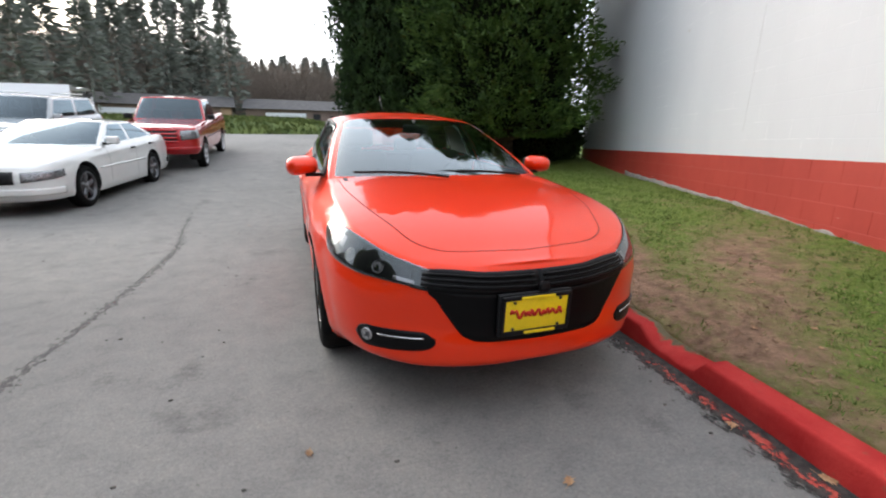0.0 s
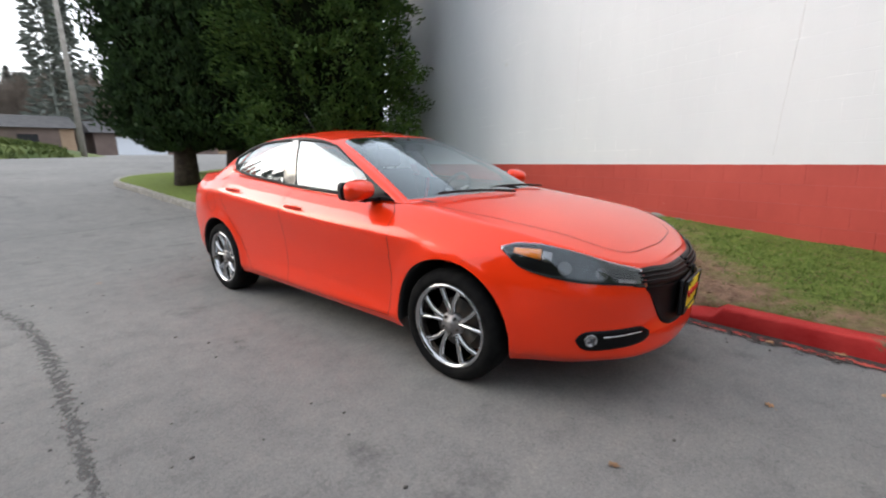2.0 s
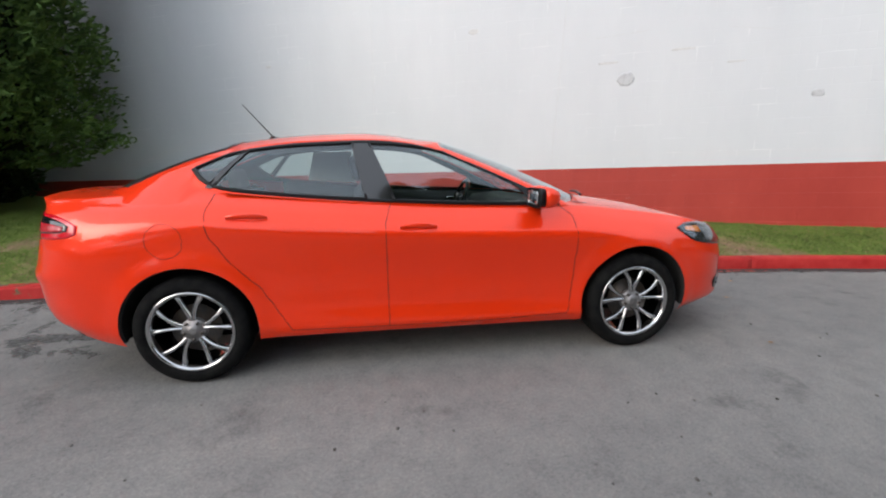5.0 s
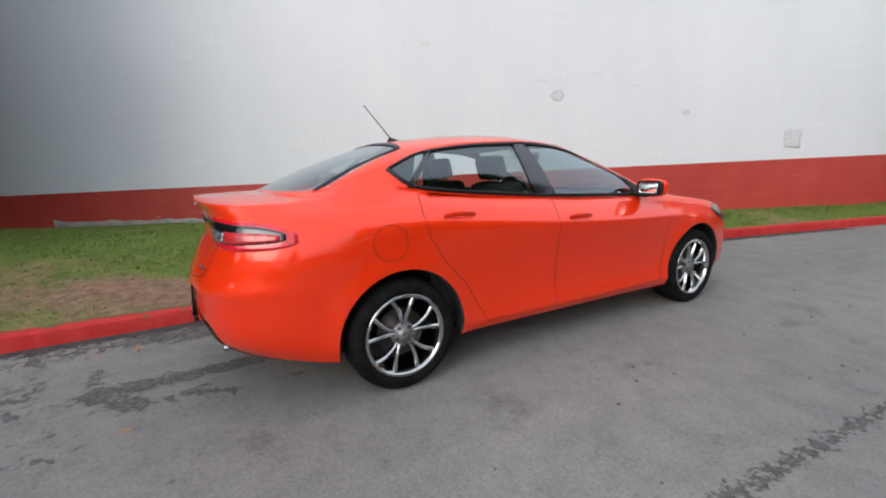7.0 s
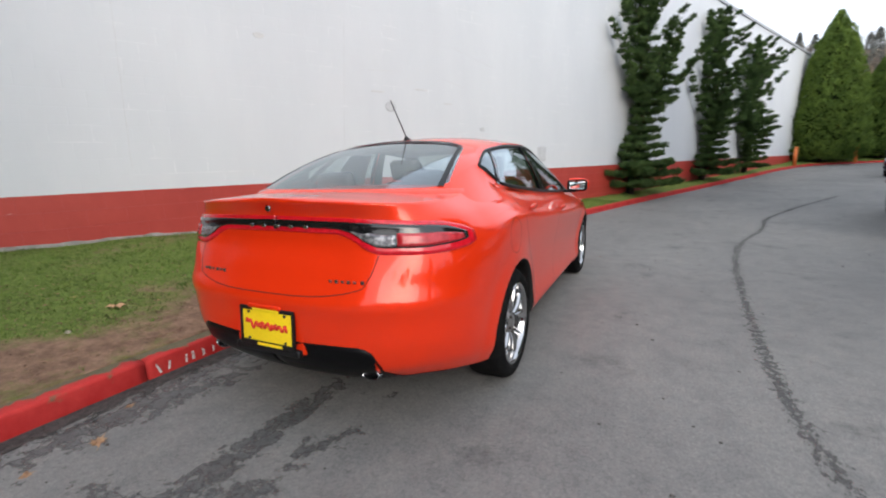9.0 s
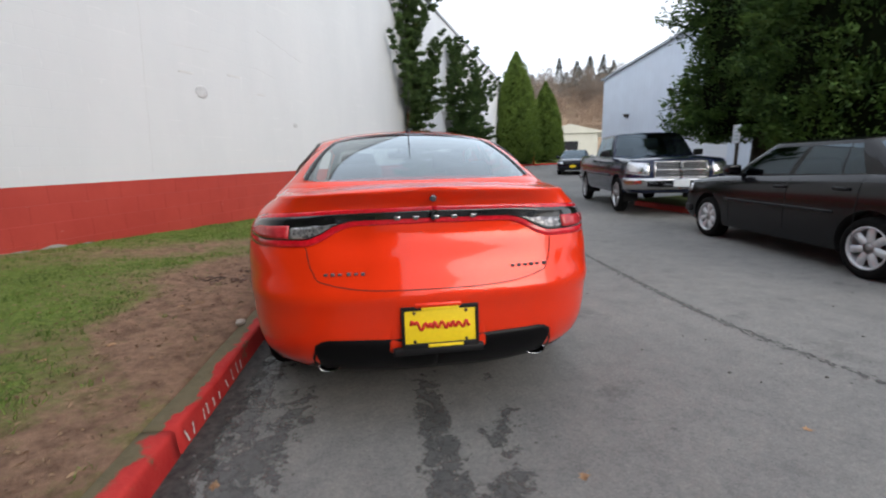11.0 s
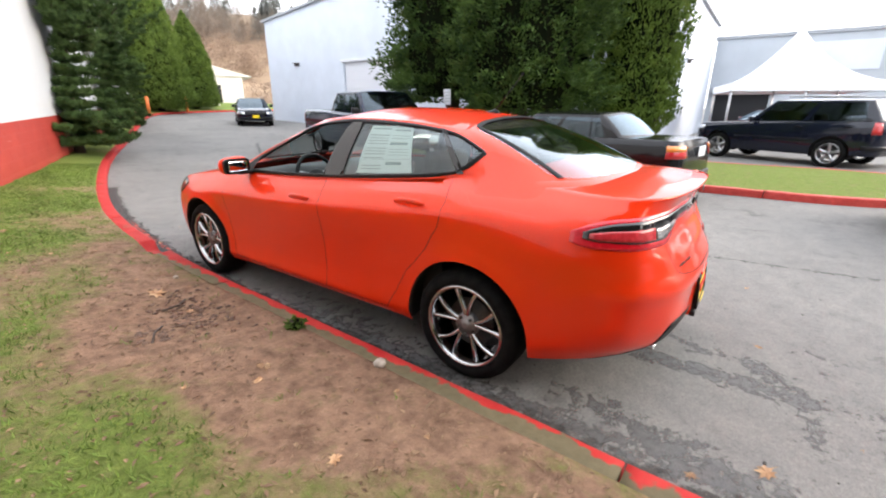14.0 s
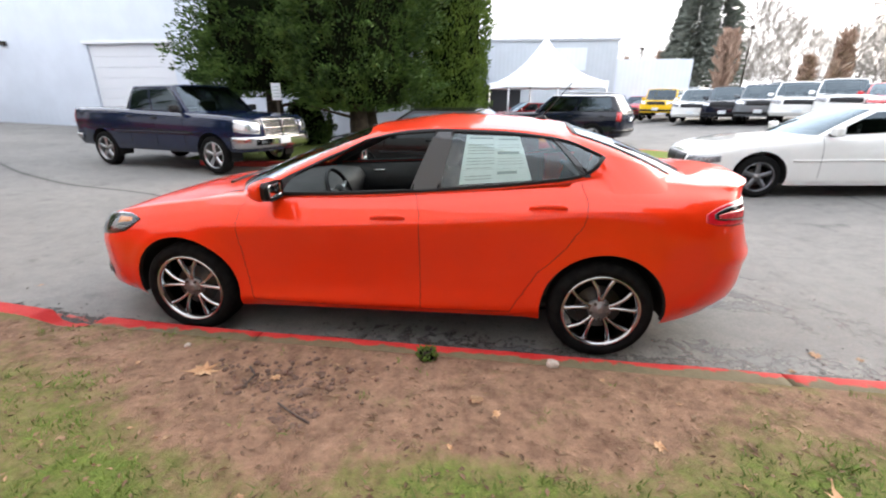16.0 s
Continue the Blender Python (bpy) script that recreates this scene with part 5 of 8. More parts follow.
# mirrors, handles, antenna, wipers
for sx in (1, -1):
    mir = new("door_mirror")
    mir.parent = CAR
    bm = bmesh.new()
    bmesh.ops.create_uvsphere(bm, u_segments=24, v_segments=14, radius=1)
    for v in bm.verts:
        p = v.co
        r = (abs(p.x) ** 3.2 + abs(p.z) ** 3.2) ** (1 / 3.2)
        rr = math.hypot(p.x, p.z)
        k = rr / r if r > 1e-6 else 1
        v.co = Vector((p.x * k * .104 * (1 - .14 * p.y), p.y * .105 if p.y < 0 else p.y * .040, p.z * k * .064 * (1 + .10 * p.y)))
    bm.transform(pose(.918 * sx, -.685, 1.025, 0, 4 * sx, -10 * sx))
    part("mirror_cap", bm, M_PAINT, mir, "body-coloured mirror cap")
    part("mirror_bezel", boxed(.918 * sx, -.652, 1.023, .185, .03, .110, .04, pose(0, 0, 0), 3), M_BLACK, mir)
    part("mirror_glass", boxed(.918 * sx, -.636, 1.025, .145, .004, .076, .012), M_MIRROR, mir)
    bm = bmesh.new()
    lattice(bm, [[Vector((sx * x, y, z)) for y, z in ((-.74, .978), (-.66, .978), (-.66, .955), (-.74, .955), (-.74, .978))] for x in (.76, .83, .90)])
    part("mirror_arm", bm, M_BLACK, mir)
    # the black corner piece ahead of the side window
    g = [[cabin.at(4.02 + .42 * i / 6, .02 + (.05 + .36 * (1 - i / 6)) * j / 6, .008) for j in range(7)] for i in range(7)]
    part("mirror_sail", quads(bmesh.new(), [mirror_pts(g, sx)]), M_BLACK, mir)
    for hy, hz in ((.050, .868), (.990, .952)):
        h = new("door_handle")
        h.parent = CAR
        ph, nh = shell_n(shell.s_y(hy), hz)
        bm = bmesh.new()
        P = []
        for i in range(13):
            u = i / 12
            q, nn = shell_n(shell.s_y(hy - .105 + .21 * u), hz - .004 + .006 * u)
            P.append(q + nn * (.004 + .026 * math.sin(math.pi * min(max(u, .04), .96)) ** .5))
        rings = []
        for i, p in enumerate(P):
            t = .016 if 1 < i < 11 else .011
            rings.append([p + Vector((0, 0, t)), p + nh * .007 + Vector((0, 0, t * .6)), p + nh * .007 - Vector((0, 0, t * .6)), p - Vector((0, 0, t)), p - nh * .008, p + Vector((0, 0, t))])
        lattice(bm, mirror_pts(rings, sx))
        part("grip", bm, M_PAINT, h)
        bm = bmesh.new()
        cup = []
        for i in range(9):
            row = []
            for j in range(7):
                a, b = -1 + 2 * i / 8, -1 + 2 * j / 6
                q, nn = shell_n(shell.s_y(hy - .02 + .062 * a * math.sqrt(1 - b * b * .5)), hz + .028 * b * math.sqrt(1 - a * a * .5))
                row.append(q + nn * .0015)
            cup.append(row)
        lattice(bm, mirror_pts(cup, sx))
        part("grip_recess", bm, M_PAINT, h)
bm = tube(bmesh.new(), (0, 1.00, 1.43), (0, 1.19, 1.655), .0045, .0028, 8)
lattice(bm, [[Vector((w * c, y + .05 * dy, z)) for c, dy, z in ((1, 0, 1.402), (.8, 0, 1.402 + h * .6), (0, 0, 1.402 + h), (-.8, 0, 1.402 + h * .6), (-1, 0, 1.402))] for y, w, h in ((.90, .002, .012), (.93, .016, .020), (.97, .021, .030), (1.00, .019, .040), (1.02, .012, .034), (1.035, .002, .010))])
part("antenna", bm, M_BLACK, CAR, "short black roof antenna")
for x0, y0, x1, y1 in ((.50, -1.175, -.10, -1.10), (-.05, -1.265, -.62, -1.075)):
    bm = bmesh.new()
    P = []
    for i in range(13):
        u = i / 12
        x = x0 + (x1 - x0) * u
        P.append(Vector((x, y0 + (y1 - y0) * u, .985 + .012 * math.sin(math.pi * u) + .02 * u)))
    line_bar(bm, P, .009)
    part("wiper", bm, M_BLACK, CAR)
bm = bmesh.new()
rows = []
for i in range(25):
    x = -.68 + 1.36 * i / 24
    y = -1.235 + .27 * (abs(x) / .70) ** 2.2
    rows.append([Vector((x, y - .10, .955)), Vector((x, y - .03, .962)), Vector((x, y + .03, .968))])
lattice(bm, rows)
part("cowl_panel", bm, M_BLACK, CAR)

# the inside: dash, wheel, seats, door linings, parcel shelf
dash = bmesh.new()
rows = []
for i in range(17):
    x = -.70 + 1.40 * i / 16
    hump = .03 * math.exp(-((x - .37) / .16) ** 2)
    rows.append([Vector((x, -1.05, .93)), Vector((x, -.80, .945 + hump)), Vector((x, -.62, .93 + hump)), Vector((x, -.56, .86)), Vector((x, -.60, .70)), Vector((x, -.66, .42))])
lattice(dash, rows)
part("dashboard", dash, M_TRIMGREY, CAR)
sw = new("steering_wheel")
sw.parent = CAR
SWM = pose(.37, -.42, .90, 0, 0, 0) @ Matrix.Rotation(radians(24), 4, 'X') @ Matrix.Rotation(radians(90), 4, 'Z')
bm = revolve(bmesh.new(), [(.185 + .016 * math.cos(a), .016 * math.sin(a)) for a in [2 * math.pi * k / 10 for k in range(10)]], 40, SWM, True)
part("wheel_rim", bm, M_BLACK, sw)
bm = bmesh.new()
bmesh.ops.create_uvsphere(bm, u_segments=16, v_segments=10, radius=1, matrix=SWM @ Matrix.Diagonal((.03, .075, .07, 1)))
part("wheel_hub", bm, M_BLACK, sw)
for a in (20, 160, 250, 290):
    c, s_ = math.cos(radians(a)), math.sin(radians(a))
    part("wheel_spoke", tube(bmesh.new(), SWM @ Vector((0, .05 * c, .05 * s_)), SWM @ Vector((0, .18 * c, .18 * s_)), .016, .012, 8), M_ALLOY, sw)
part("steering_column", tube(bmesh.new(), SWM @ Vector((-.02, 0, 0)), (.37, -.66, .78), .05, .06, 12), M_BLACK, CAR)


def seat(x, y, wide=.50, rear=False):
    st = new("seat")
    st.parent = CAR
    part("cushion", boxed(x, y, .50, wide, .52, .16, .05, None, 3), M_SEAT, st)
    m = pose(x, y + .22, .52, -14, 0, 0)
    part("backrest", boxed(0, .05, .30, wide, .15, .62 if not rear else .54, .06, m, 3), M_SEAT, st)
    for k in ((-.0,) if not rear else (-.33, .33)):
        part("headrest", boxed(k, .05, .72 if not rear else .63, .27, .10, .17, .045, m, 3), M_SEAT, st)
        for q in (-.06, .06):
            part("headrest_post", tube(bmesh.new(), m @ Vector((k + q, .05, .55)), m @ Vector((k + q, .05, .66)), .007, n=8), M_CHROME, st)


seat(.37, -.05)
seat(-.37, -.05)
seat(0, .95, 1.20, True)
part("parcel_shelf", boxed(0, 1.52, 1.03, 1.24, .55, .03, .01), M_TRIMGREY, CAR)
part("cabin_floor", boxed(0, .2, .30, 1.56, 2.5, .04), M_WELL, CAR)
for sx in (1, -1):
    for y0, y1 in ((-.86, .20), (.24, 1.12)):
        bm = bmesh.new()
        rows = []
        for i in range(9):
            y = y0 + (y1 - y0) * i / 8
            zb_ = float(shell.z(shell.s_y(y))[1])
            rows.append([Vector((sx * .775, y, zb_ - .005)), Vector((sx * .745, y, zb_ - .01)), Vector((sx * .735, y, zb_ - .10)), Vector((sx * .70, y, zb_ - .22)), Vector((sx * .76, y, zb_ - .26)), Vector((sx * .76, y, .35))])
        lattice(bm, rows)
        part("door_lining", bm, M_TRIMGREY, CAR)
        part("door_pull", boxed(sx * .735, (y0 + y1) / 2 - .1, .90, .02, .12, .02, .006), M_CHROME, CAR)
bm = boxed(0, -.30, 1.285, .22, .03, .065, .02, None, 3)
tube(bm, (0, -.30, 1.30), (0, -.24, 1.36), .012, n=8)
part("rear_view_mirror", bm, M_BLACK, CAR)
rows = []
for i in range(13):
    e = cabin.at(cabin.n * .02 + cabin.n * .96 * i / 12, .97)
    rows.append([Vector((e.x * k / 6, e.y, e.z + .6 * roof_h(e.y) * (1 - (k / 6) ** 2) - .012)) for k in range(-6, 7)])
bm = bmesh.new()
lattice(bm, rows)
part("headliner", bm, mat("headliner_cloth", (.14, .14, .135), .95, bump=.1), CAR)
# the printed sheet in the left rear window
g = [[cabin.at(6.42 + .78 * i / 8, .10 + .78 * j / 10, -.006) for j in range(11)] for i in range(9)]
sticker = part("window_sticker", quads(bmesh.new(), [g]), M_PAPER, CAR, "pale printed price sheet inside the glass")


def on_sheet(u, v, off=.003):
    return cabin.at(6.42 + .78 * u, .10 + .78 * v, -.006 + off)


for side, off in (("out", .003),):
    for u0, u1, v0, v1, dark in ((.06, .45, .92, .95, 0), (.55, .94, .90, .93, 0), (.52, .9, .58, .64, 1), (.06, .46, .78, .80, 0), (.06, .46, .72, .735, 0), (.06, .46, .66, .675, 0), (.06, .46, .60, .615, 0),
                                (.06, .46, .50, .515, 0), (.06, .46, .44, .455, 0), (.06, .46, .38, .395, 0), (.06, .42, .30, .315, 0), (.52, .94, .78, .79, 0), (.52, .94, .72, .73, 0), (.52, .94, .48, .49, 0),
                                (.52, .94, .42, .43, 0), (.52, .94, .36, .37, 0), (.5, .8, .16, .22, 1), (.06, .42, .14, .155, 0), (.06, .42, .08, .095, 0), (.03, .97, .27, .275, 0)):
        gg = [[on_sheet(u0 + (u1 - u0) * i / 4, v0 + (v1 - v0) * j, off) for j in range(2)] for i in range(5)]
        part("print_line", quads(bmesh.new(), [gg]), M_GREYINK, sticker)

# ---------------- trees ----------------


def leaf_mat(name, a, b, rough=.7):
    """Foliage whose sprays differ one by one, from colour a to colour b."""
    m = bpy.data.materials.new(name)
    m.use_nodes = True
    n, l = m.node_tree.nodes, m.node_tree.links
    p = n["Principled BSDF"]
    g = n.new("ShaderNodeNewGeometry")
    r = n.new("ShaderNodeValToRGB")
    r.color_ramp.elements[0].color, r.color_ramp.elements[1].color = (*a, 1), (*b, 1)
    tc = n.new("ShaderNodeTexCoord")
    t = n.new("ShaderNodeTexNoise")
    t.inputs["Scale"].default_value = 2.4
    l.new(tc.outputs["Object"], t.inputs["Vector"])
    wide = n.new("ShaderNodeMapRange")
    wide.inputs[1].default_value, wide.inputs[2].default_value = .36, .64
    l.new(t.outputs["Fac"], wide.inputs[0])
    mx = n.new("ShaderNodeMath")
    mx.operation = 'MULTIPLY_ADD'
    mx.inputs[1].default_value = .42
    l.new(g.outputs["Random Per Island"], mx.inputs[0])
    sc_ = n.new("ShaderNodeMath")
    sc_.operation = 'MULTIPLY'
    sc_.inputs[1].default_value = .58
    l.new(wide.outputs[0], sc_.inputs[0])
    l.new(sc_.outputs[0], mx.inputs[2])
    l.new(mx.outputs[0], r.inputs[0])
    l.new(r.outputs[0], p.inputs["Base Color"])
    p.inputs["Roughness"].default_value = rough
    p.inputs["Specular IOR Level"].default_value = .25
    return m


M_DARKGREEN = leaf_mat("dark_conifer_foliage", (.007, .019, .006), (.048, .090, .023))
M_CEDAR = leaf_mat("cedar_foliage", (.012, .034, .008), (.110, .185, .040))
M_BRIGHT = leaf_mat("bright_cypress_foliage", (.045, .085, .012), (.155, .225, .038))
M_PINE = leaf_mat("pine_needles", (.022, .050, .016), (.105, .170, .048))
# distance haze is put into the colours of far firs, hazy twigs and brush
M_FARFIR = leaf_mat("painted_haze_far_firs", (.125, .142, .122), (.250, .265, .228))
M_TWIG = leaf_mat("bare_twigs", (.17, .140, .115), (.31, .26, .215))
M_HAZETWIG = leaf_mat("painted_haze_twigs", (.24, .215, .19), (.38, .35, .32))
M_RUST = leaf_mat("rusty_leaves", (.29, .19, .14), (.42, .30, .235))
M_BRUSH = leaf_mat("winter_brush", (.28, .20, .145), (.40, .30, .225))
M_HAZEFIR = leaf_mat("painted_haze_firs", (.15, .16, .15), (.25, .26, .24))


def sprays(P, D, L, Wd, rng, cross=True):
    """Vertices and faces of leafy sprays at P along D: narrow bent diamonds, crossed."""
    n = len(P)
    D = D / (np.linalg.norm(D, axis=1, keepdims=True) + 1e-9)
    r = rng.normal(size=(n, 3))
    S = np.cross(D, r)
    S /= np.linalg.norm(S, axis=1, keepdims=True) + 1e-9
    T = np.cross(D, S)
    L = np.broadcast_to(L, (n,))[:, None]
    Wd = np.broadcast_to(Wd, (n,))[:, None]
    vs, k = [], 0
    for side in ((S, T) if cross else (S,)):
        a = P - D * L * .5
        b = P + side * Wd * .5
        c = P + D * L * .5
        d = P - side * Wd * .5
        vs.append(np.stack([a, b, c, d], 1))
    V = np.concatenate(vs, 1).reshape(-1, 3) if cross else vs[0].reshape(-1, 3)
    m = len(V) // 4
    F = np.arange(4 * m).reshape(m, 4)
    return V, F


def leaf_mesh(name, V, F, material):
    me = bpy.data.meshes.new(name)
    me.from_pydata(V.tolist(), [], F.tolist())
    me.materials.append(material)
    return me


def dense_tree(name, label, x, y, z, height, profile, material, seed, count=9000, size=.20, lean=.55, trunk=.22, clear=.8, lumps=.22, category="tree", group="", clump=.86):
    """An evergreen with a solid crown. profile: share of height -> radius."""
    rng = np.random.default_rng(seed)
    root = thing(name, label, category, pose(x, y, z), group)
    count = int(count * 1.35)
    bm = bmesh.new()
    steps = 7
    for i in range(steps):
        h0, h1 = height * .9 * i / steps, height * .9 * (i + 1) / steps
        tube(bm, (.05 * math.sin(i), .04 * math.cos(i * 2), h0 - (.1 if i == 0 else 0)), (.05 * math.sin(i + 1), .04 * math.cos(i * 2 + 2), h1), trunk * (1.25 if i == 0 else 1 - i / steps * .85), trunk * (1 - (i + 1) / steps * .85), 9)
    for i in range(16):
        a, h = rng.uniform(0, 6.28), clear * .8 + (height * .7) * i / 16
        r = profile(min(h / height, .95)) * .75
        tube(bm, (0, 0, h), (r * math.cos(a), r * math.sin(a), h + .25 * r), trunk * .22, .012, 6)
    part("trunk", bm, M_BARK, root)
    h = rng.uniform(0, 1, count * 3)
    pr = np.array([profile(v) for v in h])
    keep = rng.uniform(0, max(pr), count * 3) < pr
    h, pr = h[keep][:count], pr[keep][:count]
    a = rng.uniform(0, 2 * np.pi, len(h))
    # sprays gather in boughs
    nb = max(40, len(h) // 48)
    own = rng.integers(0, nb, len(h))
    bough = rng.uniform(.70, 1.13, nb)
    near = rng.uniform(size=len(h)) < clump
    spread_a = size * .95 / np.maximum(pr, .25)
    a = np.where(near, a[:nb][own] + np.clip(rng.normal(size=len(h)), -1.7, 1.7) * spread_a, a)
    h = np.where(near, np.clip(h[:nb][own] + np.clip(rng.normal(size=len(h)), -1.7, 1.7) * size * .85 / height, 0, 1), h)
    pr = np.array([profile(v) for v in h])
    lump = np.array([noise.noise(Vector((math.cos(q) * 1.6 + seed, math.sin(q) * 1.6, v * height * .55))) + .6 * noise.noise(Vector((math.cos(q) * 4 + seed, math.sin(q) * 4, v * height * 1.6))) for q, v in zip(a, h)])
    rad = pr * np.where(near, bough[own], 1.0) * (1 + lumps * lump * 1.5) * np.where(rng.uniform(size=len(h)) < .80, rng.uniform(.84, 1.03, len(h)), rng.uniform(.35, .85, len(h)))
    P = np.stack([rad * np.cos(a), rad * np.sin(a), clear + h * (height - clear)], 1)
    D = np.stack([np.cos(a) * (1 - lean), np.sin(a) * (1 - lean), np.full(len(h), lean)], 1) + rng.normal(size=(len(h), 3)) * .38
    V, F = sprays(P, D, size * rng.uniform(.6, 1.6, len(h)), size * .36 * rng.uniform(.6, 1.4, len(h)), rng)
    ob = new("crown", leaf_mesh("crown", V, F, material))
    ob.parent = root
    # a near-black sheet inside the crown, its shade put into the colour
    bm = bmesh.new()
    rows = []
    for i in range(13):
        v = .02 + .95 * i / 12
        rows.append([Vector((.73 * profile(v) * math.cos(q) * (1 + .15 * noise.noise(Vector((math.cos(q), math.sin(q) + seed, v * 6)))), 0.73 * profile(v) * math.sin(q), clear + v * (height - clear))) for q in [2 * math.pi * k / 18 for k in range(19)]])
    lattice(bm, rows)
    part("crown_core", bm, M_CROWN_SHADE, root)
    return root


M_CROWN_SHADE = mat("painted_crown_shade", (.004, .007, .003), 1.0, spec=0.0, second=(.010, .012, .006), scale=5, bump=1.0, bscale=9)


def pine_tree(name, label, x, y, z, height, spread, seed, material, group=""):
    """A bushy pine grown against the wall: whorls of limbs that carry flat puffs of needles, thick below, upturned arms above."""
    rng = np.random.default_rng(seed)
    root = thing(name, label, "tree", pose(x, y, z), group)
    bm = bmesh.new()
    bend = [Vector((.12 * math.sin(i * .9 + seed), .12 * math.cos(i * .7 + seed), height * i / 10 - (.1 if i == 0 else 0))) for i in range(11)]
    for i in range(10):
        tube(bm, bend[i], bend[i + 1], .12 * (1 - i / 11), .12 * (1 - (i + 1) / 11), 8)
    gap = WC - (WN.x * x + WN.y * y) - .10
    PP, DD = [], []

    def puff(c, r, n):
        """A flat tuft of needles, its tips outwards and up."""
        v = rng.normal(size=(n, 3))
        v /= np.linalg.norm(v, axis=1, keepdims=True)
        k = r * rng.uniform(.35, 1.0, (n, 1))
        PP.append(np.array([c.x, c.y, c.z]) + v * k * [1, 1, .55])
        DD.append(v * [1, 1, .6] + [0, 0, .75] + rng.normal(size=(n, 3)) * .25)
    whorls = int(height / .27)
    for k in range(whorls):
        u = (k + .3) / whorls
        h = .32 + u * (height - .42)
        i = min(int(h / height * 10), 9)
        o = bend[i].lerp(bend[i + 1], h / height * 10 - i)
        limbs = 8 if u < .5 else 5
        for b in range(limbs):
            a = k * 1.9 + b * 2 * math.pi / limbs + rng.uniform(-.35, .35)
            arm = u > .42 and rng.uniform() < .40
            r = spread * ((.60 + .26 * math.sin(u * 14 + seed)) * (1 - .74 * u) * rng.uniform(.6, 1.1) + (.72 * (1.2 - u) if arm else 0)) + .06
            lift = (.50 * r if arm else (.02 + .22 * u) * r) + rng.normal() * .03
            out = Vector((r * math.cos(a), r * math.sin(a), 0))
            over = WN.x * out.x + WN.y * out.y - gap
            if over > 0:                                # the wall turns the limb aside
                out -= WN * (over * 1.5)
            mid = o + out * .55 - Vector((0, 0, .04 * r))
            e = o + out + Vector((0, 0, lift))
            tube(bm, o, mid, .018, .012, 5)
            tube(bm, mid, e, .012, .004, 5)
            if arm:
                tip = e + Vector((out.x * .18, out.y * .18, .30 * (1.3 - u)))
                tube(bm, e, tip, .006, .003, 5)
                puff(tip, .10, 40)
                puff(e.lerp(tip, .5), .12, 46)
            m = max(2, int(r / .17))
            for q in range(m):
                v = .28 + .74 * (q + rng.uniform(.2, .8)) / m
                c = o.lerp(mid, v / .55) if v < .55 else mid.lerp(e, min((v - .55) / .45, 1))
                c = c + Vector((rng.normal() * .05, rng.normal() * .05, .02 + rng.normal() * .02))
                puff(c, (.135 if arm else .18) * rng.uniform(.75, 1.25), 62)
    puff(bend[10], .10, 40)
    part("trunk", bm, M_BARK, root)
    P, D = np.vstack(PP), np.vstack(DD)
    over = WN.x * P[:, 0] + WN.y * P[:, 1] - gap - .06
    push = np.where(over > 0, over * 1.3, 0)
    P[:, 0] -= WN.x * push
    P[:, 1] -= WN.y * push
    V, F = sprays(P, D, rng.uniform(.08, .16, len(P)), rng.uniform(.024, .045, len(P)), rng)
    ob = new("crown", leaf_mesh("crown", V, F, material))
    ob.parent = root
    return root


def prof(keys):
    return curve(keys)


COLUMN = prof([(0, .55), (.08, 1.0), (.5, .95), (.8, .62), (1, .06)])
BELL = prof([(0, .70), (.06, .95), (.25, 1.0), (.55, .9), (.8, .6), (1, .05)])
CONE = prof([(0, .75), (.06, 1.0), (.4, .87), (.75, .50), (1, .04)])


def scaled(p, r):
    return lambda v: p(v) * r


gz = lambda x, y: lawn_z(x, y)
ROW = "evergreens beside the wall"
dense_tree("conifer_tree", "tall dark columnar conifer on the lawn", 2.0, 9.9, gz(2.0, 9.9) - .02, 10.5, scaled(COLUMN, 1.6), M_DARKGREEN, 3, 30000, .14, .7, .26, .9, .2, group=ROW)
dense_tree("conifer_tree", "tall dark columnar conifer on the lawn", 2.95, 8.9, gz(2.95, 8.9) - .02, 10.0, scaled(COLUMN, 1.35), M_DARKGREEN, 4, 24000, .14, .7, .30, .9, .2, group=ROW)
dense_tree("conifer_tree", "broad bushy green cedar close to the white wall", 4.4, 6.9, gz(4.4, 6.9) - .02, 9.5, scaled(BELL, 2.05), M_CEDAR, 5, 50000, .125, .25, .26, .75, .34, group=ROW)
# added tree, hidden behind the cedar so that its shadow darkens the wall
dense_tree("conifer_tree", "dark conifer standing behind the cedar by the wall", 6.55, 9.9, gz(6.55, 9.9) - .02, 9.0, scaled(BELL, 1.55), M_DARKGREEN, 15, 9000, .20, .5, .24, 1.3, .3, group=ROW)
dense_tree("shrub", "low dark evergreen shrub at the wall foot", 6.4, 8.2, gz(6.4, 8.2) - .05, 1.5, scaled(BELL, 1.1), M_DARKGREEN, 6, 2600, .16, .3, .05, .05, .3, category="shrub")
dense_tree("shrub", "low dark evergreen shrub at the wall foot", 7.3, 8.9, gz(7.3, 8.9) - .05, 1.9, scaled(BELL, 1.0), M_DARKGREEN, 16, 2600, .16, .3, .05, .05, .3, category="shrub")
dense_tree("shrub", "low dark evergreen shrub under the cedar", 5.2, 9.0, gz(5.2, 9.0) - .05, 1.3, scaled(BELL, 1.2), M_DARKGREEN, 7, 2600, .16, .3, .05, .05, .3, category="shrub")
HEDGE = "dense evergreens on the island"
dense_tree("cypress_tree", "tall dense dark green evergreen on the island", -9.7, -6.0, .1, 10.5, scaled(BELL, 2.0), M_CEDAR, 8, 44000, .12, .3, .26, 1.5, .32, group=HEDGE)
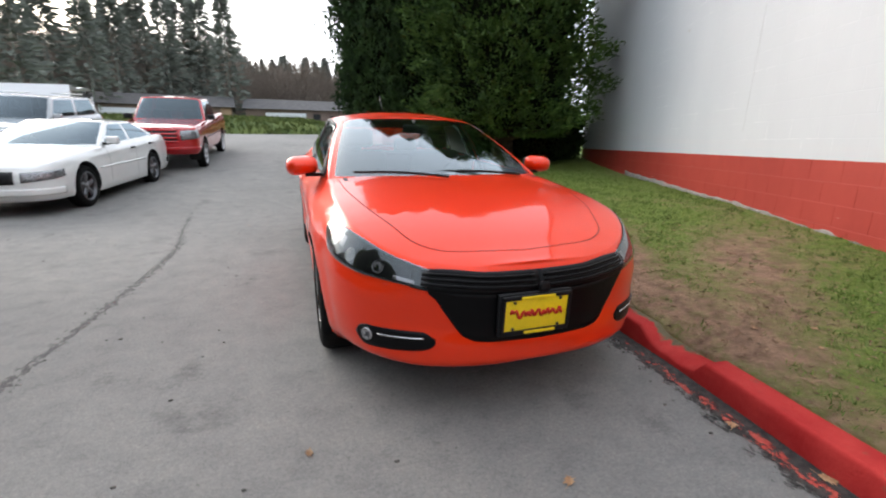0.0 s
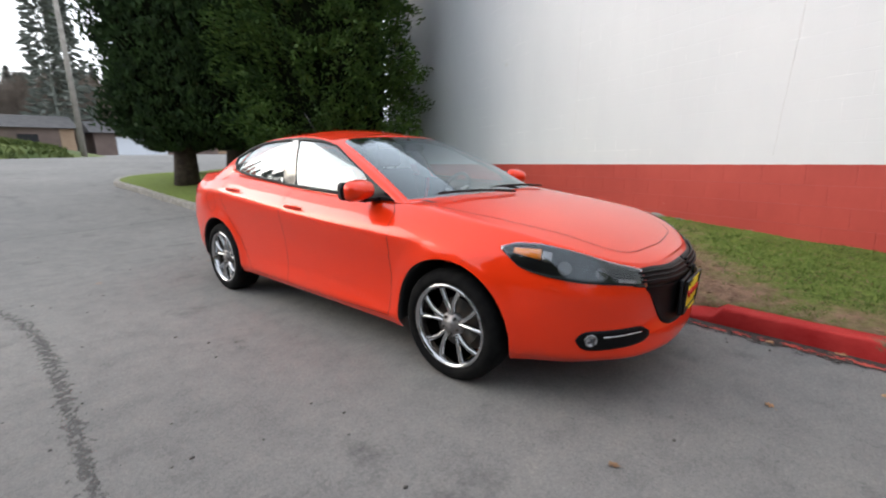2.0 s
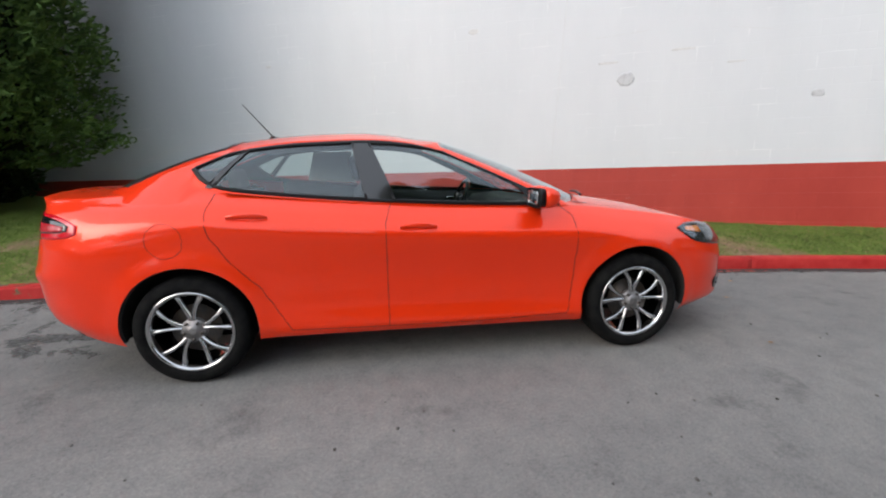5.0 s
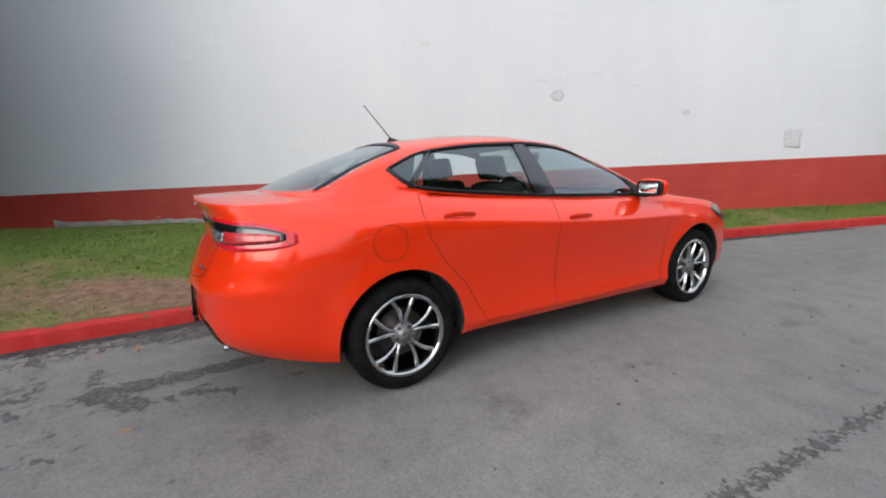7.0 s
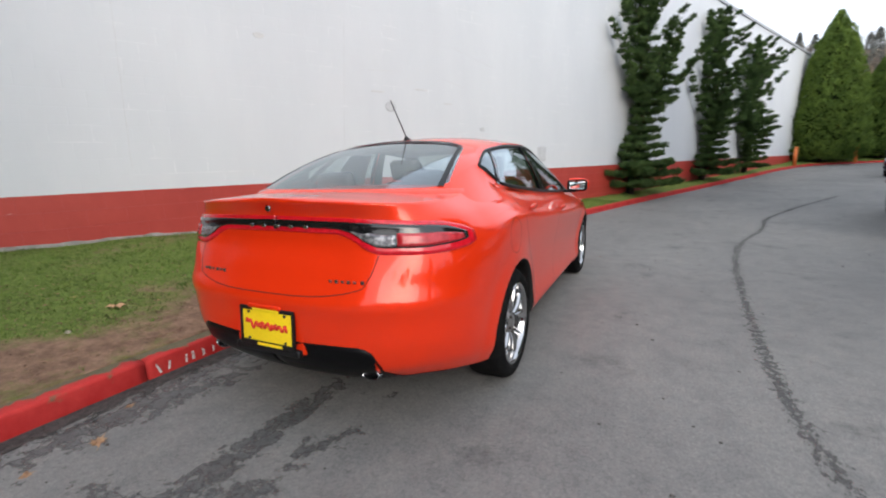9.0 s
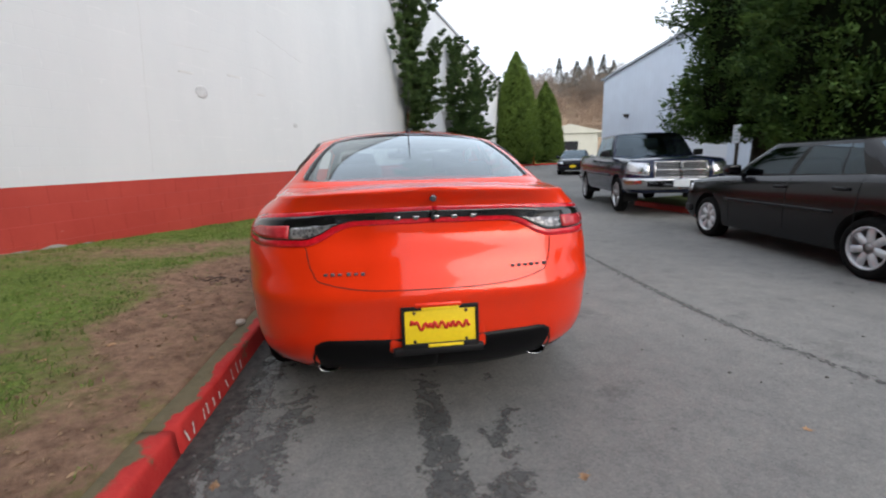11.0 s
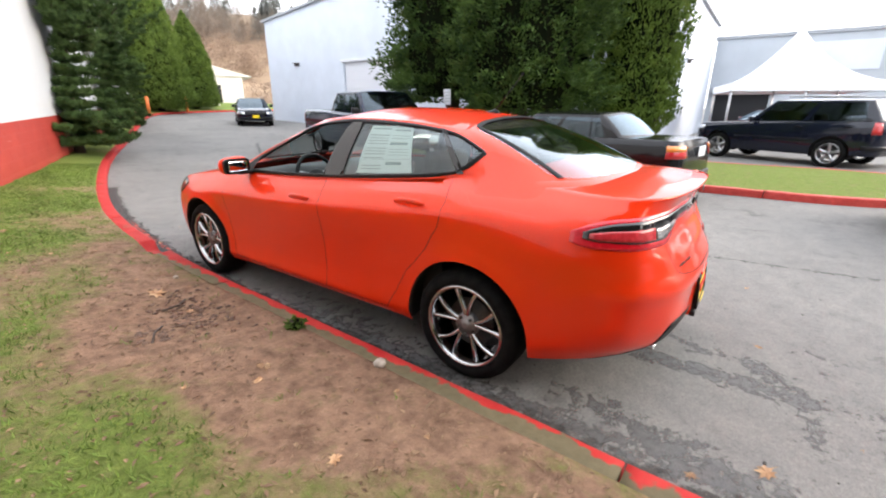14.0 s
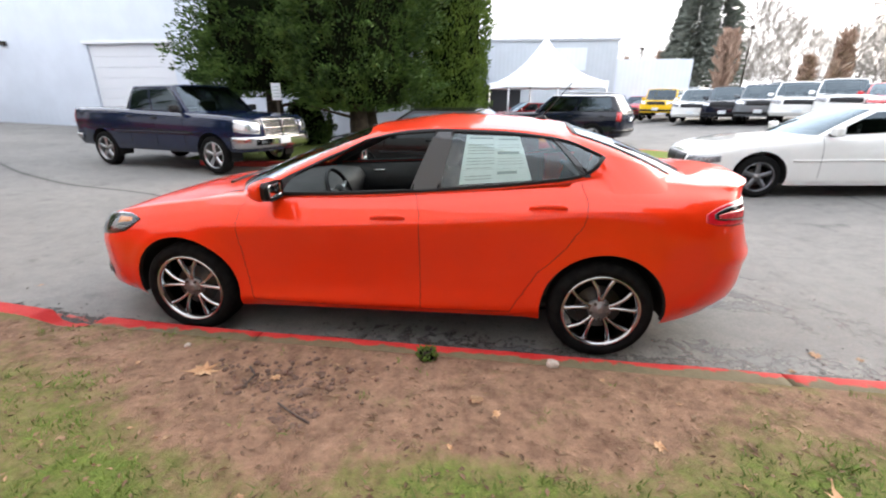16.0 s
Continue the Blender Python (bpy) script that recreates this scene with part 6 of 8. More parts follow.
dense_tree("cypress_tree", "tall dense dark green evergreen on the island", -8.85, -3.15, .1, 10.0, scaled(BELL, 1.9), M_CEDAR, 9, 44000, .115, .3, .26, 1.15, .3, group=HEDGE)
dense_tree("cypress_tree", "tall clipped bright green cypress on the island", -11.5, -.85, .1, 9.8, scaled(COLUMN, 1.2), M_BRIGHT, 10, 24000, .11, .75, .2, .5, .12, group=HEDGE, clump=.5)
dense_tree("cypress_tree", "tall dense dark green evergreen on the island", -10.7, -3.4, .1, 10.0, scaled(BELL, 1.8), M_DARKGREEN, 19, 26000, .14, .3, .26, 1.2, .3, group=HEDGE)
dense_tree("bush", "rounded clipped green bush behind the pickup", -10.4, -5.4, .1, 1.5, scaled(BELL, .85), M_CEDAR, 11, 2200, .14, .4, .05, .05, .15, category="bush")
PINES = "pines along the white wall"
for k, (x, y, h, s) in enumerate(((-1.12, -11.5, 7.0, 1.75), (-3.55, -16.9, 6.2, 1.7), (-5.6, -21.4, 6.0, 1.7))):
    pine_tree("pine_tree", "young open dark green pine against the white wall", x, y, gz(x, y) - .02, h, s, 20 + k, M_PINE, PINES)
CYP = "clipped cypresses at the bend"
dense_tree("cypress_tree", "conical yellow-green cypress behind the red kerb", -11.2, -31.2, gz(-11.2, -31.2) - .1, 8.8, scaled(CONE, 2.1), M_BRIGHT, 12, 24000, .16, .8, .2, .25, .16, group=CYP, clump=.35)
dense_tree("cypress_tree", "conical yellow-green cypress behind the red kerb", -14.6, -33.4, gz(-14.6, -33.4) - .1, 6.8, scaled(CONE, 1.65), M_BRIGHT, 13, 17000, .16, .8, .2, .25, .16, group=CYP, clump=.35)


def forest(name, label, spots, material, seed, kind="fir"):
    """A far wood: one object of many rough trees. spots: rows of x, y, z, height, radius."""
    rng = np.random.default_rng(seed)
    Vs, Fs, off = [], [], 0
    for x, y, z, h, r in spots:
        if kind == "fir":
            n = int((260 if len(spots) > 8 else 2400) + h * 20)
            u = rng.uniform(0, 1, n) ** .8
            a = rng.uniform(0, 6.28, n)
            rad = r * (1 - u) ** .8 * rng.uniform(.35, 1.05, n) + .05
            P = np.stack([x + rad * np.cos(a), y + rad * np.sin(a), z + h * (.10 + .9 * u)], 1)
            D = np.stack([np.cos(a), np.sin(a), rng.uniform(-.5, .3, n)], 1)
            V, F = sprays(P, D, r * .36 * rng.uniform(.5, 1.4, n), h * (.022 if len(spots) > 8 else .014) * rng.uniform(.6, 1.4, n), rng)
            T = np.array([[x - .15, y, z], [x + .15, y, z], [x, y, z + h * .98]])
            V = np.vstack([V, T, T[:1] + [0, .1, 0]])
            F = np.vstack([F, [[len(V) - 4, len(V) - 3, len(V) - 2, len(V) - 1]]])
        else:
            n = {"bare": 300, "brush": 420}.get(kind, 260)
            u = rng.uniform(.15, 1, n)
            a = rng.uniform(0, 6.28, n)
            rad = r * np.sin(np.clip(u, .1, 1) * 2.6) * rng.uniform(.1, 1.0, n)
            P = np.stack([x + rad * np.cos(a), y + rad * np.sin(a), z + h * u], 1)
            D = np.stack([np.cos(a) * .5, np.sin(a) * .5, np.full(n, 1.0)], 1) + rng.normal(size=(n, 3)) * .35
            fat = {"bare": .007, "brush": .03}.get(kind, .05)
            V, F = sprays(P, D, h * (.20 if kind != "brush" else .10) * rng.uniform(.5, 1.3, n), h * fat * rng.uniform(.6, 1.5, n), rng)
        Vs.append(V)
        Fs.append(F + off)
        off += len(V)
    ob = new(name, leaf_mesh(name, np.vstack(Vs), np.vstack(Fs), material))
    return tagged(ob, label, "wood", kind="stuff")


def polar(az, dist, cx=0.0, cy=0.0):
    return cx + dist * math.cos(radians(az)), cy + dist * math.sin(radians(az))


rr = random.Random(5)
spots = []
for k in range(210):
    az = rr.uniform(60, 103)
    d = rr.uniform(115, 170)
    x, y = polar(az, d)
    spots.append((x, y, 2.0, rr.uniform(14, 22) * d / 140, rr.uniform(2.4, 4.6)))
for k in range(26):
    az = rr.uniform(103, 135)
    d = rr.uniform(85, 130)
    x, y = polar(az, d)
    spots.append((x, y, 2.0, rr.uniform(15, 24) * d / 110, rr.uniform(2.4, 3.8)))
for az, d, h in ((97.3, 62, 17), (99.8, 70, 22), (101.5, 72, 24), (103.2, 68, 19), (105.6, 78, 27), (107.9, 66, 18), (110.5, 60, 15), (113.5, 62, 17), (116, 58, 17), (119, 58, 16), (82.0, 67, 25), (80.6, 70, 22)):
    x, y = polar(az, d)
    spots.append((x, y, 2.0, h, 3.0))
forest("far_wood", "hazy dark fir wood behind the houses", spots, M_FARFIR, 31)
spots = []
for k in range(420):
    az = rr.uniform(60, 128)
    d = rr.uniform(75, 105)
    x, y = polar(az, d)
    spots.append((x, y, 2.0, rr.uniform(7, 11.5) * (1.3 if az > 96 else 1), rr.uniform(2.5, 4.5)))
forest("bare_wood", "bare brown winter trees behind the houses", spots, M_TWIG, 32, "bare")
spots = []
for k in range(60):
    az = rr.uniform(128, 176)
    d = rr.uniform(95, 150)
    x, y = polar(az, d)
    spots.append((x, y, 3.0, rr.uniform(9, 17), rr.uniform(3, 6)))
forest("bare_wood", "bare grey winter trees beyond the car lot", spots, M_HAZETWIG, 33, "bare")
spots = [(*polar(157.2, 62), 0.5, 17, 3.6), (*polar(155.2, 64), 0.5, 19, 3.6), (*polar(158.8, 66), 0.5, 13, 3.0)]
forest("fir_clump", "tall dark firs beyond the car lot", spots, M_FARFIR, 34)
spots = [(*polar(a, d), 0.5, h, r) for a, d, h, r in ((153.6, 52, 7.5, 1.1), (164.2, 70, 6.5, .9), (160.6, 72, 7.5, 1.0), (143.8, 52, 6.6, .8), (146.5, 57, 5.2, .8))]
forest("rusty_tree_row", "small rust-leaved street trees beyond the car lot", spots, M_RUST, 35, "leafy")
# the brown hill at the lane's far end
spots = []
for k in range(260):
    az = rr.uniform(-150, -96)
    d = rr.uniform(95, 190)
    x, y = polar(az, d)
    spots.append((x, y, -1 + (d - 90) * .27, rr.uniform(4, 7), rr.uniform(3.5, 6)))
forest("hillside_brush", "tawny winter brush on the far hillside", spots, M_BRUSH, 36, "brush")
spots = []
for k in range(46):
    az = rr.uniform(-150, -98)
    d = rr.uniform(175, 215)
    x, y = polar(az, d)
    spots.append((x, y, -1 + (d - 90) * .27, rr.uniform(9, 17), rr.uniform(2.5, 4)))
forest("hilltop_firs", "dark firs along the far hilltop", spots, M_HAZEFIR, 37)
spots = []
for k in range(150):
    az = rr.uniform(-150, -98)
    d = rr.uniform(150, 205)
    x, y = polar(az, d)
    spots.append((x, y, -1 + (d - 90) * .27, rr.uniform(8, 14), rr.uniform(3, 5)))
forest("hilltop_bare_wood", "bare grey-brown winter trees along the far hilltop", spots, M_TWIG, 38, "bare")
M_HILL = mat("hillside_earth", (.24, .16, .10), .95, second=(.33, .24, .15), scale=.15, bump=.5)
bm = bmesh.new()
lattice(bm, [[Vector((*polar(-160 + 74 * i / 40, d), -2 + (d - 85) * .27 + 2.5 * noise.noise(Vector((i * .3, d * .03, 0))))) for d in (80, 100, 125, 150, 180, 215, 260)] for i in range(41)])
tagged(mesh_ob("ground_hill", bm, M_HILL), "brown brushy hillside at the end of the lane", "hill", kind="structure")
M_BANK = mat("bank_grass", (.055, .085, .018), .95, second=(.13, .16, .04), scale=.8, bump=1.0, bscale=20, fine=.3, fscale=30)
bm = bmesh.new()
rows = []
for i in range(81):
    x = -60 + 66 * i / 80
    rows.append([Vector((x, 23.0 + d + .6 * math.sin(x * .4) + 6 * max(0, (x + 1) / 7) ** 2, 1.22 + hgt * (1 + .2 * noise.noise(Vector((x * .4, d, 0)))) * (1 if x < 0 else max(.05, 1 - x / 6)))) for d, hgt in ((0, -.15), (.5, .25), (1.2, .62), (2.4, .9), (4, .95), (7, .9), (12, .8), (40, .8))])
lattice(bm, rows)
tagged(mesh_ob("ground_bank", bm, M_BANK), "rough grass bank across the end of the road", "bank", kind="structure")

rgt = np.random.default_rng(61)
nT = 9000
tx, td = rgt.uniform(-40, 2.5, nT), rgt.uniform(.15, 5, nT)
ty = 23.0 + td + .6 * np.sin(tx * .4) + 6 * np.maximum(0, (tx + 1) / 7) ** 2
tz = 1.22 + np.interp(td, (0, .5, 1.2, 2.4, 4, 7), (-.15, .25, .62, .9, .95, .9)) * np.where(tx < 0, 1, np.maximum(.05, 1 - tx / 6))
V, F = sprays(np.stack([tx, ty, tz + .06], 1), np.stack([rgt.normal(size=nT) * .4, rgt.normal(size=nT) * .4, np.ones(nT)], 1), rgt.uniform(.15, .5, nT), rgt.uniform(.05, .14, nT), rgt)
tagged(new("bank_tufts", leaf_mesh("bank_tufts", V, F, leaf_mat("bank_tuft_green", (.04, .07, .014), (.17, .20, .06)))), "rough tufts of grass on the bank", "grass", kind="stuff")


# ---------------- buildings ----------------
def siding(name, col, rib=.30):
    """Painted ribbed metal siding with faint dirt."""
    m = mat(name, col, .5, 0, tuple(c * .93 for c in col), 1.1, fine=.03)
    n, l = m.node_tree.nodes, m.node_tree.links
    tc = next(k for k in n if k.type == 'TEX_COORD')
    w = n.new("ShaderNodeTexWave")
    w.bands_direction = 'Y'
    w.inputs["Scale"].default_value = .314 / rib * 1.0
    l.new(tc.outputs["Object"], w.inputs["Vector"])
    b = n.new("ShaderNodeBump")
    b.inputs["Strength"].default_value, b.inputs["Distance"].default_value = .25, .02
    l.new(w.outputs["Fac"], b.inputs["Height"])
    l.new(b.outputs[0], n["Principled BSDF"].inputs["Normal"])
    return m


M_SIDING = siding("white_metal_siding", (.60, .655, .74))
M_GREYSIDE = siding("grey_metal_siding", (.42, .46, .50))
M_ROOF = mat("grey_roof_metal", (.30, .32, .34), .5, .2)
M_DOORWHITE = mat("white_roller_door", (.66, .68, .72), .5, fine=.04)
M_DARKHOLE = mat("dark_opening", (.012, .012, .014), .8)

hall = thing("metal_hall", "white ribbed metal hall with a low gable roof", "building", pose(0, 0, 0))
Y0, Y1, XF, XB, ZB, ZE, ZR = -23.4, -1.0, -14.6, -31.0, -.2, 6.25, 7.45
DY0, DY1, DZ = -16.6, -12.75, 3.68
ym = (Y0 + Y1) / 2


def gable_top(y):
    return ZE + (ZR - ZE) * (1 - abs(y - ym) / ((Y1 - Y0) / 2))


bm = bmesh.new()
for ya, yb, za in ((Y0, DY0, ZB), (DY0, DY1, DZ), (DY1, ym, ZB), (ym, Y1, ZB)):
    lattice(bm, [[Vector((XF, y, za)), Vector((XF, y, gable_top(y)))] for y in (ya, yb)])
    lattice(bm, [[Vector((XF - .2, y, za)), Vector((XF - .2, y, gable_top(y)))] for y in (ya, yb)])
for y in (DY0, DY1):
    lattice(bm, [[Vector((XF, y, ZB)), Vector((XF, y, DZ))], [Vector((XF - .2, y, ZB)), Vector((XF - .2, y, DZ))]])
lattice(bm, [[Vector((XF, DY0, DZ)), Vector((XF, DY1, DZ))], [Vector((XF - .2, DY0, DZ)), Vector((XF - .2, DY1, DZ))]])
part("gable_wall", bm, M_SIDING, hall, smooth=False)
for y in (Y0, Y1):
    part("side_wall", boxed((XF + XB) / 2 - .1, y - math.copysign(.1, y - ym), (ZB + ZE) / 2, XF - XB - .2, .2, ZE - ZB), M_SIDING, hall, smooth=False)
part("back_wall", boxed(XB, ym, (ZB + ZE) / 2, .2, Y1 - Y0 - .4, ZE - ZB), M_SIDING, hall, smooth=False)
for sgn in (-1, 1):
    ye = ym + sgn * ((Y1 - Y0) / 2 + .15)
    bm = bmesh.new()
    zE = ZE - .02
    for a, b in (((XF + .15), ym),):
        top = [Vector((XF + .15, ym, ZR + .12)), Vector((XF + .15, ye, zE + .10)), Vector((XB - .1, ye, zE + .10)), Vector((XB - .1, ym, ZR + .12))]
        vs = [bm.verts.new(p) for p in top] + [bm.verts.new(p - Vector((0, 0, .12))) for p in top]
        bm.faces.new(vs[:4])
        bm.faces.new(vs[4:][::-1])
        for i in range(4):
            j = (i + 1) % 4
            bm.faces.new((vs[i], vs[4 + i], vs[4 + j], vs[j]))
    part("roof_slope", bm, M_ROOF, hall, smooth=False)
door = part("roller_door", boxed(XF - .12, (DY0 + DY1) / 2, (DZ + ZB) / 2, .03, DY1 - DY0 - .01, DZ - ZB - .01), M_DOORWHITE, hall, "white horizontal-slat roller door", smooth=False)
for k in range(9):
    part("door_slat", boxed(XF - .095, (DY0 + DY1) / 2, ZB + .25 + k * .42, .025, DY1 - DY0 - .08, .39, .008), M_DOORWHITE, door, smooth=False)
part("door_head", boxed(XF + .03, (DY0 + DY1) / 2, DZ + .07, .10, DY1 - DY0 + .3, .14, .01), M_DOORWHITE, hall)


def wall_lamp(x, y, z, rz, root):
    m = pose(x, y, z, 0, 0, rz)
    lp = part("wall_lamp", boxed(.08, 0, 0, .16, .28, .16, .03, m), M_DARKMETAL, root, "small dark wall lamp")
    part("lamp_hood", boxed(.13, 0, .07, .26, .34, .03, .01, m), M_DARKMETAL, lp)


wall_lamp(XF + .003, -20.5, 3.74, 0, hall)
wall_lamp(-21.3, Y1 + .003, 3.5, 90, hall)
wall_lamp(-18.0, Y1 + .003, 4.1, 90, hall)
annex = thing("annex_building", "pale grey flat-roofed annex behind the hall", "building", pose(0, 0, 0))
part("wall", boxed(-38, 4.0, 2.6, 13.5, 9.9, 5.8), M_GREYSIDE, annex, smooth=False)
part("parapet", boxed(-38, 4.0, 5.58, 13.7, 10.1, .2, .02), M_ROOF, annex, smooth=False)
part("wing_wall", boxed(-36, 11.6, 2.0, 9.0, 5.2, 4.6), M_SIDING, annex, smooth=False)
part("canopy", boxed(-30.9, .9, 2.55, .6, 3.4, .25, .02), M_ROOF, annex, smooth=False)
part("entrance", boxed(-31.24, .9, 1.2, .04, 2.8, 2.5), M_DARKHOLE, annex, smooth=False)
part("hoarding", boxed(-31.23, 5.2, 4.3, .06, 3.2, 1.5), M_SIDING, annex, smooth=False)

# the white marquee beside the hall
tent = thing("marquee_tent", "white peaked marquee tent with open sides", "tent", pose(-21.0, 2.95, 0, 0, 0, 12))
M_CANVAS = mat("white_canvas", (.86, .87, .88), .7, fine=.02, bump=.1, bscale=4)
TW, TE, TP = 2.4, 2.40, 4.55
bm = bmesh.new()
rows = []
for i in range(13):
    u = i / 12
    r = TW * (1 - u)
    z = TE + (TP - TE) * (u ** 1.7)
    ring = []
    for k in range(25):
        a = 2 * math.pi * k / 24
        c, s_ = math.cos(a), math.sin(a)
        q = 1 / max(abs(c), abs(s_)) * (1 - u) ** .5 + (1 - (1 - u) ** .5)
        ring.append(Vector((r * c * q, r * s_ * q, z - (.10 * (1 - u) * math.sin(2 * a) ** 2 * 0))))
    rows.append(ring)
lattice(bm, rows)
part("canopy", bm, M_CANVAS, tent)
for sx in (-1, 1):
    part("valance", boxed(sx * TW, 0, TE - .15, .02, 2 * TW, .32), M_CANVAS, tent, smooth=False)
    part("valance", boxed(0, sx * TW, TE - .15, 2 * TW, .02, .32), M_CANVAS, tent, smooth=False)
    for sy in (-1, 0, 1):
        part("pole", tube(bmesh.new(), (sx * (TW - .05), sy * (TW - .05), 0), (sx * (TW - .05), sy * (TW - .05), TE), .045, n=10), M_ALLOY, tent)

# the cream shed at the lane's end
shed = thing("shed_building", "cream gabled shed with an open dark doorway", "building", pose(-27.3, -56.2, .9, 0, 0, -24))
M_CREAM = mat("cream_siding", (.62, .60, .50), .6, second=(.56, .54, .45), scale=1)
part("wall", boxed(0, 0, 1.9, 7, 12, 3.8), M_CREAM, shed, smooth=False)
bm = bmesh.new()
V = [bm.verts.new(p) for p in ((-4.7, 6.2, 3.8), (4.7, 6.2, 3.8), (0, 6.2, 5.0), (-4.7, -6.2, 3.8), (4.7, -6.2, 3.8), (0, -6.2, 5.0))]
for f in ((0, 1, 2), (5, 4, 3), (0, 2, 5, 3), (2, 1, 4, 5), (1, 0, 3, 4)):
    bm.faces.new([V[i] for i in f])
part("roof", bm, M_CREAM, shed, smooth=False)
part("doorway", boxed(.6, 6.01, 1.4, 3.4, .06, 2.8), M_DARKHOLE, shed, smooth=False)

# the row of houses across the road
M_SHINGLE = mat("dark_shingle_roof", (.06, .058, .06), .9, second=(.09, .085, .085), scale=2, bump=.4)
M_HOUSE = mat("tan_siding", (.36, .25, .16), .8, second=(.30, .20, .13), scale=1)
M_HOUSE2 = mat("brown_siding", (.14, .10, .085), .8, second=(.18, .13, .11), scale=1)


def row_house(x, y, w, wallmat, doorw, rz, z=2.0):
    h = thing("row_house", "long low dark-roofed house with white garage doors", "house", pose(x, y, z, 0, 0, rz), "houses across the road")
    part("wall", boxed(0, 0, 1.2, w, 7, 2.6), wallmat, h, smooth=False)
    bm = bmesh.new()
    V = [bm.verts.new(p) for p in ((-w / 2 - .4, -4.1, 2.45), (w / 2 + .4, -4.1, 2.45), (w / 2 + .4, 0, 3.9), (-w / 2 - .4, 0, 3.9), (-w / 2 - .4, 4.1, 2.45), (w / 2 + .4, 4.1, 2.45))]
    for f in ((0, 1, 2, 3), (3, 2, 5, 4), (0, 3, 4), (1, 5, 2), (0, 4, 5, 1)):
        bm.faces.new([V[i] for i in f])
    part("roof", bm, M_SHINGLE, h, smooth=False)
    part("garage_door", boxed(-w * .18, -3.52, 1.0, doorw, .08, 2.1, .02), M_DOORWHITE, h, smooth=False)
    part("window", boxed(w * .25, -3.52, 1.3, 1.6, .06, 1.0, .02), M_DARKHOLE, h, smooth=False)
    part("doorway", boxed(w * .08, -3.52, 1.0, .95, .06, 2.0), M_DARKHOLE, h, smooth=False)
    part("end_panel", boxed(w * .46, -3.54, 1.2, w * .08, .05, 2.4), M_HOUSE, h, smooth=False)


for x, y, w, wm, dw, rz in ((-33, 57, 15, M_HOUSE2, 6, 10), (-15.5, 60, 15.5, M_HOUSE2, 5.6, 5), (1.5, 62, 15, M_HOUSE2, 5, 0), (18, 62, 14, M_HOUSE2, 5, -4), (35, 60, 14, M_HOUSE2, 5, -8)):
    row_house(x, y, w, wm, dw, rz, 2.0 if x < 6 else 1.65)

# the white canopy by the silver car
cnp = thing("car_canopy", "white sloping fabric canopy on posts", "canopy", pose(-13.5, 20, .35, 0, 0, 10))
bm = bmesh.new()
lattice(bm, [[Vector((x, y, 2.55 + .25 * (x + 4) / 8 + .12 * math.sin(y))) for y in (-2.5, -1, 1, 2.5)] for x in (-4, -2, 0, 2, 4)])
lattice(bm, [[Vector((x, -2.5, 2.55 + .25 * (x + 4) / 8 + .12 * math.sin(-2.5))), Vector((x, -2.55, 1.6))] for x in (-4, -2, 0, 2, 4)])
part("canvas", bm, M_CANVAS, cnp)
for x in (-3.9, 3.9):
    for y in (-2.4, 2.4):
        part("post", tube(bmesh.new(), (x, y, 0), (x, y, 2.6), .05, n=8), M_ALLOY, cnp)


def pole_lamp(x, y, h, rz=0):
    lp = thing("street_lamp", "tall grey parking lot lamp with two heads", "street lamp", pose(x, y, road_z(x, y), 0, 0, rz), "lot lamps")
    part("pole", tube(bmesh.new(), (0, 0, 0), (0, 0, h), .11, .07, 12), M_DARKMETAL, lp)
    for s_ in (-1, 1):
        part("arm", tube(bmesh.new(), (0, 0, h - .1), (s_ * .7, 0, h), .04, n=8), M_DARKMETAL, lp)
        part("lamp_head", boxed(s_ * .95, 0, h + .02, .7, .4, .16, .04), M_DARKMETAL, lp)


for az, d, h in ((162.6, 62, 6.6), (166.0, 78, 6.6), (152.0, 58, 7.5)):
    x, y = polar(az, d)
    pole_lamp(x, y, h, az)
up = thing("utility_pole", "grey wooden utility pole beside the road", "utility pole", pose(3.2, 26.5, 1.3))
part("pole", tube(bmesh.new(), (0, 0, -.2), (0, 0, 9), .14, .10, 12), mat("weathered_pole", (.26, .24, .21), .9, second=(.34, .31, .27), scale=5, bump=.4), up)
pipe = thing("white_post", "short white standpipe beside the tree trunk", "post", pose(3.55, 9.0, gz(3.55, 9.0) - .03))
part("post", tube(bmesh.new(), (0, 0, 0), (0, 0, .95), .06, n=12), M_DOORWHITE, pipe)
part("cap", tube(bmesh.new(), (0, 0, .95), (0, 0, .99), .075, n=12), M_DOORWHITE, pipe)
sign = thing("sign_post", "small white sign on a dark post", "sign", pose(-8.1, -5.1, .1, 0, 0, 75))
part("post", boxed(0, 0, .75, .07, .05, 1.7, .005), M_BARK, sign)
part("panel", boxed(0, -.035, 1.62, .30, .015, .42, .006), M_DOORWHITE, sign)
for k in range(4):
    part("text_bar", boxed(0, -.045, 1.74 - k * .08, .22, .004, .025), M_GREYINK, sign)
M_ORANGE = mat("orange_plastic", (.62, .16, .03), .6)
for x, y in ((-9.0, -27.6), (-12.6, -30.6)):
    b = thing("marker_post", "short orange marker post behind the kerb", "post", pose(x, y, lawn_z(x, y) - .03), "marker posts")
    part("post", tube(bmesh.new(), (0, 0, 0), (0, 0, 1.05), .09, .09, 12), M_ORANGE, b)
    part("cap", tube(bmesh.new(), (0, 0, 1.05), (0, 0, 1.10), .10, .05, 12), M_ORANGE, b)

# ---------------- other vehicles ----------------


def paint(name, col, rough=.16, coat=.9):
    return mat(name, col, rough, 0, tuple(c * 1.06 for c in col), 3, fine=.04, fscale=500, coat=coat, spec=.25)


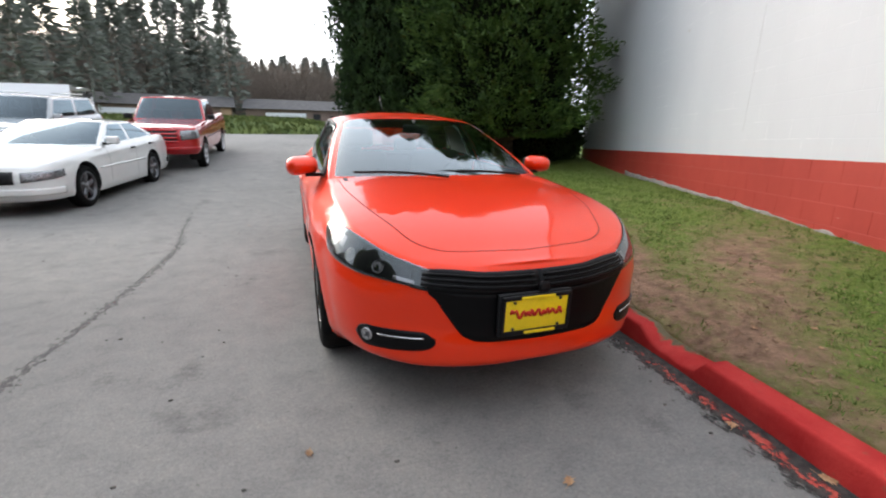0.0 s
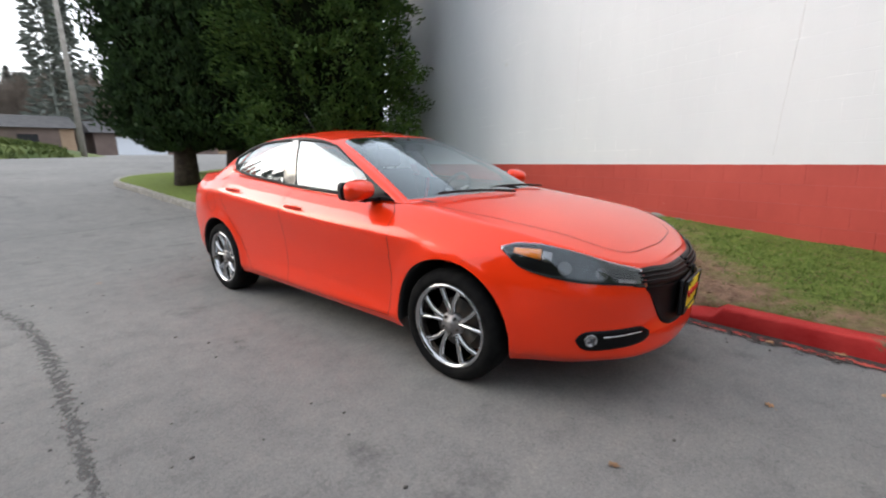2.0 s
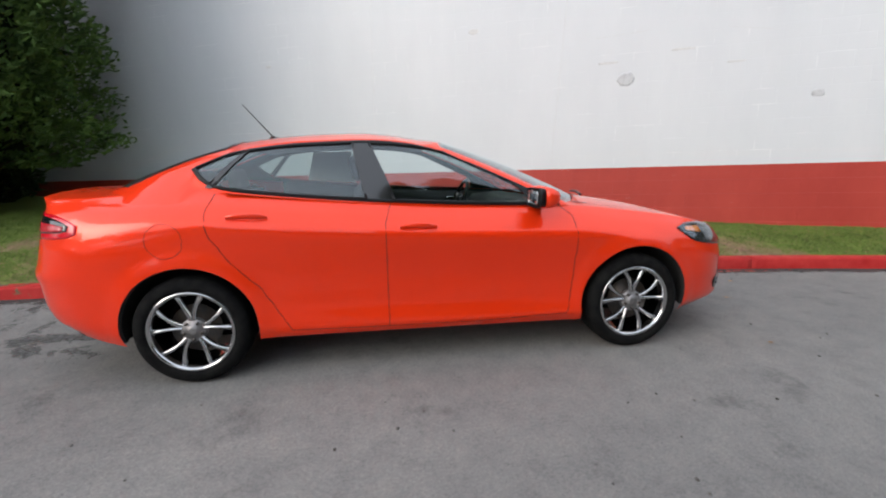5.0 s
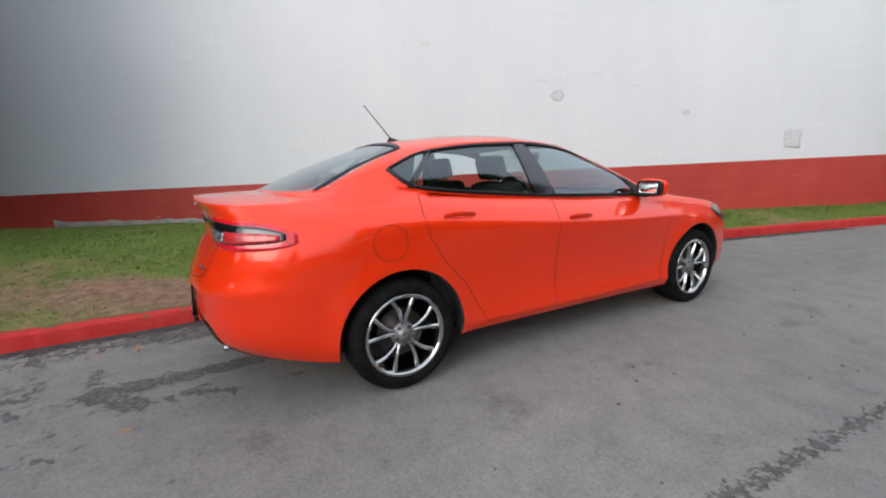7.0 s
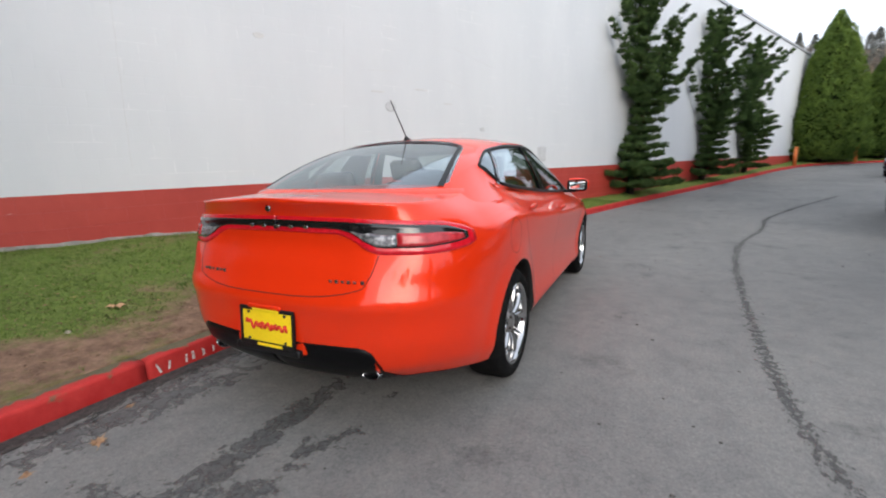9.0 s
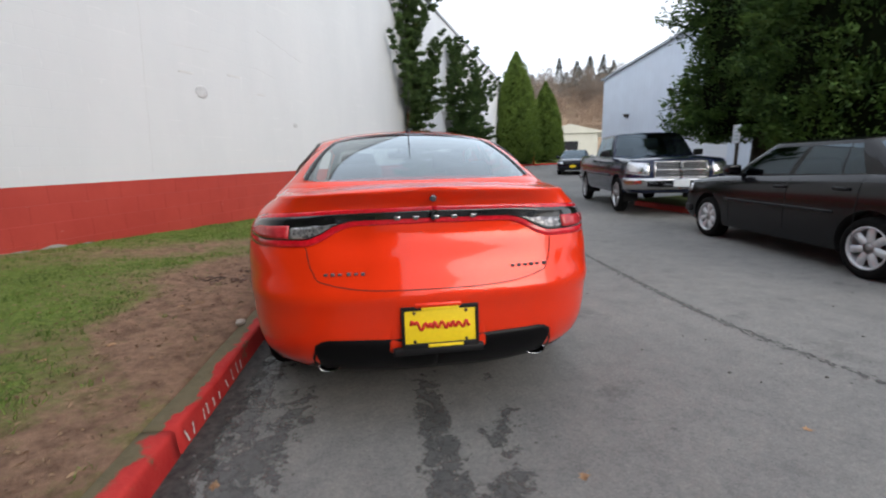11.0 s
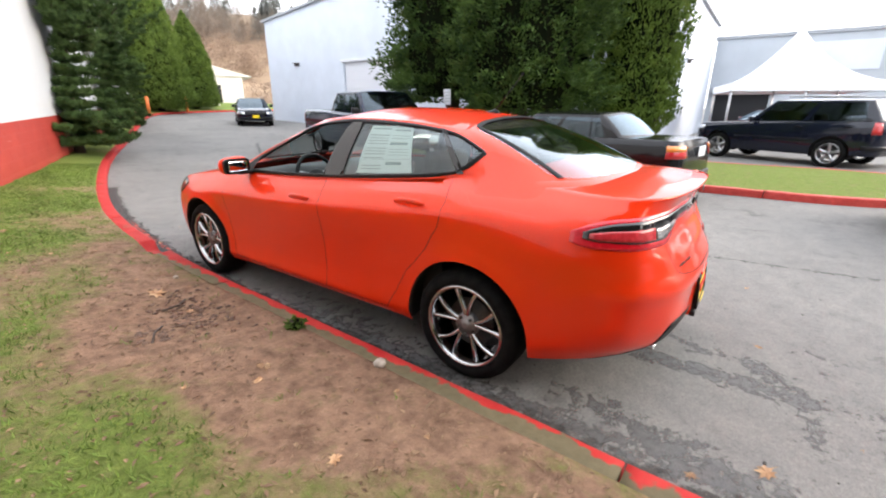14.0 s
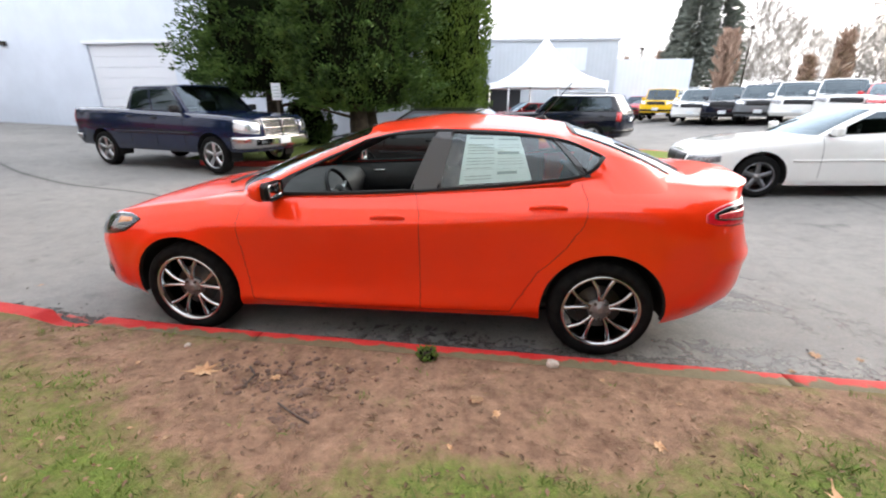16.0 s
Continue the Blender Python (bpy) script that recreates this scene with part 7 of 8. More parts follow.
P_BLACK = paint("black_car_paint", (.004, .004, .005), .20, .22)
P_BLUE = paint("dark_blue_car_paint", (.006, .011, .034), .16, .5)
P_NAVY = paint("navy_car_paint", (.005, .007, .016), .14, .5)
P_WHITE = paint("white_car_paint", (.72, .72, .70))
P_RED = paint("red_car_paint", (.40, .012, .016))
P_SILVER = paint("silver_car_paint", (.42, .44, .45))
P_YELLOW = paint("yellow_car_paint", (.80, .50, .02))
P_GREEN = paint("green_car_paint", (.16, .62, .04))
P_GREY = paint("grey_car_paint", (.12, .13, .14))
M_STEELRIM = mat("silver_wheel_cover", (.55, .56, .58), .35, .4)
M_TAILRED = mat("red_tail_lens", (.45, .012, .012), .15, coat=.8)
M_PLATEWHITE = mat("pale_plate", (.62, .66, .68), .5)
M_CARDARK = glass("lot_car_glass", (.45, .50, .52), .30, .02, 1.0, .03, (.70, .85, .95))


def vehicle(name, label, m, col, L, W, H, wb, fo, hood, belt, deck, cowl, roof0, roof1, back, tyre=.32, rimk="five", rim=M_STEELRIM, square=.5, zb=.22, roofw=.74,
            pickup=None, detail=True, group="", lamps="bar", category="car", chrome_grille=False, panes_at=None, gh=.17, slots=False, tag=M_PLATEWHITE):
    """A parked vehicle with its nose to -y and the middle of its wheelbase at the origin. hood: heights at nose and cowl; belt: at cowl and rear;
    deck: height of the tail; cowl, roof0, roof1, back: where the screens stand, as y."""
    root = thing(name, label, category, m, group)
    hw = W / 2
    yF, yR = -wb / 2 - fo, -wb / 2 - fo + L
    q = square

    def top(y):
        return curve([(yF, hood[0]), (yF + .35, hood[0] + (hood[1] - hood[0]) * .45), (cowl + .02, hood[1]), (max(cowl + .5, 0), belt[0]), (back - .3, belt[1]), (back + .05, deck[0]), (yR, deck[1])])(y)
    fr = (.07, .02, .0, .0, .0, .012, .035, .07)
    sd = (.05, .02, .008, .0, .0, .008, .03, .085)
    plan = [(0, yF), (.5 * hw, yF + .02 * (1 - q)), (.78 * hw, yF + .10 - .06 * q), (.93 * hw, yF + .26 - .12 * q), (.985 * hw, yF + .55), (hw, -wb / 2 + .1), (hw, 0), (hw, wb / 2), (.985 * hw, yR - .45),
            (.94 * hw, yR - .20 + .08 * q), (.80 * hw, yR - .08 + .04 * q), (.5 * hw, yR - .015), (0, yR)]
    rows = [(x, y, zb + (.05 if abs(y) > wb / 2 + .4 else 0), top(y), fr if (i < 4 or i > 8) else sd) for i, (x, y) in enumerate(plan)]
    sh = Shell(rows)
    ar = tyre * 1.17
    arches = [(-wb / 2, tyre + .01, ar), (wb / 2, tyre + .01, ar)]
    n, rws = (110, 20) if detail else (56, 10)
    pts_, faces_ = body_mesh(sh, lambda y: (.045, 2.6), lambda y: (.02 if not pickup else -.004, 3), arches, n=n, rows=rws, hood_to=cowl + .35, deck_from=back - .25)
    split_regions(root, pts_, faces_, (lambda c: "hood" if c.y < cowl + .3 and abs(c.x) < hw - .2 and c.z > top(c.y) - .01 else ("tailgate" if c.y > yR - .25 and abs(c.x) < hw - .15 and c.z > zb + .35 else "body_shell")) if detail else (lambda c: "body_shell"), col)
    for y, z, r in arches:
        for sx in (1, -1):
            bm = bmesh.new()
            rr_ = []
            for k in range(17):
                a = math.pi * (-.1 + 1.2 * k / 16)
                yy, zz = y + r * math.cos(a), z + r * math.sin(a)
                x0 = sh.atz(sh.s_y(yy), max(zz, zb + .02)).x - .002
                rr_.append([Vector((sx * x0, yy, zz)), Vector((sx * (x0 - .03), yy, zz)), Vector((sx * (hw - .36), yy, zz))])
            lattice(bm, rr_)
            part("wheel_arch_liner", bm, M_WELL, root)
    part("underbody", boxed(0, (yF + yR) / 2, zb + .06, W * .80, L * .86, .04), M_WELL, root, smooth=False)
    add_wheels(root, (-wb / 2, wb / 2), hw - .01, tyre, tyre * .68, .21, rimk, rim, False)
    bw, rw = hw - .088, hw * roofw
    b0, b1 = top(cowl + .15), top(back - .1)
    zr = H - .055
    dr = roof1 - roof0
    dc = back - cowl
    steep = (back - roof1) < .45
    crows = [((0, cowl - .12, b0), (0, roof0 - .05, zr)), ((bw * .5, cowl - .08, b0), (rw * .5, roof0 - .03, zr - .002)), ((bw * .82, cowl + .03, b0), (rw * .82, roof0 + .0, zr - .01)),
             ((bw * .955, cowl + .11, b0), (rw * .94, roof0 + .05, zr - .022)), ((bw, cowl + .18, b0), (rw, roof0 + .10, zr - .03))]
    for f in (.33, .58, .80):
        y = cowl + dc * f
        crows.append(((bw, y, top(y)), (rw * 1.01, roof0 + dr * min(max((f - .08) / .8, .1), .9), zr - .03)))
    crows += [((bw * .985, back - .18, b1), (rw, roof1 - .10, zr - .035)), ((bw * .93, back - .08, b1), (rw * .93, roof1 - .04, zr - .03)), ((bw * .6, back, b1), (rw * .6, roof1, zr - .012)), ((0, back + .03, b1), (0, roof1 + .02, zr))]
    cb = Cabin(crows, .018)
    splits = panes_at or ((4.15, 5.55), (5.72, 7.55))
    wins = {"windscreen": (0.0, 2.9, curve([(0, .05), (2.9, .05)]), curve([(0, .96), (2.9, .93)])),
            "rear_windscreen": (9.15, 11.0, curve([(9.1, .10), (11, .08)]), curve([(9.1, .90), (11, .92)]))}
    for k, (a, b) in enumerate(splits):
        wins["side_window" + "_" * k] = (a, b, curve([(a, .06), (b, .06)]), curve([(a, .88), (b, .89)]))
    fq_, panes_ = cabin_skin(cb, wins, 66 if detail else 33, 6 if detail else 3)
    part("cab_frame", quads(bmesh.new(), fq_), col, root)
    rh = curve([(roof0 - .06, .006), (roof0 + .25, .05), (roof1 - .25, .05), (roof1 + .04, .006)])
    part("roof", quads(bmesh.new(), roof_quads(cb, lambda y: (rh(y), 2.6), 44, 8)), col, root)
    for (nm, sx), g in panes_.items():
        if "screen" in nm:
            if sx < 0:
                continue
            g = g + panes_[(nm, -1)]
        ob = part(nm.rstrip("_"), quads(bmesh.new(), g), M_CARDARK, root)
        ob.visible_shadow = False
    # dim inside so that the panes are not empty
    part("cabin_lining", boxed(0, (cowl + back) / 2, (zb + b0) / 2 + .05, W * .82, dc * .88, b0 - zb - .12, .05), M_TRIMGREY, root)
    for y in ((cowl + dc * .42, cowl + dc * .78) if not pickup else (cowl + dc * .5,)):
        for sx in (-.36, .36):
            part("seat", boxed(sx * W / 1.8, y, b0 - .02, .46, .16, .52, .06, pose(0, 0, 0), 2), M_SEAT, root)
    # lamps, bumpers, grille, plates
    for sx in (1, -1):
        z0, z1 = hood[0] - .02 - gh * .9, hood[0] - .035
        s0, s1 = sh.s_x(.60 * hw), sh.s_y(yF + .48 - .15 * q)
        part("headlight", strip(sh.atz, s0, s1, curve([(s0, z0), (s1, z0 + .06)]), curve([(s0, z1), (s1, z1 + .03)]), 14, 4, .006, sx), M_REVERSE if col in (P_WHITE, P_RED) else M_SILVERLAMP, root)
        t0, t1 = sh.s_y(yR - .30 + .1 * q), sh.s_x(.62 * hw, False)
        if lamps == "tall":
            zl, zh = belt[1] - .30, belt[1] - .02
            t1 = sh.s_x(.86 * hw, False)
        else:
            zl, zh = deck[1] - .24, deck[1] - .06
        lamp = part("tail_lamp", strip(sh.atz, t0, t1, curve([(t0, zl), (t1, zl)]), curve([(t0, zh), (t1, zh)]), 10, 3, .006, sx), M_TAILRED, root)
        if lamps == "split":
            part("turn_signal", strip(sh.atz, t0, t1, curve([(t0, zl + .10), (t1, zl + .10)]), curve([(t0, zh), (t1, zh)]), 10, 2, .009, sx), M_AMBER, lamp)
        mr = new("door_mirror")
        mr.parent = root
        part("mirror_cap", boxed(sx * (hw + .06), cowl + .30, b0 + .09, .20, .11, .14, .04, None, 3), col if not pickup else M_BLACK, mr)
        part("mirror_arm", boxed(sx * (hw - .06), cowl + .29, b0 + .03, .16, .06, .04, .01), M_BLACK, mr)
        if detail:
            for hy in ((cowl + dc * .46, cowl + dc * .80) if not pickup else (cowl + dc * .5, cowl + dc * .86)):
                s = sh.s_y(hy)
                p = sh.atz(s, top(hy) - .13, .015)
                part("door_handle", boxed(sx * p.x, p.y, p.z, .03, .17, .035, .01), M_BLACK, root)
            for hy in (cowl + .20, cowl + dc * .50, cowl + dc * .88):
                pl = []
                for j in range(12):
                    s = sh.s_y(hy)
                    p = sh.atz(s, zb + .12 + (top(hy) - .02 - zb - .12) * j / 11)
                    pl.append((p, Vector((1, 0, 0))))
                part("door_seam", seam(pl, .008, sx, .003), M_WELL, root)
            s0_, s1_ = sh.s_y(-wb / 2 + ar + .05), sh.s_y(wb / 2 - ar - .05)
            zz = zb + .38
            part("side_moulding", strip(sh.atz, s0_, s1_, lambda s: zz, lambda s: zz + .03, 16, 1, .010, sx), M_BLACK if col is not P_WHITE else col, root)
    gz0, gz1 = hood[0] - .02 - gh, hood[0] - .02
    for sx in (1, -1):
        e = sh.s_x(.52 * hw)
        gr = part("grille", strip(sh.atz, 0, e, lambda s: gz0, lambda s: gz1, 10, 4, .010, sx), M_BLACK, root)
        if slots:
            for q_ in (.0, .33, .67, 1.0):
                part("grille_bar", strip(sh.atz, 0, e + .02, lambda s: gz0 + (gz1 - gz0) * q_ - .022, lambda s: gz0 + (gz1 - gz0) * q_ + .022, 10, 2, .020, sx), col, gr)
        if chrome_grille:
            for f in (0.0, .5, 1.0):
                if f == 1.0:
                    for q_ in (.12, .24, .36, .64, .76, .88):
                        part("grille_slat", strip(sh.atz, 0, e, lambda s: gz0 + (gz1 - gz0) * q_ - .008, lambda s: gz0 + (gz1 - gz0) * q_ + .008, 10, 1, .014, sx), M_DARKCHROME, gr)
                part("grille_bar", strip(sh.atz, 0, e, lambda s: gz0 + (gz1 - gz0) * f - .016, lambda s: gz0 + (gz1 - gz0) * f + .016, 10, 1, .022, sx), M_CHROME, gr)
            part("grille_bar", strip(sh.atz, e - .04, e, lambda s: gz0, lambda s: gz1, 2, 3, .022, sx), M_CHROME, gr)
        c0 = sh.s_y(yF + .4)
        bmat = M_CHROME if chrome_grille else (col if slots or col is P_WHITE else M_BLACK)
        part("front_bumper_bar", strip(sh.atz, 0, c0, lambda s: zb + .14, lambda s: zb + (.36 if chrome_grille else .24), 18, 4, .05 if chrome_grille else .02, sx, .05), bmat, root)
        c1 = sh.s_y(yR - .35)
        part("rear_bumper_bar", strip(sh.atz, c1, sh.len, lambda s: zb + .20, lambda s: zb + .30, 14, 3, .03, sx, .03), bmat if chrome_grille else M_BLACK, root)
    if chrome_grille:
        part("grille_bar", boxed(0, yF - .025, (gz0 + gz1) / 2, .05, .03, gz1 - gz0, .008), M_CHROME, root)
    part("front_plate", boxed(0, yF - .075 if chrome_grille else yF - .04, zb + .26, .305, .012, .152, .004), tag, root)
    part("rear_plate", boxed(0, yR + .02, deck[1] - .16 if lamps != "tall" else zb + .62, .305, .012, .152, .004), M_PLATEWHITE, root)
    if pickup:
        # added dark sheet that stands in for the unseen, shaded inside of the bed
        part("bed_cover", boxed(0, (back + .12 + yR - .08) / 2, deck[0] - .03, W - .32, yR - back - .2, .03), M_WELL, root, smooth=False)
    if lamps == "tall" and detail and not pickup:
        for sx in (1, -1):
            part("roof_rail", tube(bmesh.new(), (sx * (rw - .06), roof0 + .3, H + .02), (sx * (rw - .06), roof1 - .25, H + .02), .018, n=8), M_ALLOY, root)
    return root


LOT = "parked cars"
vehicle("compact_sedan", "faded black boxy compact sedan with silver wheel covers", pose(-5.42, -.50, .0, 0, 0, -9), P_BLACK, 4.38, 1.70, 1.43, 2.58, .82, (.80, .93), (.96, .99), (1.02, 1.00), -.98, -.32, 1.00, 1.42, .305,
        "seven", M_STEELRIM, .8, .22, .76, lamps="split", group=LOT, panes_at=((4.15, 5.50), (5.65, 6.75), (6.80, 7.45)))
vehicle("pickup_truck", "dark blue crew-cab pickup with a chrome grille and bumper", pose(-6.60, -6.61, .03, 0, 0, 164.4), P_BLUE, 5.62, 2.00, 1.85, 3.50, 1.00, (1.12, 1.22), (1.25, 1.27), (1.31, 1.31), -1.22, -.64, .74, .96, .39,
        "five", M_ALLOY, .85, .42, .76, pickup=True, group=LOT, category="truck", chrome_grille=True, lamps="tall", panes_at=((4.15, 5.75), (5.92, 7.45)), gh=.31)
M_DARKRIM = mat("dark_alloy", (.16, .16, .17), .35, .9)
vehicle("white_sedan", "white low-nosed sedan with dark spoked wheels", pose(-4.98, 6.40, .09, 2.4, 0, -5.3), P_WHITE, 5.03, 1.87, 1.42, 2.81, 1.02, (.70, .94), (.96, 1.02), (1.04, 1.00), -.78, .10, 1.20, 1.95, .34,
        "five", M_DARKRIM, .25, .20, .70, group=LOT)
vehicle("pickup_truck", "bright red crew-cab pickup parked behind the white sedan", pose(-4.22, 11.95, .46, 4.6, 0, 0), P_RED, 5.80, 2.00, 1.90, 3.56, 1.0, (1.10, 1.22), (1.27, 1.29), (1.33, 1.33), -.95, -.30, 1.05, 1.30, .40,
        "five", M_ALLOY, .8, .42, .76, pickup=True, group=LOT, category="truck", lamps="tall", panes_at=((4.15, 5.75), (5.92, 7.45)), gh=.28, slots=True)
vehicle("silver_suv", "silver sport utility vehicle behind the white sedan", pose(-8.0, 12.2, .50, 4.0, 0, -4), P_SILVER, 4.9, 1.92, 1.78, 2.85, .95, (.98, 1.10), (1.15, 1.18), (1.20, 1.16), -.85, -.20, 2.05, 2.35, .37,
        "six", M_ALLOY, .6, .30, .78, group=LOT, lamps="tall")
vehicle("navy_suv", "shiny dark navy sport utility vehicle with roof rails", pose(-13.95, 3.05, .0, 0, 0, -28), P_NAVY, 4.82, 1.94, 1.76, 2.92, .90, (.98, 1.08), (1.12, 1.17), (1.20, 1.16), -.80, -.15, 2.05, 2.38, .37,
        "five", M_ALLOY, .6, .30, .76, group=LOT, lamps="tall")
vehicle("dark_hatchback", "dark hatchback with a yellow dealer plate", pose(-11.6, -20.9, .42, 0, 0, 152), P_NAVY, 4.3, 1.78, 1.46, 2.6, .85, (.75, .92), (.96, 1.02), (1.03, 1.0), -.95, -.20, 1.55, 1.95, .32,
        "five", M_ALLOY, .35, .22, .72, group=LOT, lamps="tall", tag=M_YELLOW)


def spec(kind):
    if kind == "suv":
        return dict(L=4.6, W=1.86, H=1.72, wb=2.7, fo=.9, hood=(.95, 1.05), belt=(1.08, 1.12), deck=(1.15, 1.12), cowl=-.8, roof0=-.15, roof1=1.95, back=2.25, tyre=.35, square=.6, zb=.26, roofw=.77, lamps="tall")
    if kind == "boxy":
        return dict(L=4.5, W=1.85, H=1.85, wb=2.55, fo=.75, hood=(1.10, 1.14), belt=(1.2, 1.2), deck=(1.25, 1.2), cowl=-.75, roof0=-.45, roof1=2.25, back=2.35, tyre=.40, square=.95, zb=.42, roofw=.86, lamps="tall")
    return dict(L=4.6, W=1.82, H=1.45, wb=2.7, fo=.9, hood=(.70, .92), belt=(.95, 1.02), deck=(1.05, 1.02), cowl=-.95, roof0=-.15, roof1=1.0, back=1.7, tyre=.32, square=.3, zb=.22, roofw=.72)


# the sales lot beyond: each row of x, y, heading, kind, colour
lot = []
for az, d, rz, kind, col, words in (
        (161.2, 30.5, 62, "boxy", P_YELLOW, "bright yellow boxy off-roader in the sales lot"),
        (165.6, 42, 60, "sedan", P_GREEN, "lime green hatchback in the sales lot"),
        (163.6, 35, 60, "sedan", P_RED, "dark red sedan in the sales lot"),
        (157.6, 27.5, 60, "suv", P_WHITE, "white sport utility vehicle in the sales lot"),
        (154.8, 26.5, 60, "suv", P_NAVY, "navy sport utility vehicle in the sales lot"),
        (151.9, 25.8, 60, "suv", P_GREY, "grey sport utility vehicle in the sales lot"),
        (149.0, 25.0, 60, "suv", P_WHITE, "white sport utility vehicle in the sales lot"),
        (145.8, 24.6, 60, "suv", P_WHITE, "white sport utility vehicle in the sales lot"),
        (142.4, 24.2, 60, "sedan", P_RED, "red sedan in the sales lot"),
        (139.0, 24.0, 60, "suv", P_SILVER, "silver sport utility vehicle in the sales lot"),
        (176.5, 26.5, 20, "sedan", P_RED, "red hatchback behind the navy vehicle"),
        (158.5, 44, 50, "suv", P_SILVER, "silver sport utility vehicle in the sales lot"),
        (154.5, 46, 50, "sedan", P_WHITE, "white sedan in the sales lot"),
        (150.5, 46, 50, "suv", P_NAVY, "navy sport utility vehicle in the sales lot"),
        (147.5, 47, 50, "suv", P_WHITE, "white sport utility vehicle in the sales lot"),
        (144.5, 47, 50, "sedan", P_SILVER, "silver sedan in the sales lot"),
        (141.5, 47, 50, "suv", P_RED, "red sport utility vehicle in the sales lot"),
        (167.5, 52, 50, "sedan", P_RED, "red sedan far off in the sales lot"),
        (169.0, 56, 50, "suv", P_NAVY, "navy sport utility vehicle in the sales lot"),
        (161.5, 54, 50, "suv", P_YELLOW, "yellow sport utility vehicle in the sales lot")):
    x, y = 3.3 + d * math.cos(radians(az)), .7 + d * math.sin(radians(az))
    vehicle("lot_car", words, pose(x, y, road_z(x, y), 0, 0, rz), col, **spec(kind), detail=False, group="cars in the sales lot", rimk="five")
vehicle("lot_car", "small white car far down the lane", pose(-17.5, -38, 1.15, 0, 0, 165), P_WHITE, **spec("sedan"), detail=False, group=LOT)


# ---------------- grass, leaves and litter ----------------
def grass():
    rng = np.random.default_rng(77)
    V, F = [], []
    n = 0
    tries = 0
    while n < 66000 and tries < 600000:
        tries += 1
        y = rng.uniform(-9.5, 6.5)
        d = .16 + abs(rng.normal()) * 2.2
        s = KARR[int(np.argmin(np.abs(KARR[:, 2] - y)))]
        x = s[1] + d
        if WN.x * x + WN.y * y > WC - .02:
            continue
        share = turf_share(x, y, d)
        if noise.noise(Vector((x * 5, y * 5, 2))) * .65 + noise.noise(Vector((x * 14, y * 14, 4))) * .45 + share * 1.1 < .62 + rng.uniform(-.3, .3):
            continue
        z = lawn_z(x, y, d)
        for b in range(3):
            a = rng.uniform(0, 6.28)
            h = rng.uniform(.012, .034) * (1.3 if d > 2.5 else 1)
            w = .0035
            bx, by = x + rng.normal() * .012, y + rng.normal() * .012
            tx, ty = bx + rng.normal() * .022, by + rng.normal() * .022
            c, s_ = math.cos(a) * w, math.sin(a) * w
            V += [(bx - c, by - s_, z - .004), (bx + c, by + s_, z - .004), (tx, ty, z + h)]
            F.append((3 * n, 3 * n + 1, 3 * n + 2))
            n += 1
    me = bpy.data.meshes.new("grass_blades")
    me.from_pydata(V, [], F)
    me.materials.append(leaf_mat("grass_blade_green", (.055, .088, .014), (.160, .240, .043)))
    tagged(new("grass_blades", me), "short green grass blades in patches on the lawn", "grass", kind="stuff")


grass()
M_LEAF = mat("dead_leaf", (.26, .13, .06), .8, second=(.42, .27, .15), scale=9, fine=.2, random_tint=.35)


def dead_leaf_mesh(seed):
    rg = random.Random(seed)
    bm = bmesh.new()
    c = bm.verts.new((0, 0, .012))
    ring = []
    for k in range(16):
        a = 2 * math.pi * k / 16
        r = (.050 if k % 2 == 0 else .026) * rg.uniform(.75, 1.2)
        ring.append(bm.verts.new((r * 1.35 * math.cos(a), r * math.sin(a), .004 + .022 * rg.random() * abs(math.sin(a)))))
    for k in range(16):
        bm.faces.new((c, ring[k], ring[(k + 1) % 16]))
    tube(bm, (-.06, 0, .006), (-.10, .01, .004), .0018, .0012, 5)
    me = bpy.data.meshes.new("dead_leaf")
    bm.to_mesh(me)
    bm.free()
    me.materials.append(M_LEAF)
    return me


leafs = [dead_leaf_mesh(k) for k in range(5)]
rg = random.Random(12)
spots = [(1.55, -.82, 1.2), (1.63, .63, .8), (1.72, .73, .5), (1.83, 1.4, .6), (1.5, -.45, .6), (2.1, 1.9, 1.3), (1.86, -3.56, 1.0)]
while len(spots) < 64:
    y = rg.uniform(-7, 6)
    d = .2 + rg.random() ** 1.3 * 2.8
    x = float(KARR[int(np.argmin(np.abs(KARR[:, 2] - y)))][1]) + d
    if WN.x * x + WN.y * y < WC - .1:
        spots.append((x, y, rg.uniform(.2, .42)))
for x, y, s in spots:
    ob = new("dead_leaf", rg.choice(leafs))
    ob.matrix_world = pose(x, y, lawn_z(x, y) + .004, rg.uniform(-12, 12), rg.uniform(-12, 12), rg.uniform(0, 360)) @ Matrix.Diagonal((s, s, s, 1))
    tagged(ob, "curled brown dead leaf lying on the lawn", "leaf", "fallen leaves")
for x, y, s in ((-.1, -2.75, .5), (.35, -3.2, .4), (-1.0, -2.3, .4), (.7, 2.75, .8), (.72, 3.0, .6), (.9, 2.5, .5), (-1.6, 2.6, .4), (.3, 3.1, .35), (-.5, 2.7, .5), (.82, -3.05, .6), (.78, -2.7, .5)):
    ob = new("dead_leaf", rg.choice(leafs))
    ob.matrix_world = pose(x, y, .004, 0, 0, rg.uniform(0, 360)) @ Matrix.Diagonal((s, s, s, 1))
    tagged(ob, "small brown dead leaf lying on the asphalt", "leaf", "fallen leaves on the road")
M_STONE = mat("pale_stone", (.38, .32, .26), .9, second=(.48, .42, .36), scale=20, bump=.4)
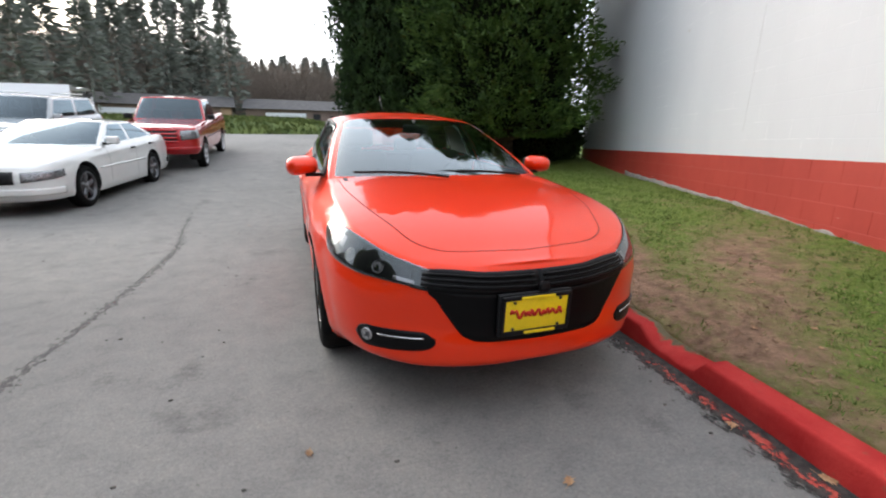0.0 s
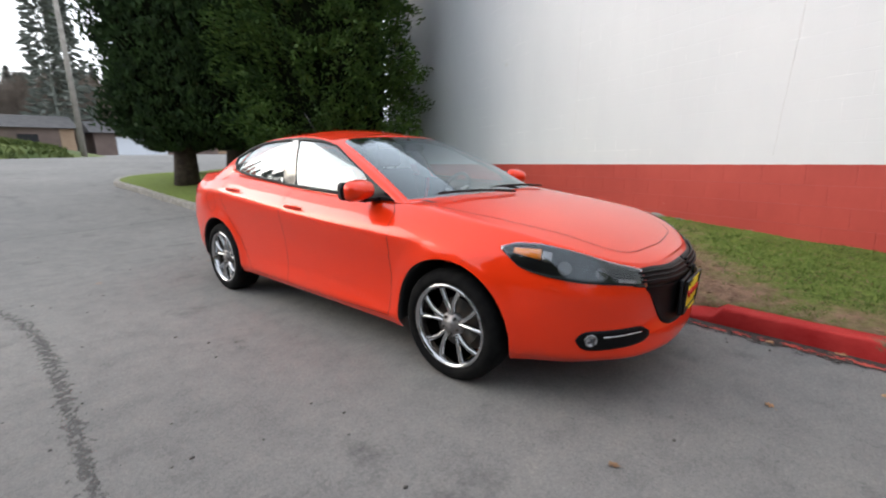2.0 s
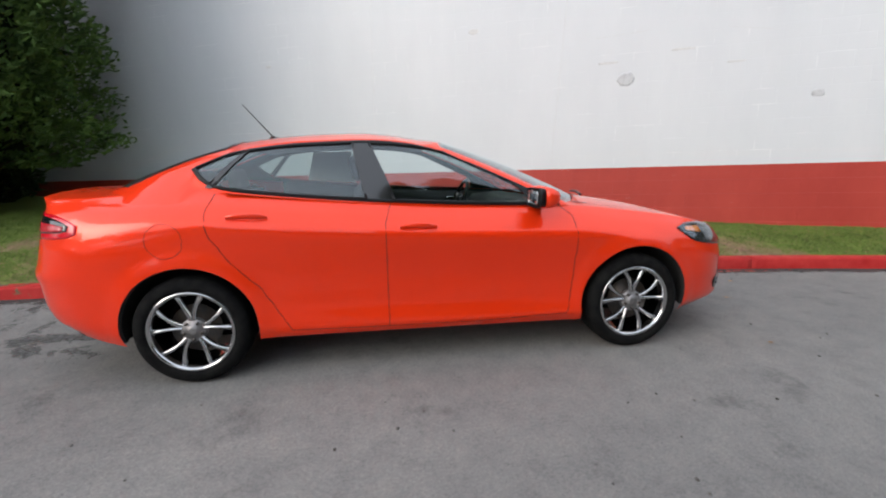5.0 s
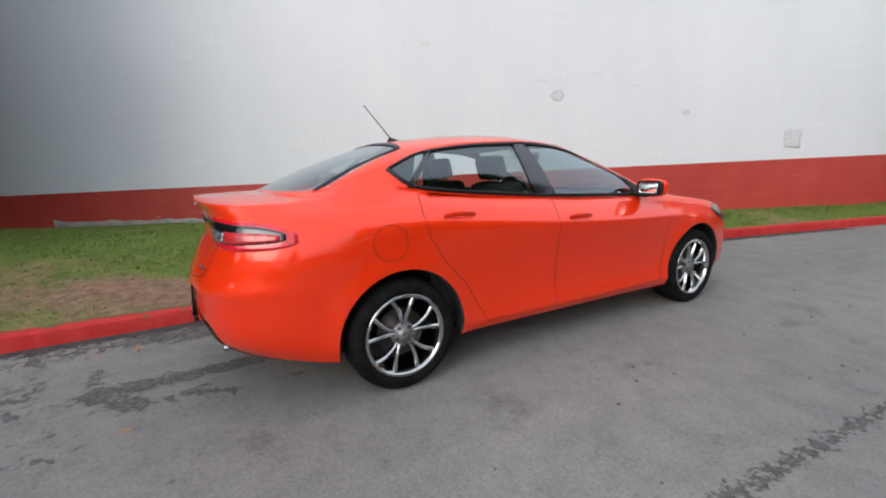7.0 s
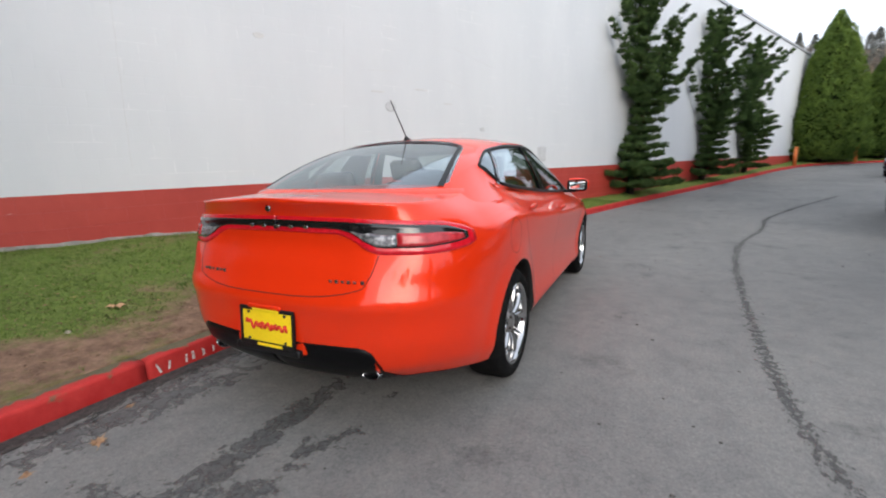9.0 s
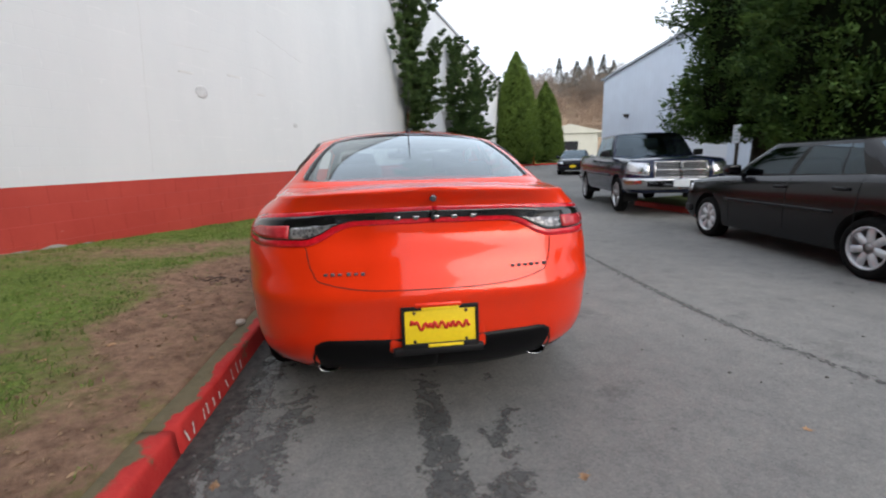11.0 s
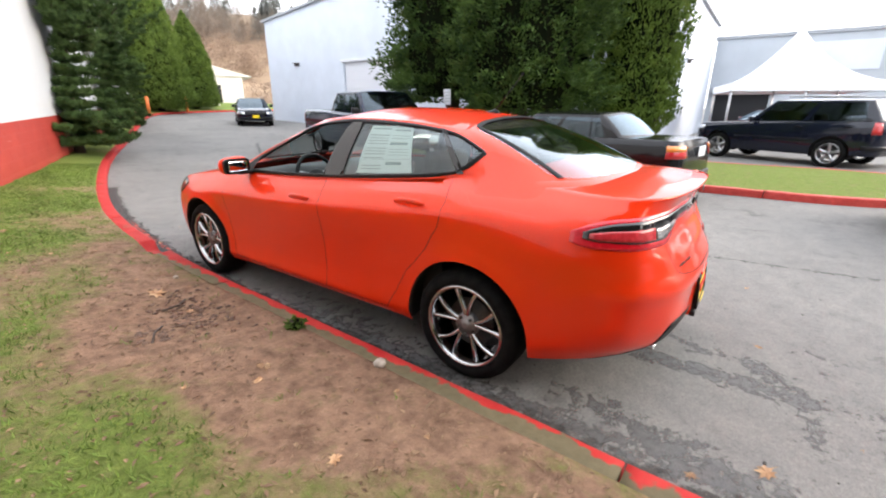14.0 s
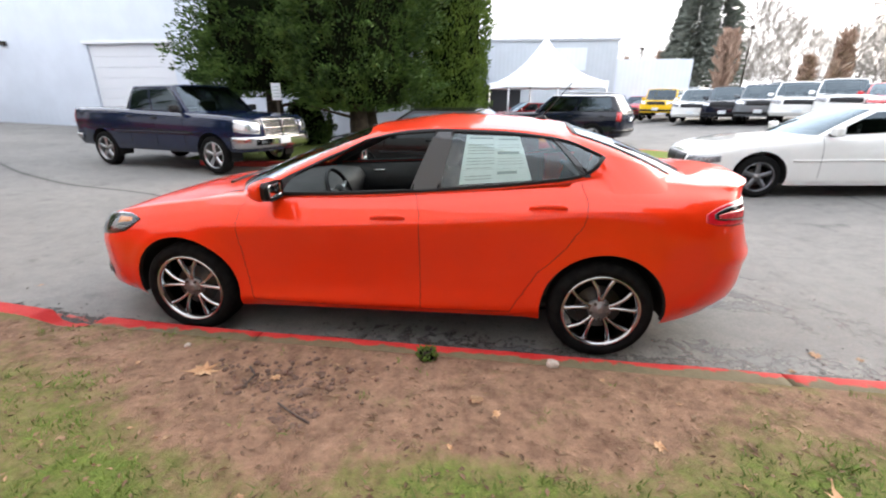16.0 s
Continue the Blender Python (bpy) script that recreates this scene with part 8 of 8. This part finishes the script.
for x, y, r in ((1.215, 1.04, .035), (1.3, -1.1, .02), (1.9, 2.3, .018)):
    bm = bmesh.new()
    bmesh.ops.create_icosphere(bm, subdivisions=2, radius=r)
    for v in bm.verts:
        v.co *= 1 + .25 * noise.noise(v.co * 40)
        v.co.z *= .7
    st = mesh_ob("stone", bm, M_STONE)
    st.matrix_world = pose(x, y, lawn_z(x, y) + r * .35)
    tagged(st, "small rounded pale stone beside the kerb", "stone", "stones")
M_STICK = mat("wet_dark_wood", (.05, .035, .028), .8, second=(.09, .065, .05), scale=30, bump=.5)
for pl in (((1.72, -.32, .0), (1.80, -.22, .02), (1.86, -.10, .01)), ((1.45, -.62, .0), (1.52, -.55, .03), (1.62, -.56, .01))):
    bm = line_bar(bmesh.new(), [Vector((x, y, lawn_z(x, y) + z * .6 + .004)) for x, y, z in pl], .006, 6)
    tagged(mesh_ob("twig", bm, M_STICK), "dark wet twig on the bare soil", "twig", "twigs")
dense_tree("weed", "small green weed growing behind the kerb", 1.225, .33, lawn_z(1.225, .33) - .01, .07, scaled(BELL, .06), M_BRIGHT, 55, 60, .045, .4, .003, .005, .2, category="plant")

# wet clods and rotten leaves in the hollow, crumbs of leaf over the soil
M_CLOD = mat("wet_dark_soil", (.075, .042, .028), .75, second=(.16, .09, .058), scale=25, bump=.8, bscale=90)
bm = bmesh.new()
rg = random.Random(31)
for k in range(330):
    x, y = rg.gauss(1.52, .13), rg.gauss(-.42, .22)
    if k % 4 == 0:
        x, y = rg.gauss(1.83, .05), rg.gauss(-.16, .08)
    if x < 1.25:
        continue
    r = abs(rg.gauss(0, .007)) + .004
    g = bmesh.ops.create_icosphere(bm, subdivisions=1, radius=r)
    at = Vector((x, y, lawn_z(x, y) + r * .1))
    for v in g["verts"]:
        v.co = at + Vector((v.co.x * 1.4, v.co.y * 1.2, v.co.z * .6)) * (1 + .5 * noise.noise(v.co * 60 + at * 9))
tagged(mesh_ob("soil_clods", bm, M_CLOD), "wet dark clods and rotten leaves in a hollow", "soil", kind="stuff")
rg_ = np.random.default_rng(41)
V, F, n = [], [], 0
for k in range(5200):
    y = rg_.uniform(-6, 4.5)
    d = .16 + abs(rg_.normal()) * 1.2
    x = float(KARR[int(np.argmin(np.abs(KARR[:, 2] - y)))][1]) + d
    if WN.x * x + WN.y * y > WC - .05:
        continue
    z = lawn_z(x, y, d) + .003
    a, L_, w = rg_.uniform(0, 6.28), rg_.uniform(.006, .024), rg_.uniform(.003, .010)
    c, s_ = math.cos(a), math.sin(a)
    V += [(x - c * L_, y - s_ * L_, z), (x + s_ * w, y - c * w, z + rg_.uniform(0, .008)), (x + c * L_, y + s_ * L_, z), (x - s_ * w, y + c * w, z + rg_.uniform(0, .008))]
    F.append((n, n + 1, n + 2, n + 3))
    n += 4
me = bpy.data.meshes.new("leaf_litter")
me.from_pydata(V, [], F)
me.materials.append(leaf_mat("leaf_litter_brown", (.07, .038, .022), (.34, .22, .13)))
tagged(new("leaf_litter", me), "crumbs of brown dead leaf over the soil", "litter", kind="stuff")

# ---------------- marks on the road, the kerb and the wall ----------------
M_TAR = mat("dark_tar", (.045, .045, .046), .8, second=(.075, .074, .072), scale=12, fine=.3, fscale=120, bump=.4, bscale=150)
M_DAMP = mat("damp_dark_stain", (.060, .060, .060), .55, second=(.10, .098, .094), scale=9, fine=.3, fscale=150, bump=.3, bscale=190)


def blob(bm, x, y, z, r, rg_, squash=.6, turn=0.0, n=18):
    """A flat ragged patch."""
    ring = []
    ph = rg_.uniform(0, 9)
    for k in range(n):
        a = 2 * math.pi * k / n
        q = r * (1 + .45 * noise.noise(Vector((math.cos(a) * 1.7 + ph, math.sin(a) * 1.7, ph))) + .25 * rg_.uniform(-1, 1))
        u, v = q * math.cos(a), q * squash * math.sin(a)
        ring.append(bm.verts.new((x + u * math.cos(turn) - v * math.sin(turn), y + u * math.sin(turn) + v * math.cos(turn), z)))
    bm.faces.new(ring)


rg2 = random.Random(8)


def stain_mat(name, dark, pale, scale, stretch=(1, 1, 1), rough=.7, edge=(.44, .62)):
    """A thin film over the road, ragged by noise where its share runs out."""
    m = mat(name, dark, rough, second=pale, scale=30, fine=.3, fscale=160, bump=.4, bscale=190)
    n, l = m.node_tree.nodes, m.node_tree.links
    p = n["Principled BSDF"]
    tc = n.new("ShaderNodeTexCoord")
    mp = n.new("ShaderNodeMapping")
    mp.inputs["Scale"].default_value = stretch
    t = n.new("ShaderNodeTexNoise")
    t.inputs["Scale"].default_value, t.inputs["Detail"].default_value, t.inputs["Roughness"].default_value = scale, 8, .72
    at = n.new("ShaderNodeAttribute")
    at.attribute_name = "share"
    add = n.new("ShaderNodeMath")
    add.operation = 'MULTIPLY_ADD'
    add.inputs[1].default_value = 1.6
    rng = n.new("ShaderNodeMapRange")
    rng.inputs[1].default_value, rng.inputs[2].default_value = edge[0] + .72, edge[1] + .74
    l.new(tc.outputs["Object"], mp.inputs[0])
    l.new(mp.outputs[0], t.inputs["Vector"])
    l.new(t.outputs["Fac"], add.inputs[0])
    l.new(at.outputs["Fac"], add.inputs[2])
    l.new(add.outputs[0], rng.inputs[0])
    l.new(rng.outputs[0], p.inputs["Alpha"])
    return m


def film_on_road(name, words, kind_, material, rows, share, lift=.003):
    """rows: lists of (x, y); share(x, y): how far the film covers there."""
    bm = bmesh.new()
    lattice(bm, [[Vector((x, y, road_z(x, y) + lift)) for x, y in r] for r in rows])
    ob = mesh_ob(name, bm, material)
    ob.data.attributes.new("share", 'FLOAT', 'POINT').data.foreach_set("value", [share(v.co.x, v.co.y) for v in ob.data.vertices])
    ob.visible_shadow = False
    return tagged(ob, words, kind_, kind="stuff")


def grid(x0, x1, y0, y1, nx, ny):
    return [[(x0 + (x1 - x0) * i / nx, y0 + (y1 - y0) * j / ny) for i in range(nx + 1)] for j in range(ny + 1)]


# the long crumbled crack down the lane
crack = curve([(-12.7, -6.6), (-9, -4.55), (-7, -3.72), (-5.6, -3.4), (-4.3, -2.95), (-3.3, -2.68), (-1.3, -2.41), (0, -2.30), (.8, -2.25), (1.3, -2.24), (2.6, -2.40), (5, -2.6), (9, -2.7)])
def crack_share(x, y):
    wd = .030 + .030 * max(0, noise.noise(Vector((0, y * .8, 3))) + .3) + .004 * max(0, -y - 2)
    side = noise.noise(Vector((0, y * 2.3, 8))) * .02
    fade = 1 if y < 1.5 else max(.45, 1 - (y - 1.5) * .12)
    return fade * (.20 * math.exp(-((x - crack(y) - side) / wd) ** 2) + .29 * math.exp(-((x - crack(y)) / (.125 + .08 * noise.noise(Vector((3, y * 1.6, 0))))) ** 2))


film_on_road("tar_crack", "long crumbled dark crack down the asphalt lane", "crack", stain_mat("dark_crack", (.058, .057, .055), (.10, .097, .092), 30, (1, .7, 1), .85),
             [[(crack(y) + (i - 11) * .020, y) for i in range(23)] for y in np.arange(-12.5, 8.5, .045)], crack_share)
# a cross seam of newer asphalt
film_on_road("tar_seam", "dark seam across the asphalt lane", "seam", stain_mat("dark_seam", (.075, .075, .075), (.10, .10, .10), 26),
             [[(x, 6.4 + .25 * math.sin(x * .7) + (j - 5) * .03) for j in range(11)] for x in np.arange(-7, 1.0, .12)],
             lambda x, y: .42 * math.exp(-((y - 6.4 - .25 * math.sin(x * .7)) / .05) ** 2), .004)
# damp patches behind the tail: x, y, half width, half length, strength
DAMP = [(.02, 2.0, .10, .35, .5), (.03, 2.45, .09, .30, .52), (.02, 2.85, .16, .25, .45), (-.24, 2.45, .10, .16, .45), (-.35, 2.25, .10, .12, .42), (-.22, 2.72, .13, .10, .46), (.66, 2.0, .12, .30, .40), (.78, 2.4, .14, .25, .44), (.85, 2.75, .16, .3, .40),
        (.33, 2.93, .16, .10, .42), (-.3, 1.85, .12, .12, .36), (.95, 1.9, .12, .5, .42), (.2, 3.3, .5, .18, .36), (-.5, 3.0, .3, .2, .30), (.9, 3.3, .25, .4, .36), (.7, .2, .25, 1.2, .30), (.92, .9, .12, 1.0, .42)]
film_on_road("damp_stain", "dark damp stains on the asphalt behind the car", "stain", stain_mat("damp_dark_asphalt", (.062, .062, .061), (.095, .093, .09), 13, rough=.55, edge=(.43, .61)),
             grid(-1.4, 1.0, -1.2, 4.6, 40, 96), lambda x, y: min(.55, sum(q * 1.08 * math.exp(-((x - a) / b) ** 2 - ((y - c) / d) ** 2) for a, c, b, d, q in DAMP)), .0025)


def kerb_x(y):
    return float(np.interp(-y, -KARR[:, 2], KARR[:, 1]))


# the dark gutter strip and the scrapings of red paint under the kerb ahead of the car
film_on_road("gutter_dirt", "dark dirt in the gutter along the kerb", "dirt", stain_mat("gutter_grime", (.016, .015, .014), (.055, .050, .045), 17, (1, .5, 1), .8),
             [[(kerb_x(y) + .01 - .035 * i, y) for i in range(12)] for y in np.arange(-7, 4.6, .08)], lambda x, y: .80 * math.exp(-(max(kerb_x(y) - x, 0) / .19) ** 2), .0042)
film_on_road("paint_flakes", "scrapings of red paint on the asphalt by the kerb", "paint", stain_mat("scraped_red_paint", (.36, .035, .025), (.50, .09, .06), 24, (1, .6, 1), .7, (.47, .54)),
             [[(kerb_x(y) + .0 - .022 * i, y) for i in range(11)] for y in np.arange(-5.2, -1.6, .05)],
             lambda x, y: .45 * math.exp(-((kerb_x(y) - .095 - x) / .055) ** 2) * math.exp(-((y + 3.0) / 1.3) ** 4), .0058)
# crumbs of dirt and small stones strewn on the lane
M_CRUMB = mat("dirt_crumb", (.05, .045, .04), .9, second=(.12, .11, .10), scale=60, bump=.5)
bm = bmesh.new()
for j in range(420):
    x, y = rg2.uniform(-5.2, .85), rg2.uniform(-5, 5.2)
    if j % 2:
        y = rg2.uniform(-3.5, 4.0)
        x = kerb_x(y) - .03 - abs(rg2.gauss(0, .12))
    r = rg2.uniform(.003, .009)
    g = bmesh.ops.create_icosphere(bm, subdivisions=1, radius=r)
    for v in g["verts"]:
        v.co = Vector((x, y, road_z(x, y) + r * .3)) + Vector((v.co.x * 1.5, v.co.y, v.co.z * .6))
tagged(mesh_ob("road_crumbs", bm, M_CRUMB), "crumbs of dirt strewn on the asphalt", "dirt", kind="stuff")
# worn white stencil strokes on the kerb's face: no longer readable
M_STENCIL = mat("worn_white_paint", (.62, .58, .55), .7, second=(.40, .24, .22), scale=40, mix=(.45, .6))
st = thing("kerb_stencil", "worn illegible white stencil marks on the red kerb", "marking")
for j, yk in enumerate((1.52, 1.58, 1.66, 1.74, 1.86, 1.93, 2.0, 2.05, 2.16, 2.21)):
    i = int(np.argmin(np.abs(KARR[:, 2] - yk)))
    bm = bmesh.new()
    w_, h_ = rg2.uniform(.012, .02), rg2.uniform(.045, .07)
    lean = rg2.uniform(-.02, .02)
    pts4 = []
    for u, v in ((-1, 0), (1, 0), (1, 1), (-1, 1)):
        zz = .028 + h_ * v
        pts4.append(bm.verts.new((KARR[i, 1] - .009 + .010 * zz / .07 - .006, yk + u * w_ / 2 + lean * v, zz)))
    bm.faces.new(pts4)
    part("stroke", bm, M_STENCIL, st, smooth=False)

M_PATCH = mat("patched_white_paint", (.49, .50, .51), .8, second=(.58, .59, .60), scale=14, fine=.12, bump=.7, bscale=40)
M_SCAR = mat("chipped_paint_edge", (.56, .56, .56), .8, second=(.64, .64, .63), scale=20, bump=.6)


def wall_mark(x, y, z, w, h, round_=True, mt=M_PATCH, words="rough patched spot on the white wall"):
    s = WD.x * x + WD.y * y
    hh = z - 1.065 + .027 * s
    bm = bmesh.new()
    ring = []
    for k in range(22):
        a = 2 * math.pi * k / 22
        c, s_ = math.cos(a), math.sin(a)
        q = 1.0 if round_ else min(1 / max(abs(c), 1e-3), 1 / max(abs(s_), 1e-3))
        j = 1 + .12 * rg2.uniform(-1, 1)
        ring.append(Vector((0, s + w / 2 * c * q * j, hh + h / 2 * s_ * q * j)))
    lattice(bm, [[p + Vector((.01, 0, 0)) for p in ring + ring[:1]], [p + Vector((-.0015, 0, 0)) for p in ring + ring[:1]], [(p - Vector((0, s, hh))) * .75 + Vector((-.0025, s, hh)) for p in ring + ring[:1]],
                 [(p - Vector((0, s, hh))) * .05 + Vector((-.001, s, hh)) for p in ring + ring[:1]]])
    ob = mesh_ob("wall_patch", bm, mt)
    ob.matrix_world = WALL_M
    tagged(ob, words, "patch", "patches on the wall")


wall_mark(2.89, -3.43, 2.39, .24, .19)
wall_mark(2.98, -3.2, 2.62, .26, .03, False, M_SCAR, "chipped scar in the white paint")
wall_mark(.93, -7.5, 1.62, .34, .36, False)
wall_mark(3.69, -1.32, 3.20, .17, .08, True, M_SCAR, "chipped scar in the white paint")
wall_mark(2.6, -4.1, 2.75, .30, .03, False, M_SCAR, "chipped scar in the white paint")
wall_mark(2.3, -4.7, 2.55, .22, .025, False, M_SCAR, "chipped scar in the white paint")
wall_mark(5.3, 2.1, 2.9, .12, .05, True, M_SCAR, "chipped scar in the white paint")
wall_mark(1.9, -5.6, 2.1, .16, .1, True, M_PATCH)
# thin crack lines in the paint
for s0, h0, s1, h1 in ((-.9, .1, -1.1, 2.6), (2.1, .3, 2.0, 3.4), (-3.8, 1.75, -3.2, 1.85), (-4.8, 2.2, -3.4, 2.5), (-2.2, 1.9, -1.5, 1.86)):
    P = [Vector((-.001, s0 + (s1 - s0) * i / 24 + .015 * noise.noise(Vector((i * .7, s0, 0))), h0 + (h1 - h0) * i / 24)) for i in range(25)]
    ob = mesh_ob("wall_crack", line_bar(bmesh.new(), P, .0022, 4), M_SCAR)
    ob.matrix_world = WALL_M
    tagged(ob, "hairline crack in the white wall paint", "crack", "cracks in the wall")
# the bare concrete footing that shows along the wall's foot
bm = bmesh.new()
rows = []
for i in range(260):
    s = -13.5 + 20.0 * i / 259
    p = on_wall(s, 0)
    g = lawn_z(p.x - .05, p.y) - (1.065 - .027 * s)
    h = -.014 + .055 * max(0, noise.noise(Vector((s * 3.3, 0, 4)))) + .02 * noise.noise(Vector((s * 6, 1, 4)))
    rows.append([Vector((-.022, s, g - .1)), Vector((-.022, s, g + h)), Vector((-.008, s, g + h + .010)), Vector((.01, s, g + h + .014))])
lattice(bm, rows)
ft = mesh_ob("wall_footing", bm, M_KERB_GREY)
ft.matrix_world = WALL_M
tagged(ft, "rough pale concrete footing along the red wall base", "footing", kind="structure")

# ---------------- the blocks of the red wall base ----------------


def block_paint():
    """Red masonry paint that runs on from block to block: blotches, rubbed pale spots and grit."""
    m = bpy.data.materials.new("red_block_paint")
    m.use_nodes = True
    n, l = m.node_tree.nodes, m.node_tree.links
    p = n["Principled BSDF"]
    g = n.new("ShaderNodeNewGeometry")

    def noi(scale, detail, rough, stretch):
        mp = n.new("ShaderNodeMapping")
        mp.inputs["Scale"].default_value = stretch
        t = n.new("ShaderNodeTexNoise")
        t.inputs["Scale"].default_value, t.inputs["Detail"].default_value, t.inputs["Roughness"].default_value = scale, detail, rough
        l.new(g.outputs["Position"], mp.inputs[0])
        l.new(mp.outputs[0], t.inputs["Vector"])
        return t.outputs["Fac"]
    red = n.new("ShaderNodeValToRGB")
    red.color_ramp.elements[0].position, red.color_ramp.elements[1].position = .3, .7
    red.color_ramp.elements[0].color, red.color_ramp.elements[1].color = (.35, .033, .023, 1), (.45, .056, .038, 1)
    l.new(noi(1.3, 8, .7, (1, 1, .6)), red.inputs[0])
    info = n.new("ShaderNodeObjectInfo")
    tint = n.new("ShaderNodeMapRange")
    tint.inputs[3].default_value, tint.inputs[4].default_value = .985, 1.015
    l.new(info.outputs["Random"], tint.inputs[0])
    mul = n.new("ShaderNodeVectorMath")
    mul.operation = 'SCALE'
    l.new(red.outputs[0], mul.inputs[0])
    l.new(tint.outputs[0], mul.inputs["Scale"])
    rub = n.new("ShaderNodeMapRange")
    rub.inputs[1].default_value, rub.inputs[2].default_value = .64, .70
    l.new(noi(2.4, 10, .8, (1, 1, 5)), rub.inputs[0])
    mx = n.new("ShaderNodeMixRGB")
    mx.inputs[2].default_value = (.56, .40, .36, 1)
    l.new(rub.outputs[0], mx.inputs[0])
    l.new(mul.outputs[0], mx.inputs[1])
    l.new(mx.outputs[0], p.inputs["Base Color"])
    p.inputs["Roughness"].default_value = .55
    b = n.new("ShaderNodeBump")
    b.inputs["Strength"].default_value, b.inputs["Distance"].default_value = .3, .004
    l.new(noi(35, 6, .7, (1, 1, 1)), b.inputs["Height"])
    l.new(b.outputs[0], p.inputs["Normal"])
    return m


M_BLOCK = block_paint()
bm = bmesh.new()
hy, hz, rim = .2026, .0996, .002
ring0 = [bm.verts.new((.002, y, z)) for y, z in ((-hy, -hz), (hy, -hz), (hy, hz), (-hy, hz))]
ring1 = [bm.verts.new((-.0025, y, z)) for y, z in ((-hy + rim, -hz + rim), (hy - rim, -hz + rim), (hy - rim, hz - rim), (-hy + rim, hz - rim))]
bm.faces.new(ring1[::-1])
for i in range(4):
    bm.faces.new((ring0[i], ring1[i], ring1[(i + 1) % 4], ring0[(i + 1) % 4]))
bmesh.ops.recalc_face_normals(bm, faces=bm.faces)
block = bpy.data.meshes.new("block")
bm.to_mesh(block)
bm.free()
block.materials.append(M_BLOCK)
for row in range(4):
    for k in range(54):
        ob = new("block", block)
        ob.parent = wall
        ob.matrix_basis = pose(0, -13.6 + .406 * (k + .5 * (row % 2)), -.1015 - .203 * row)
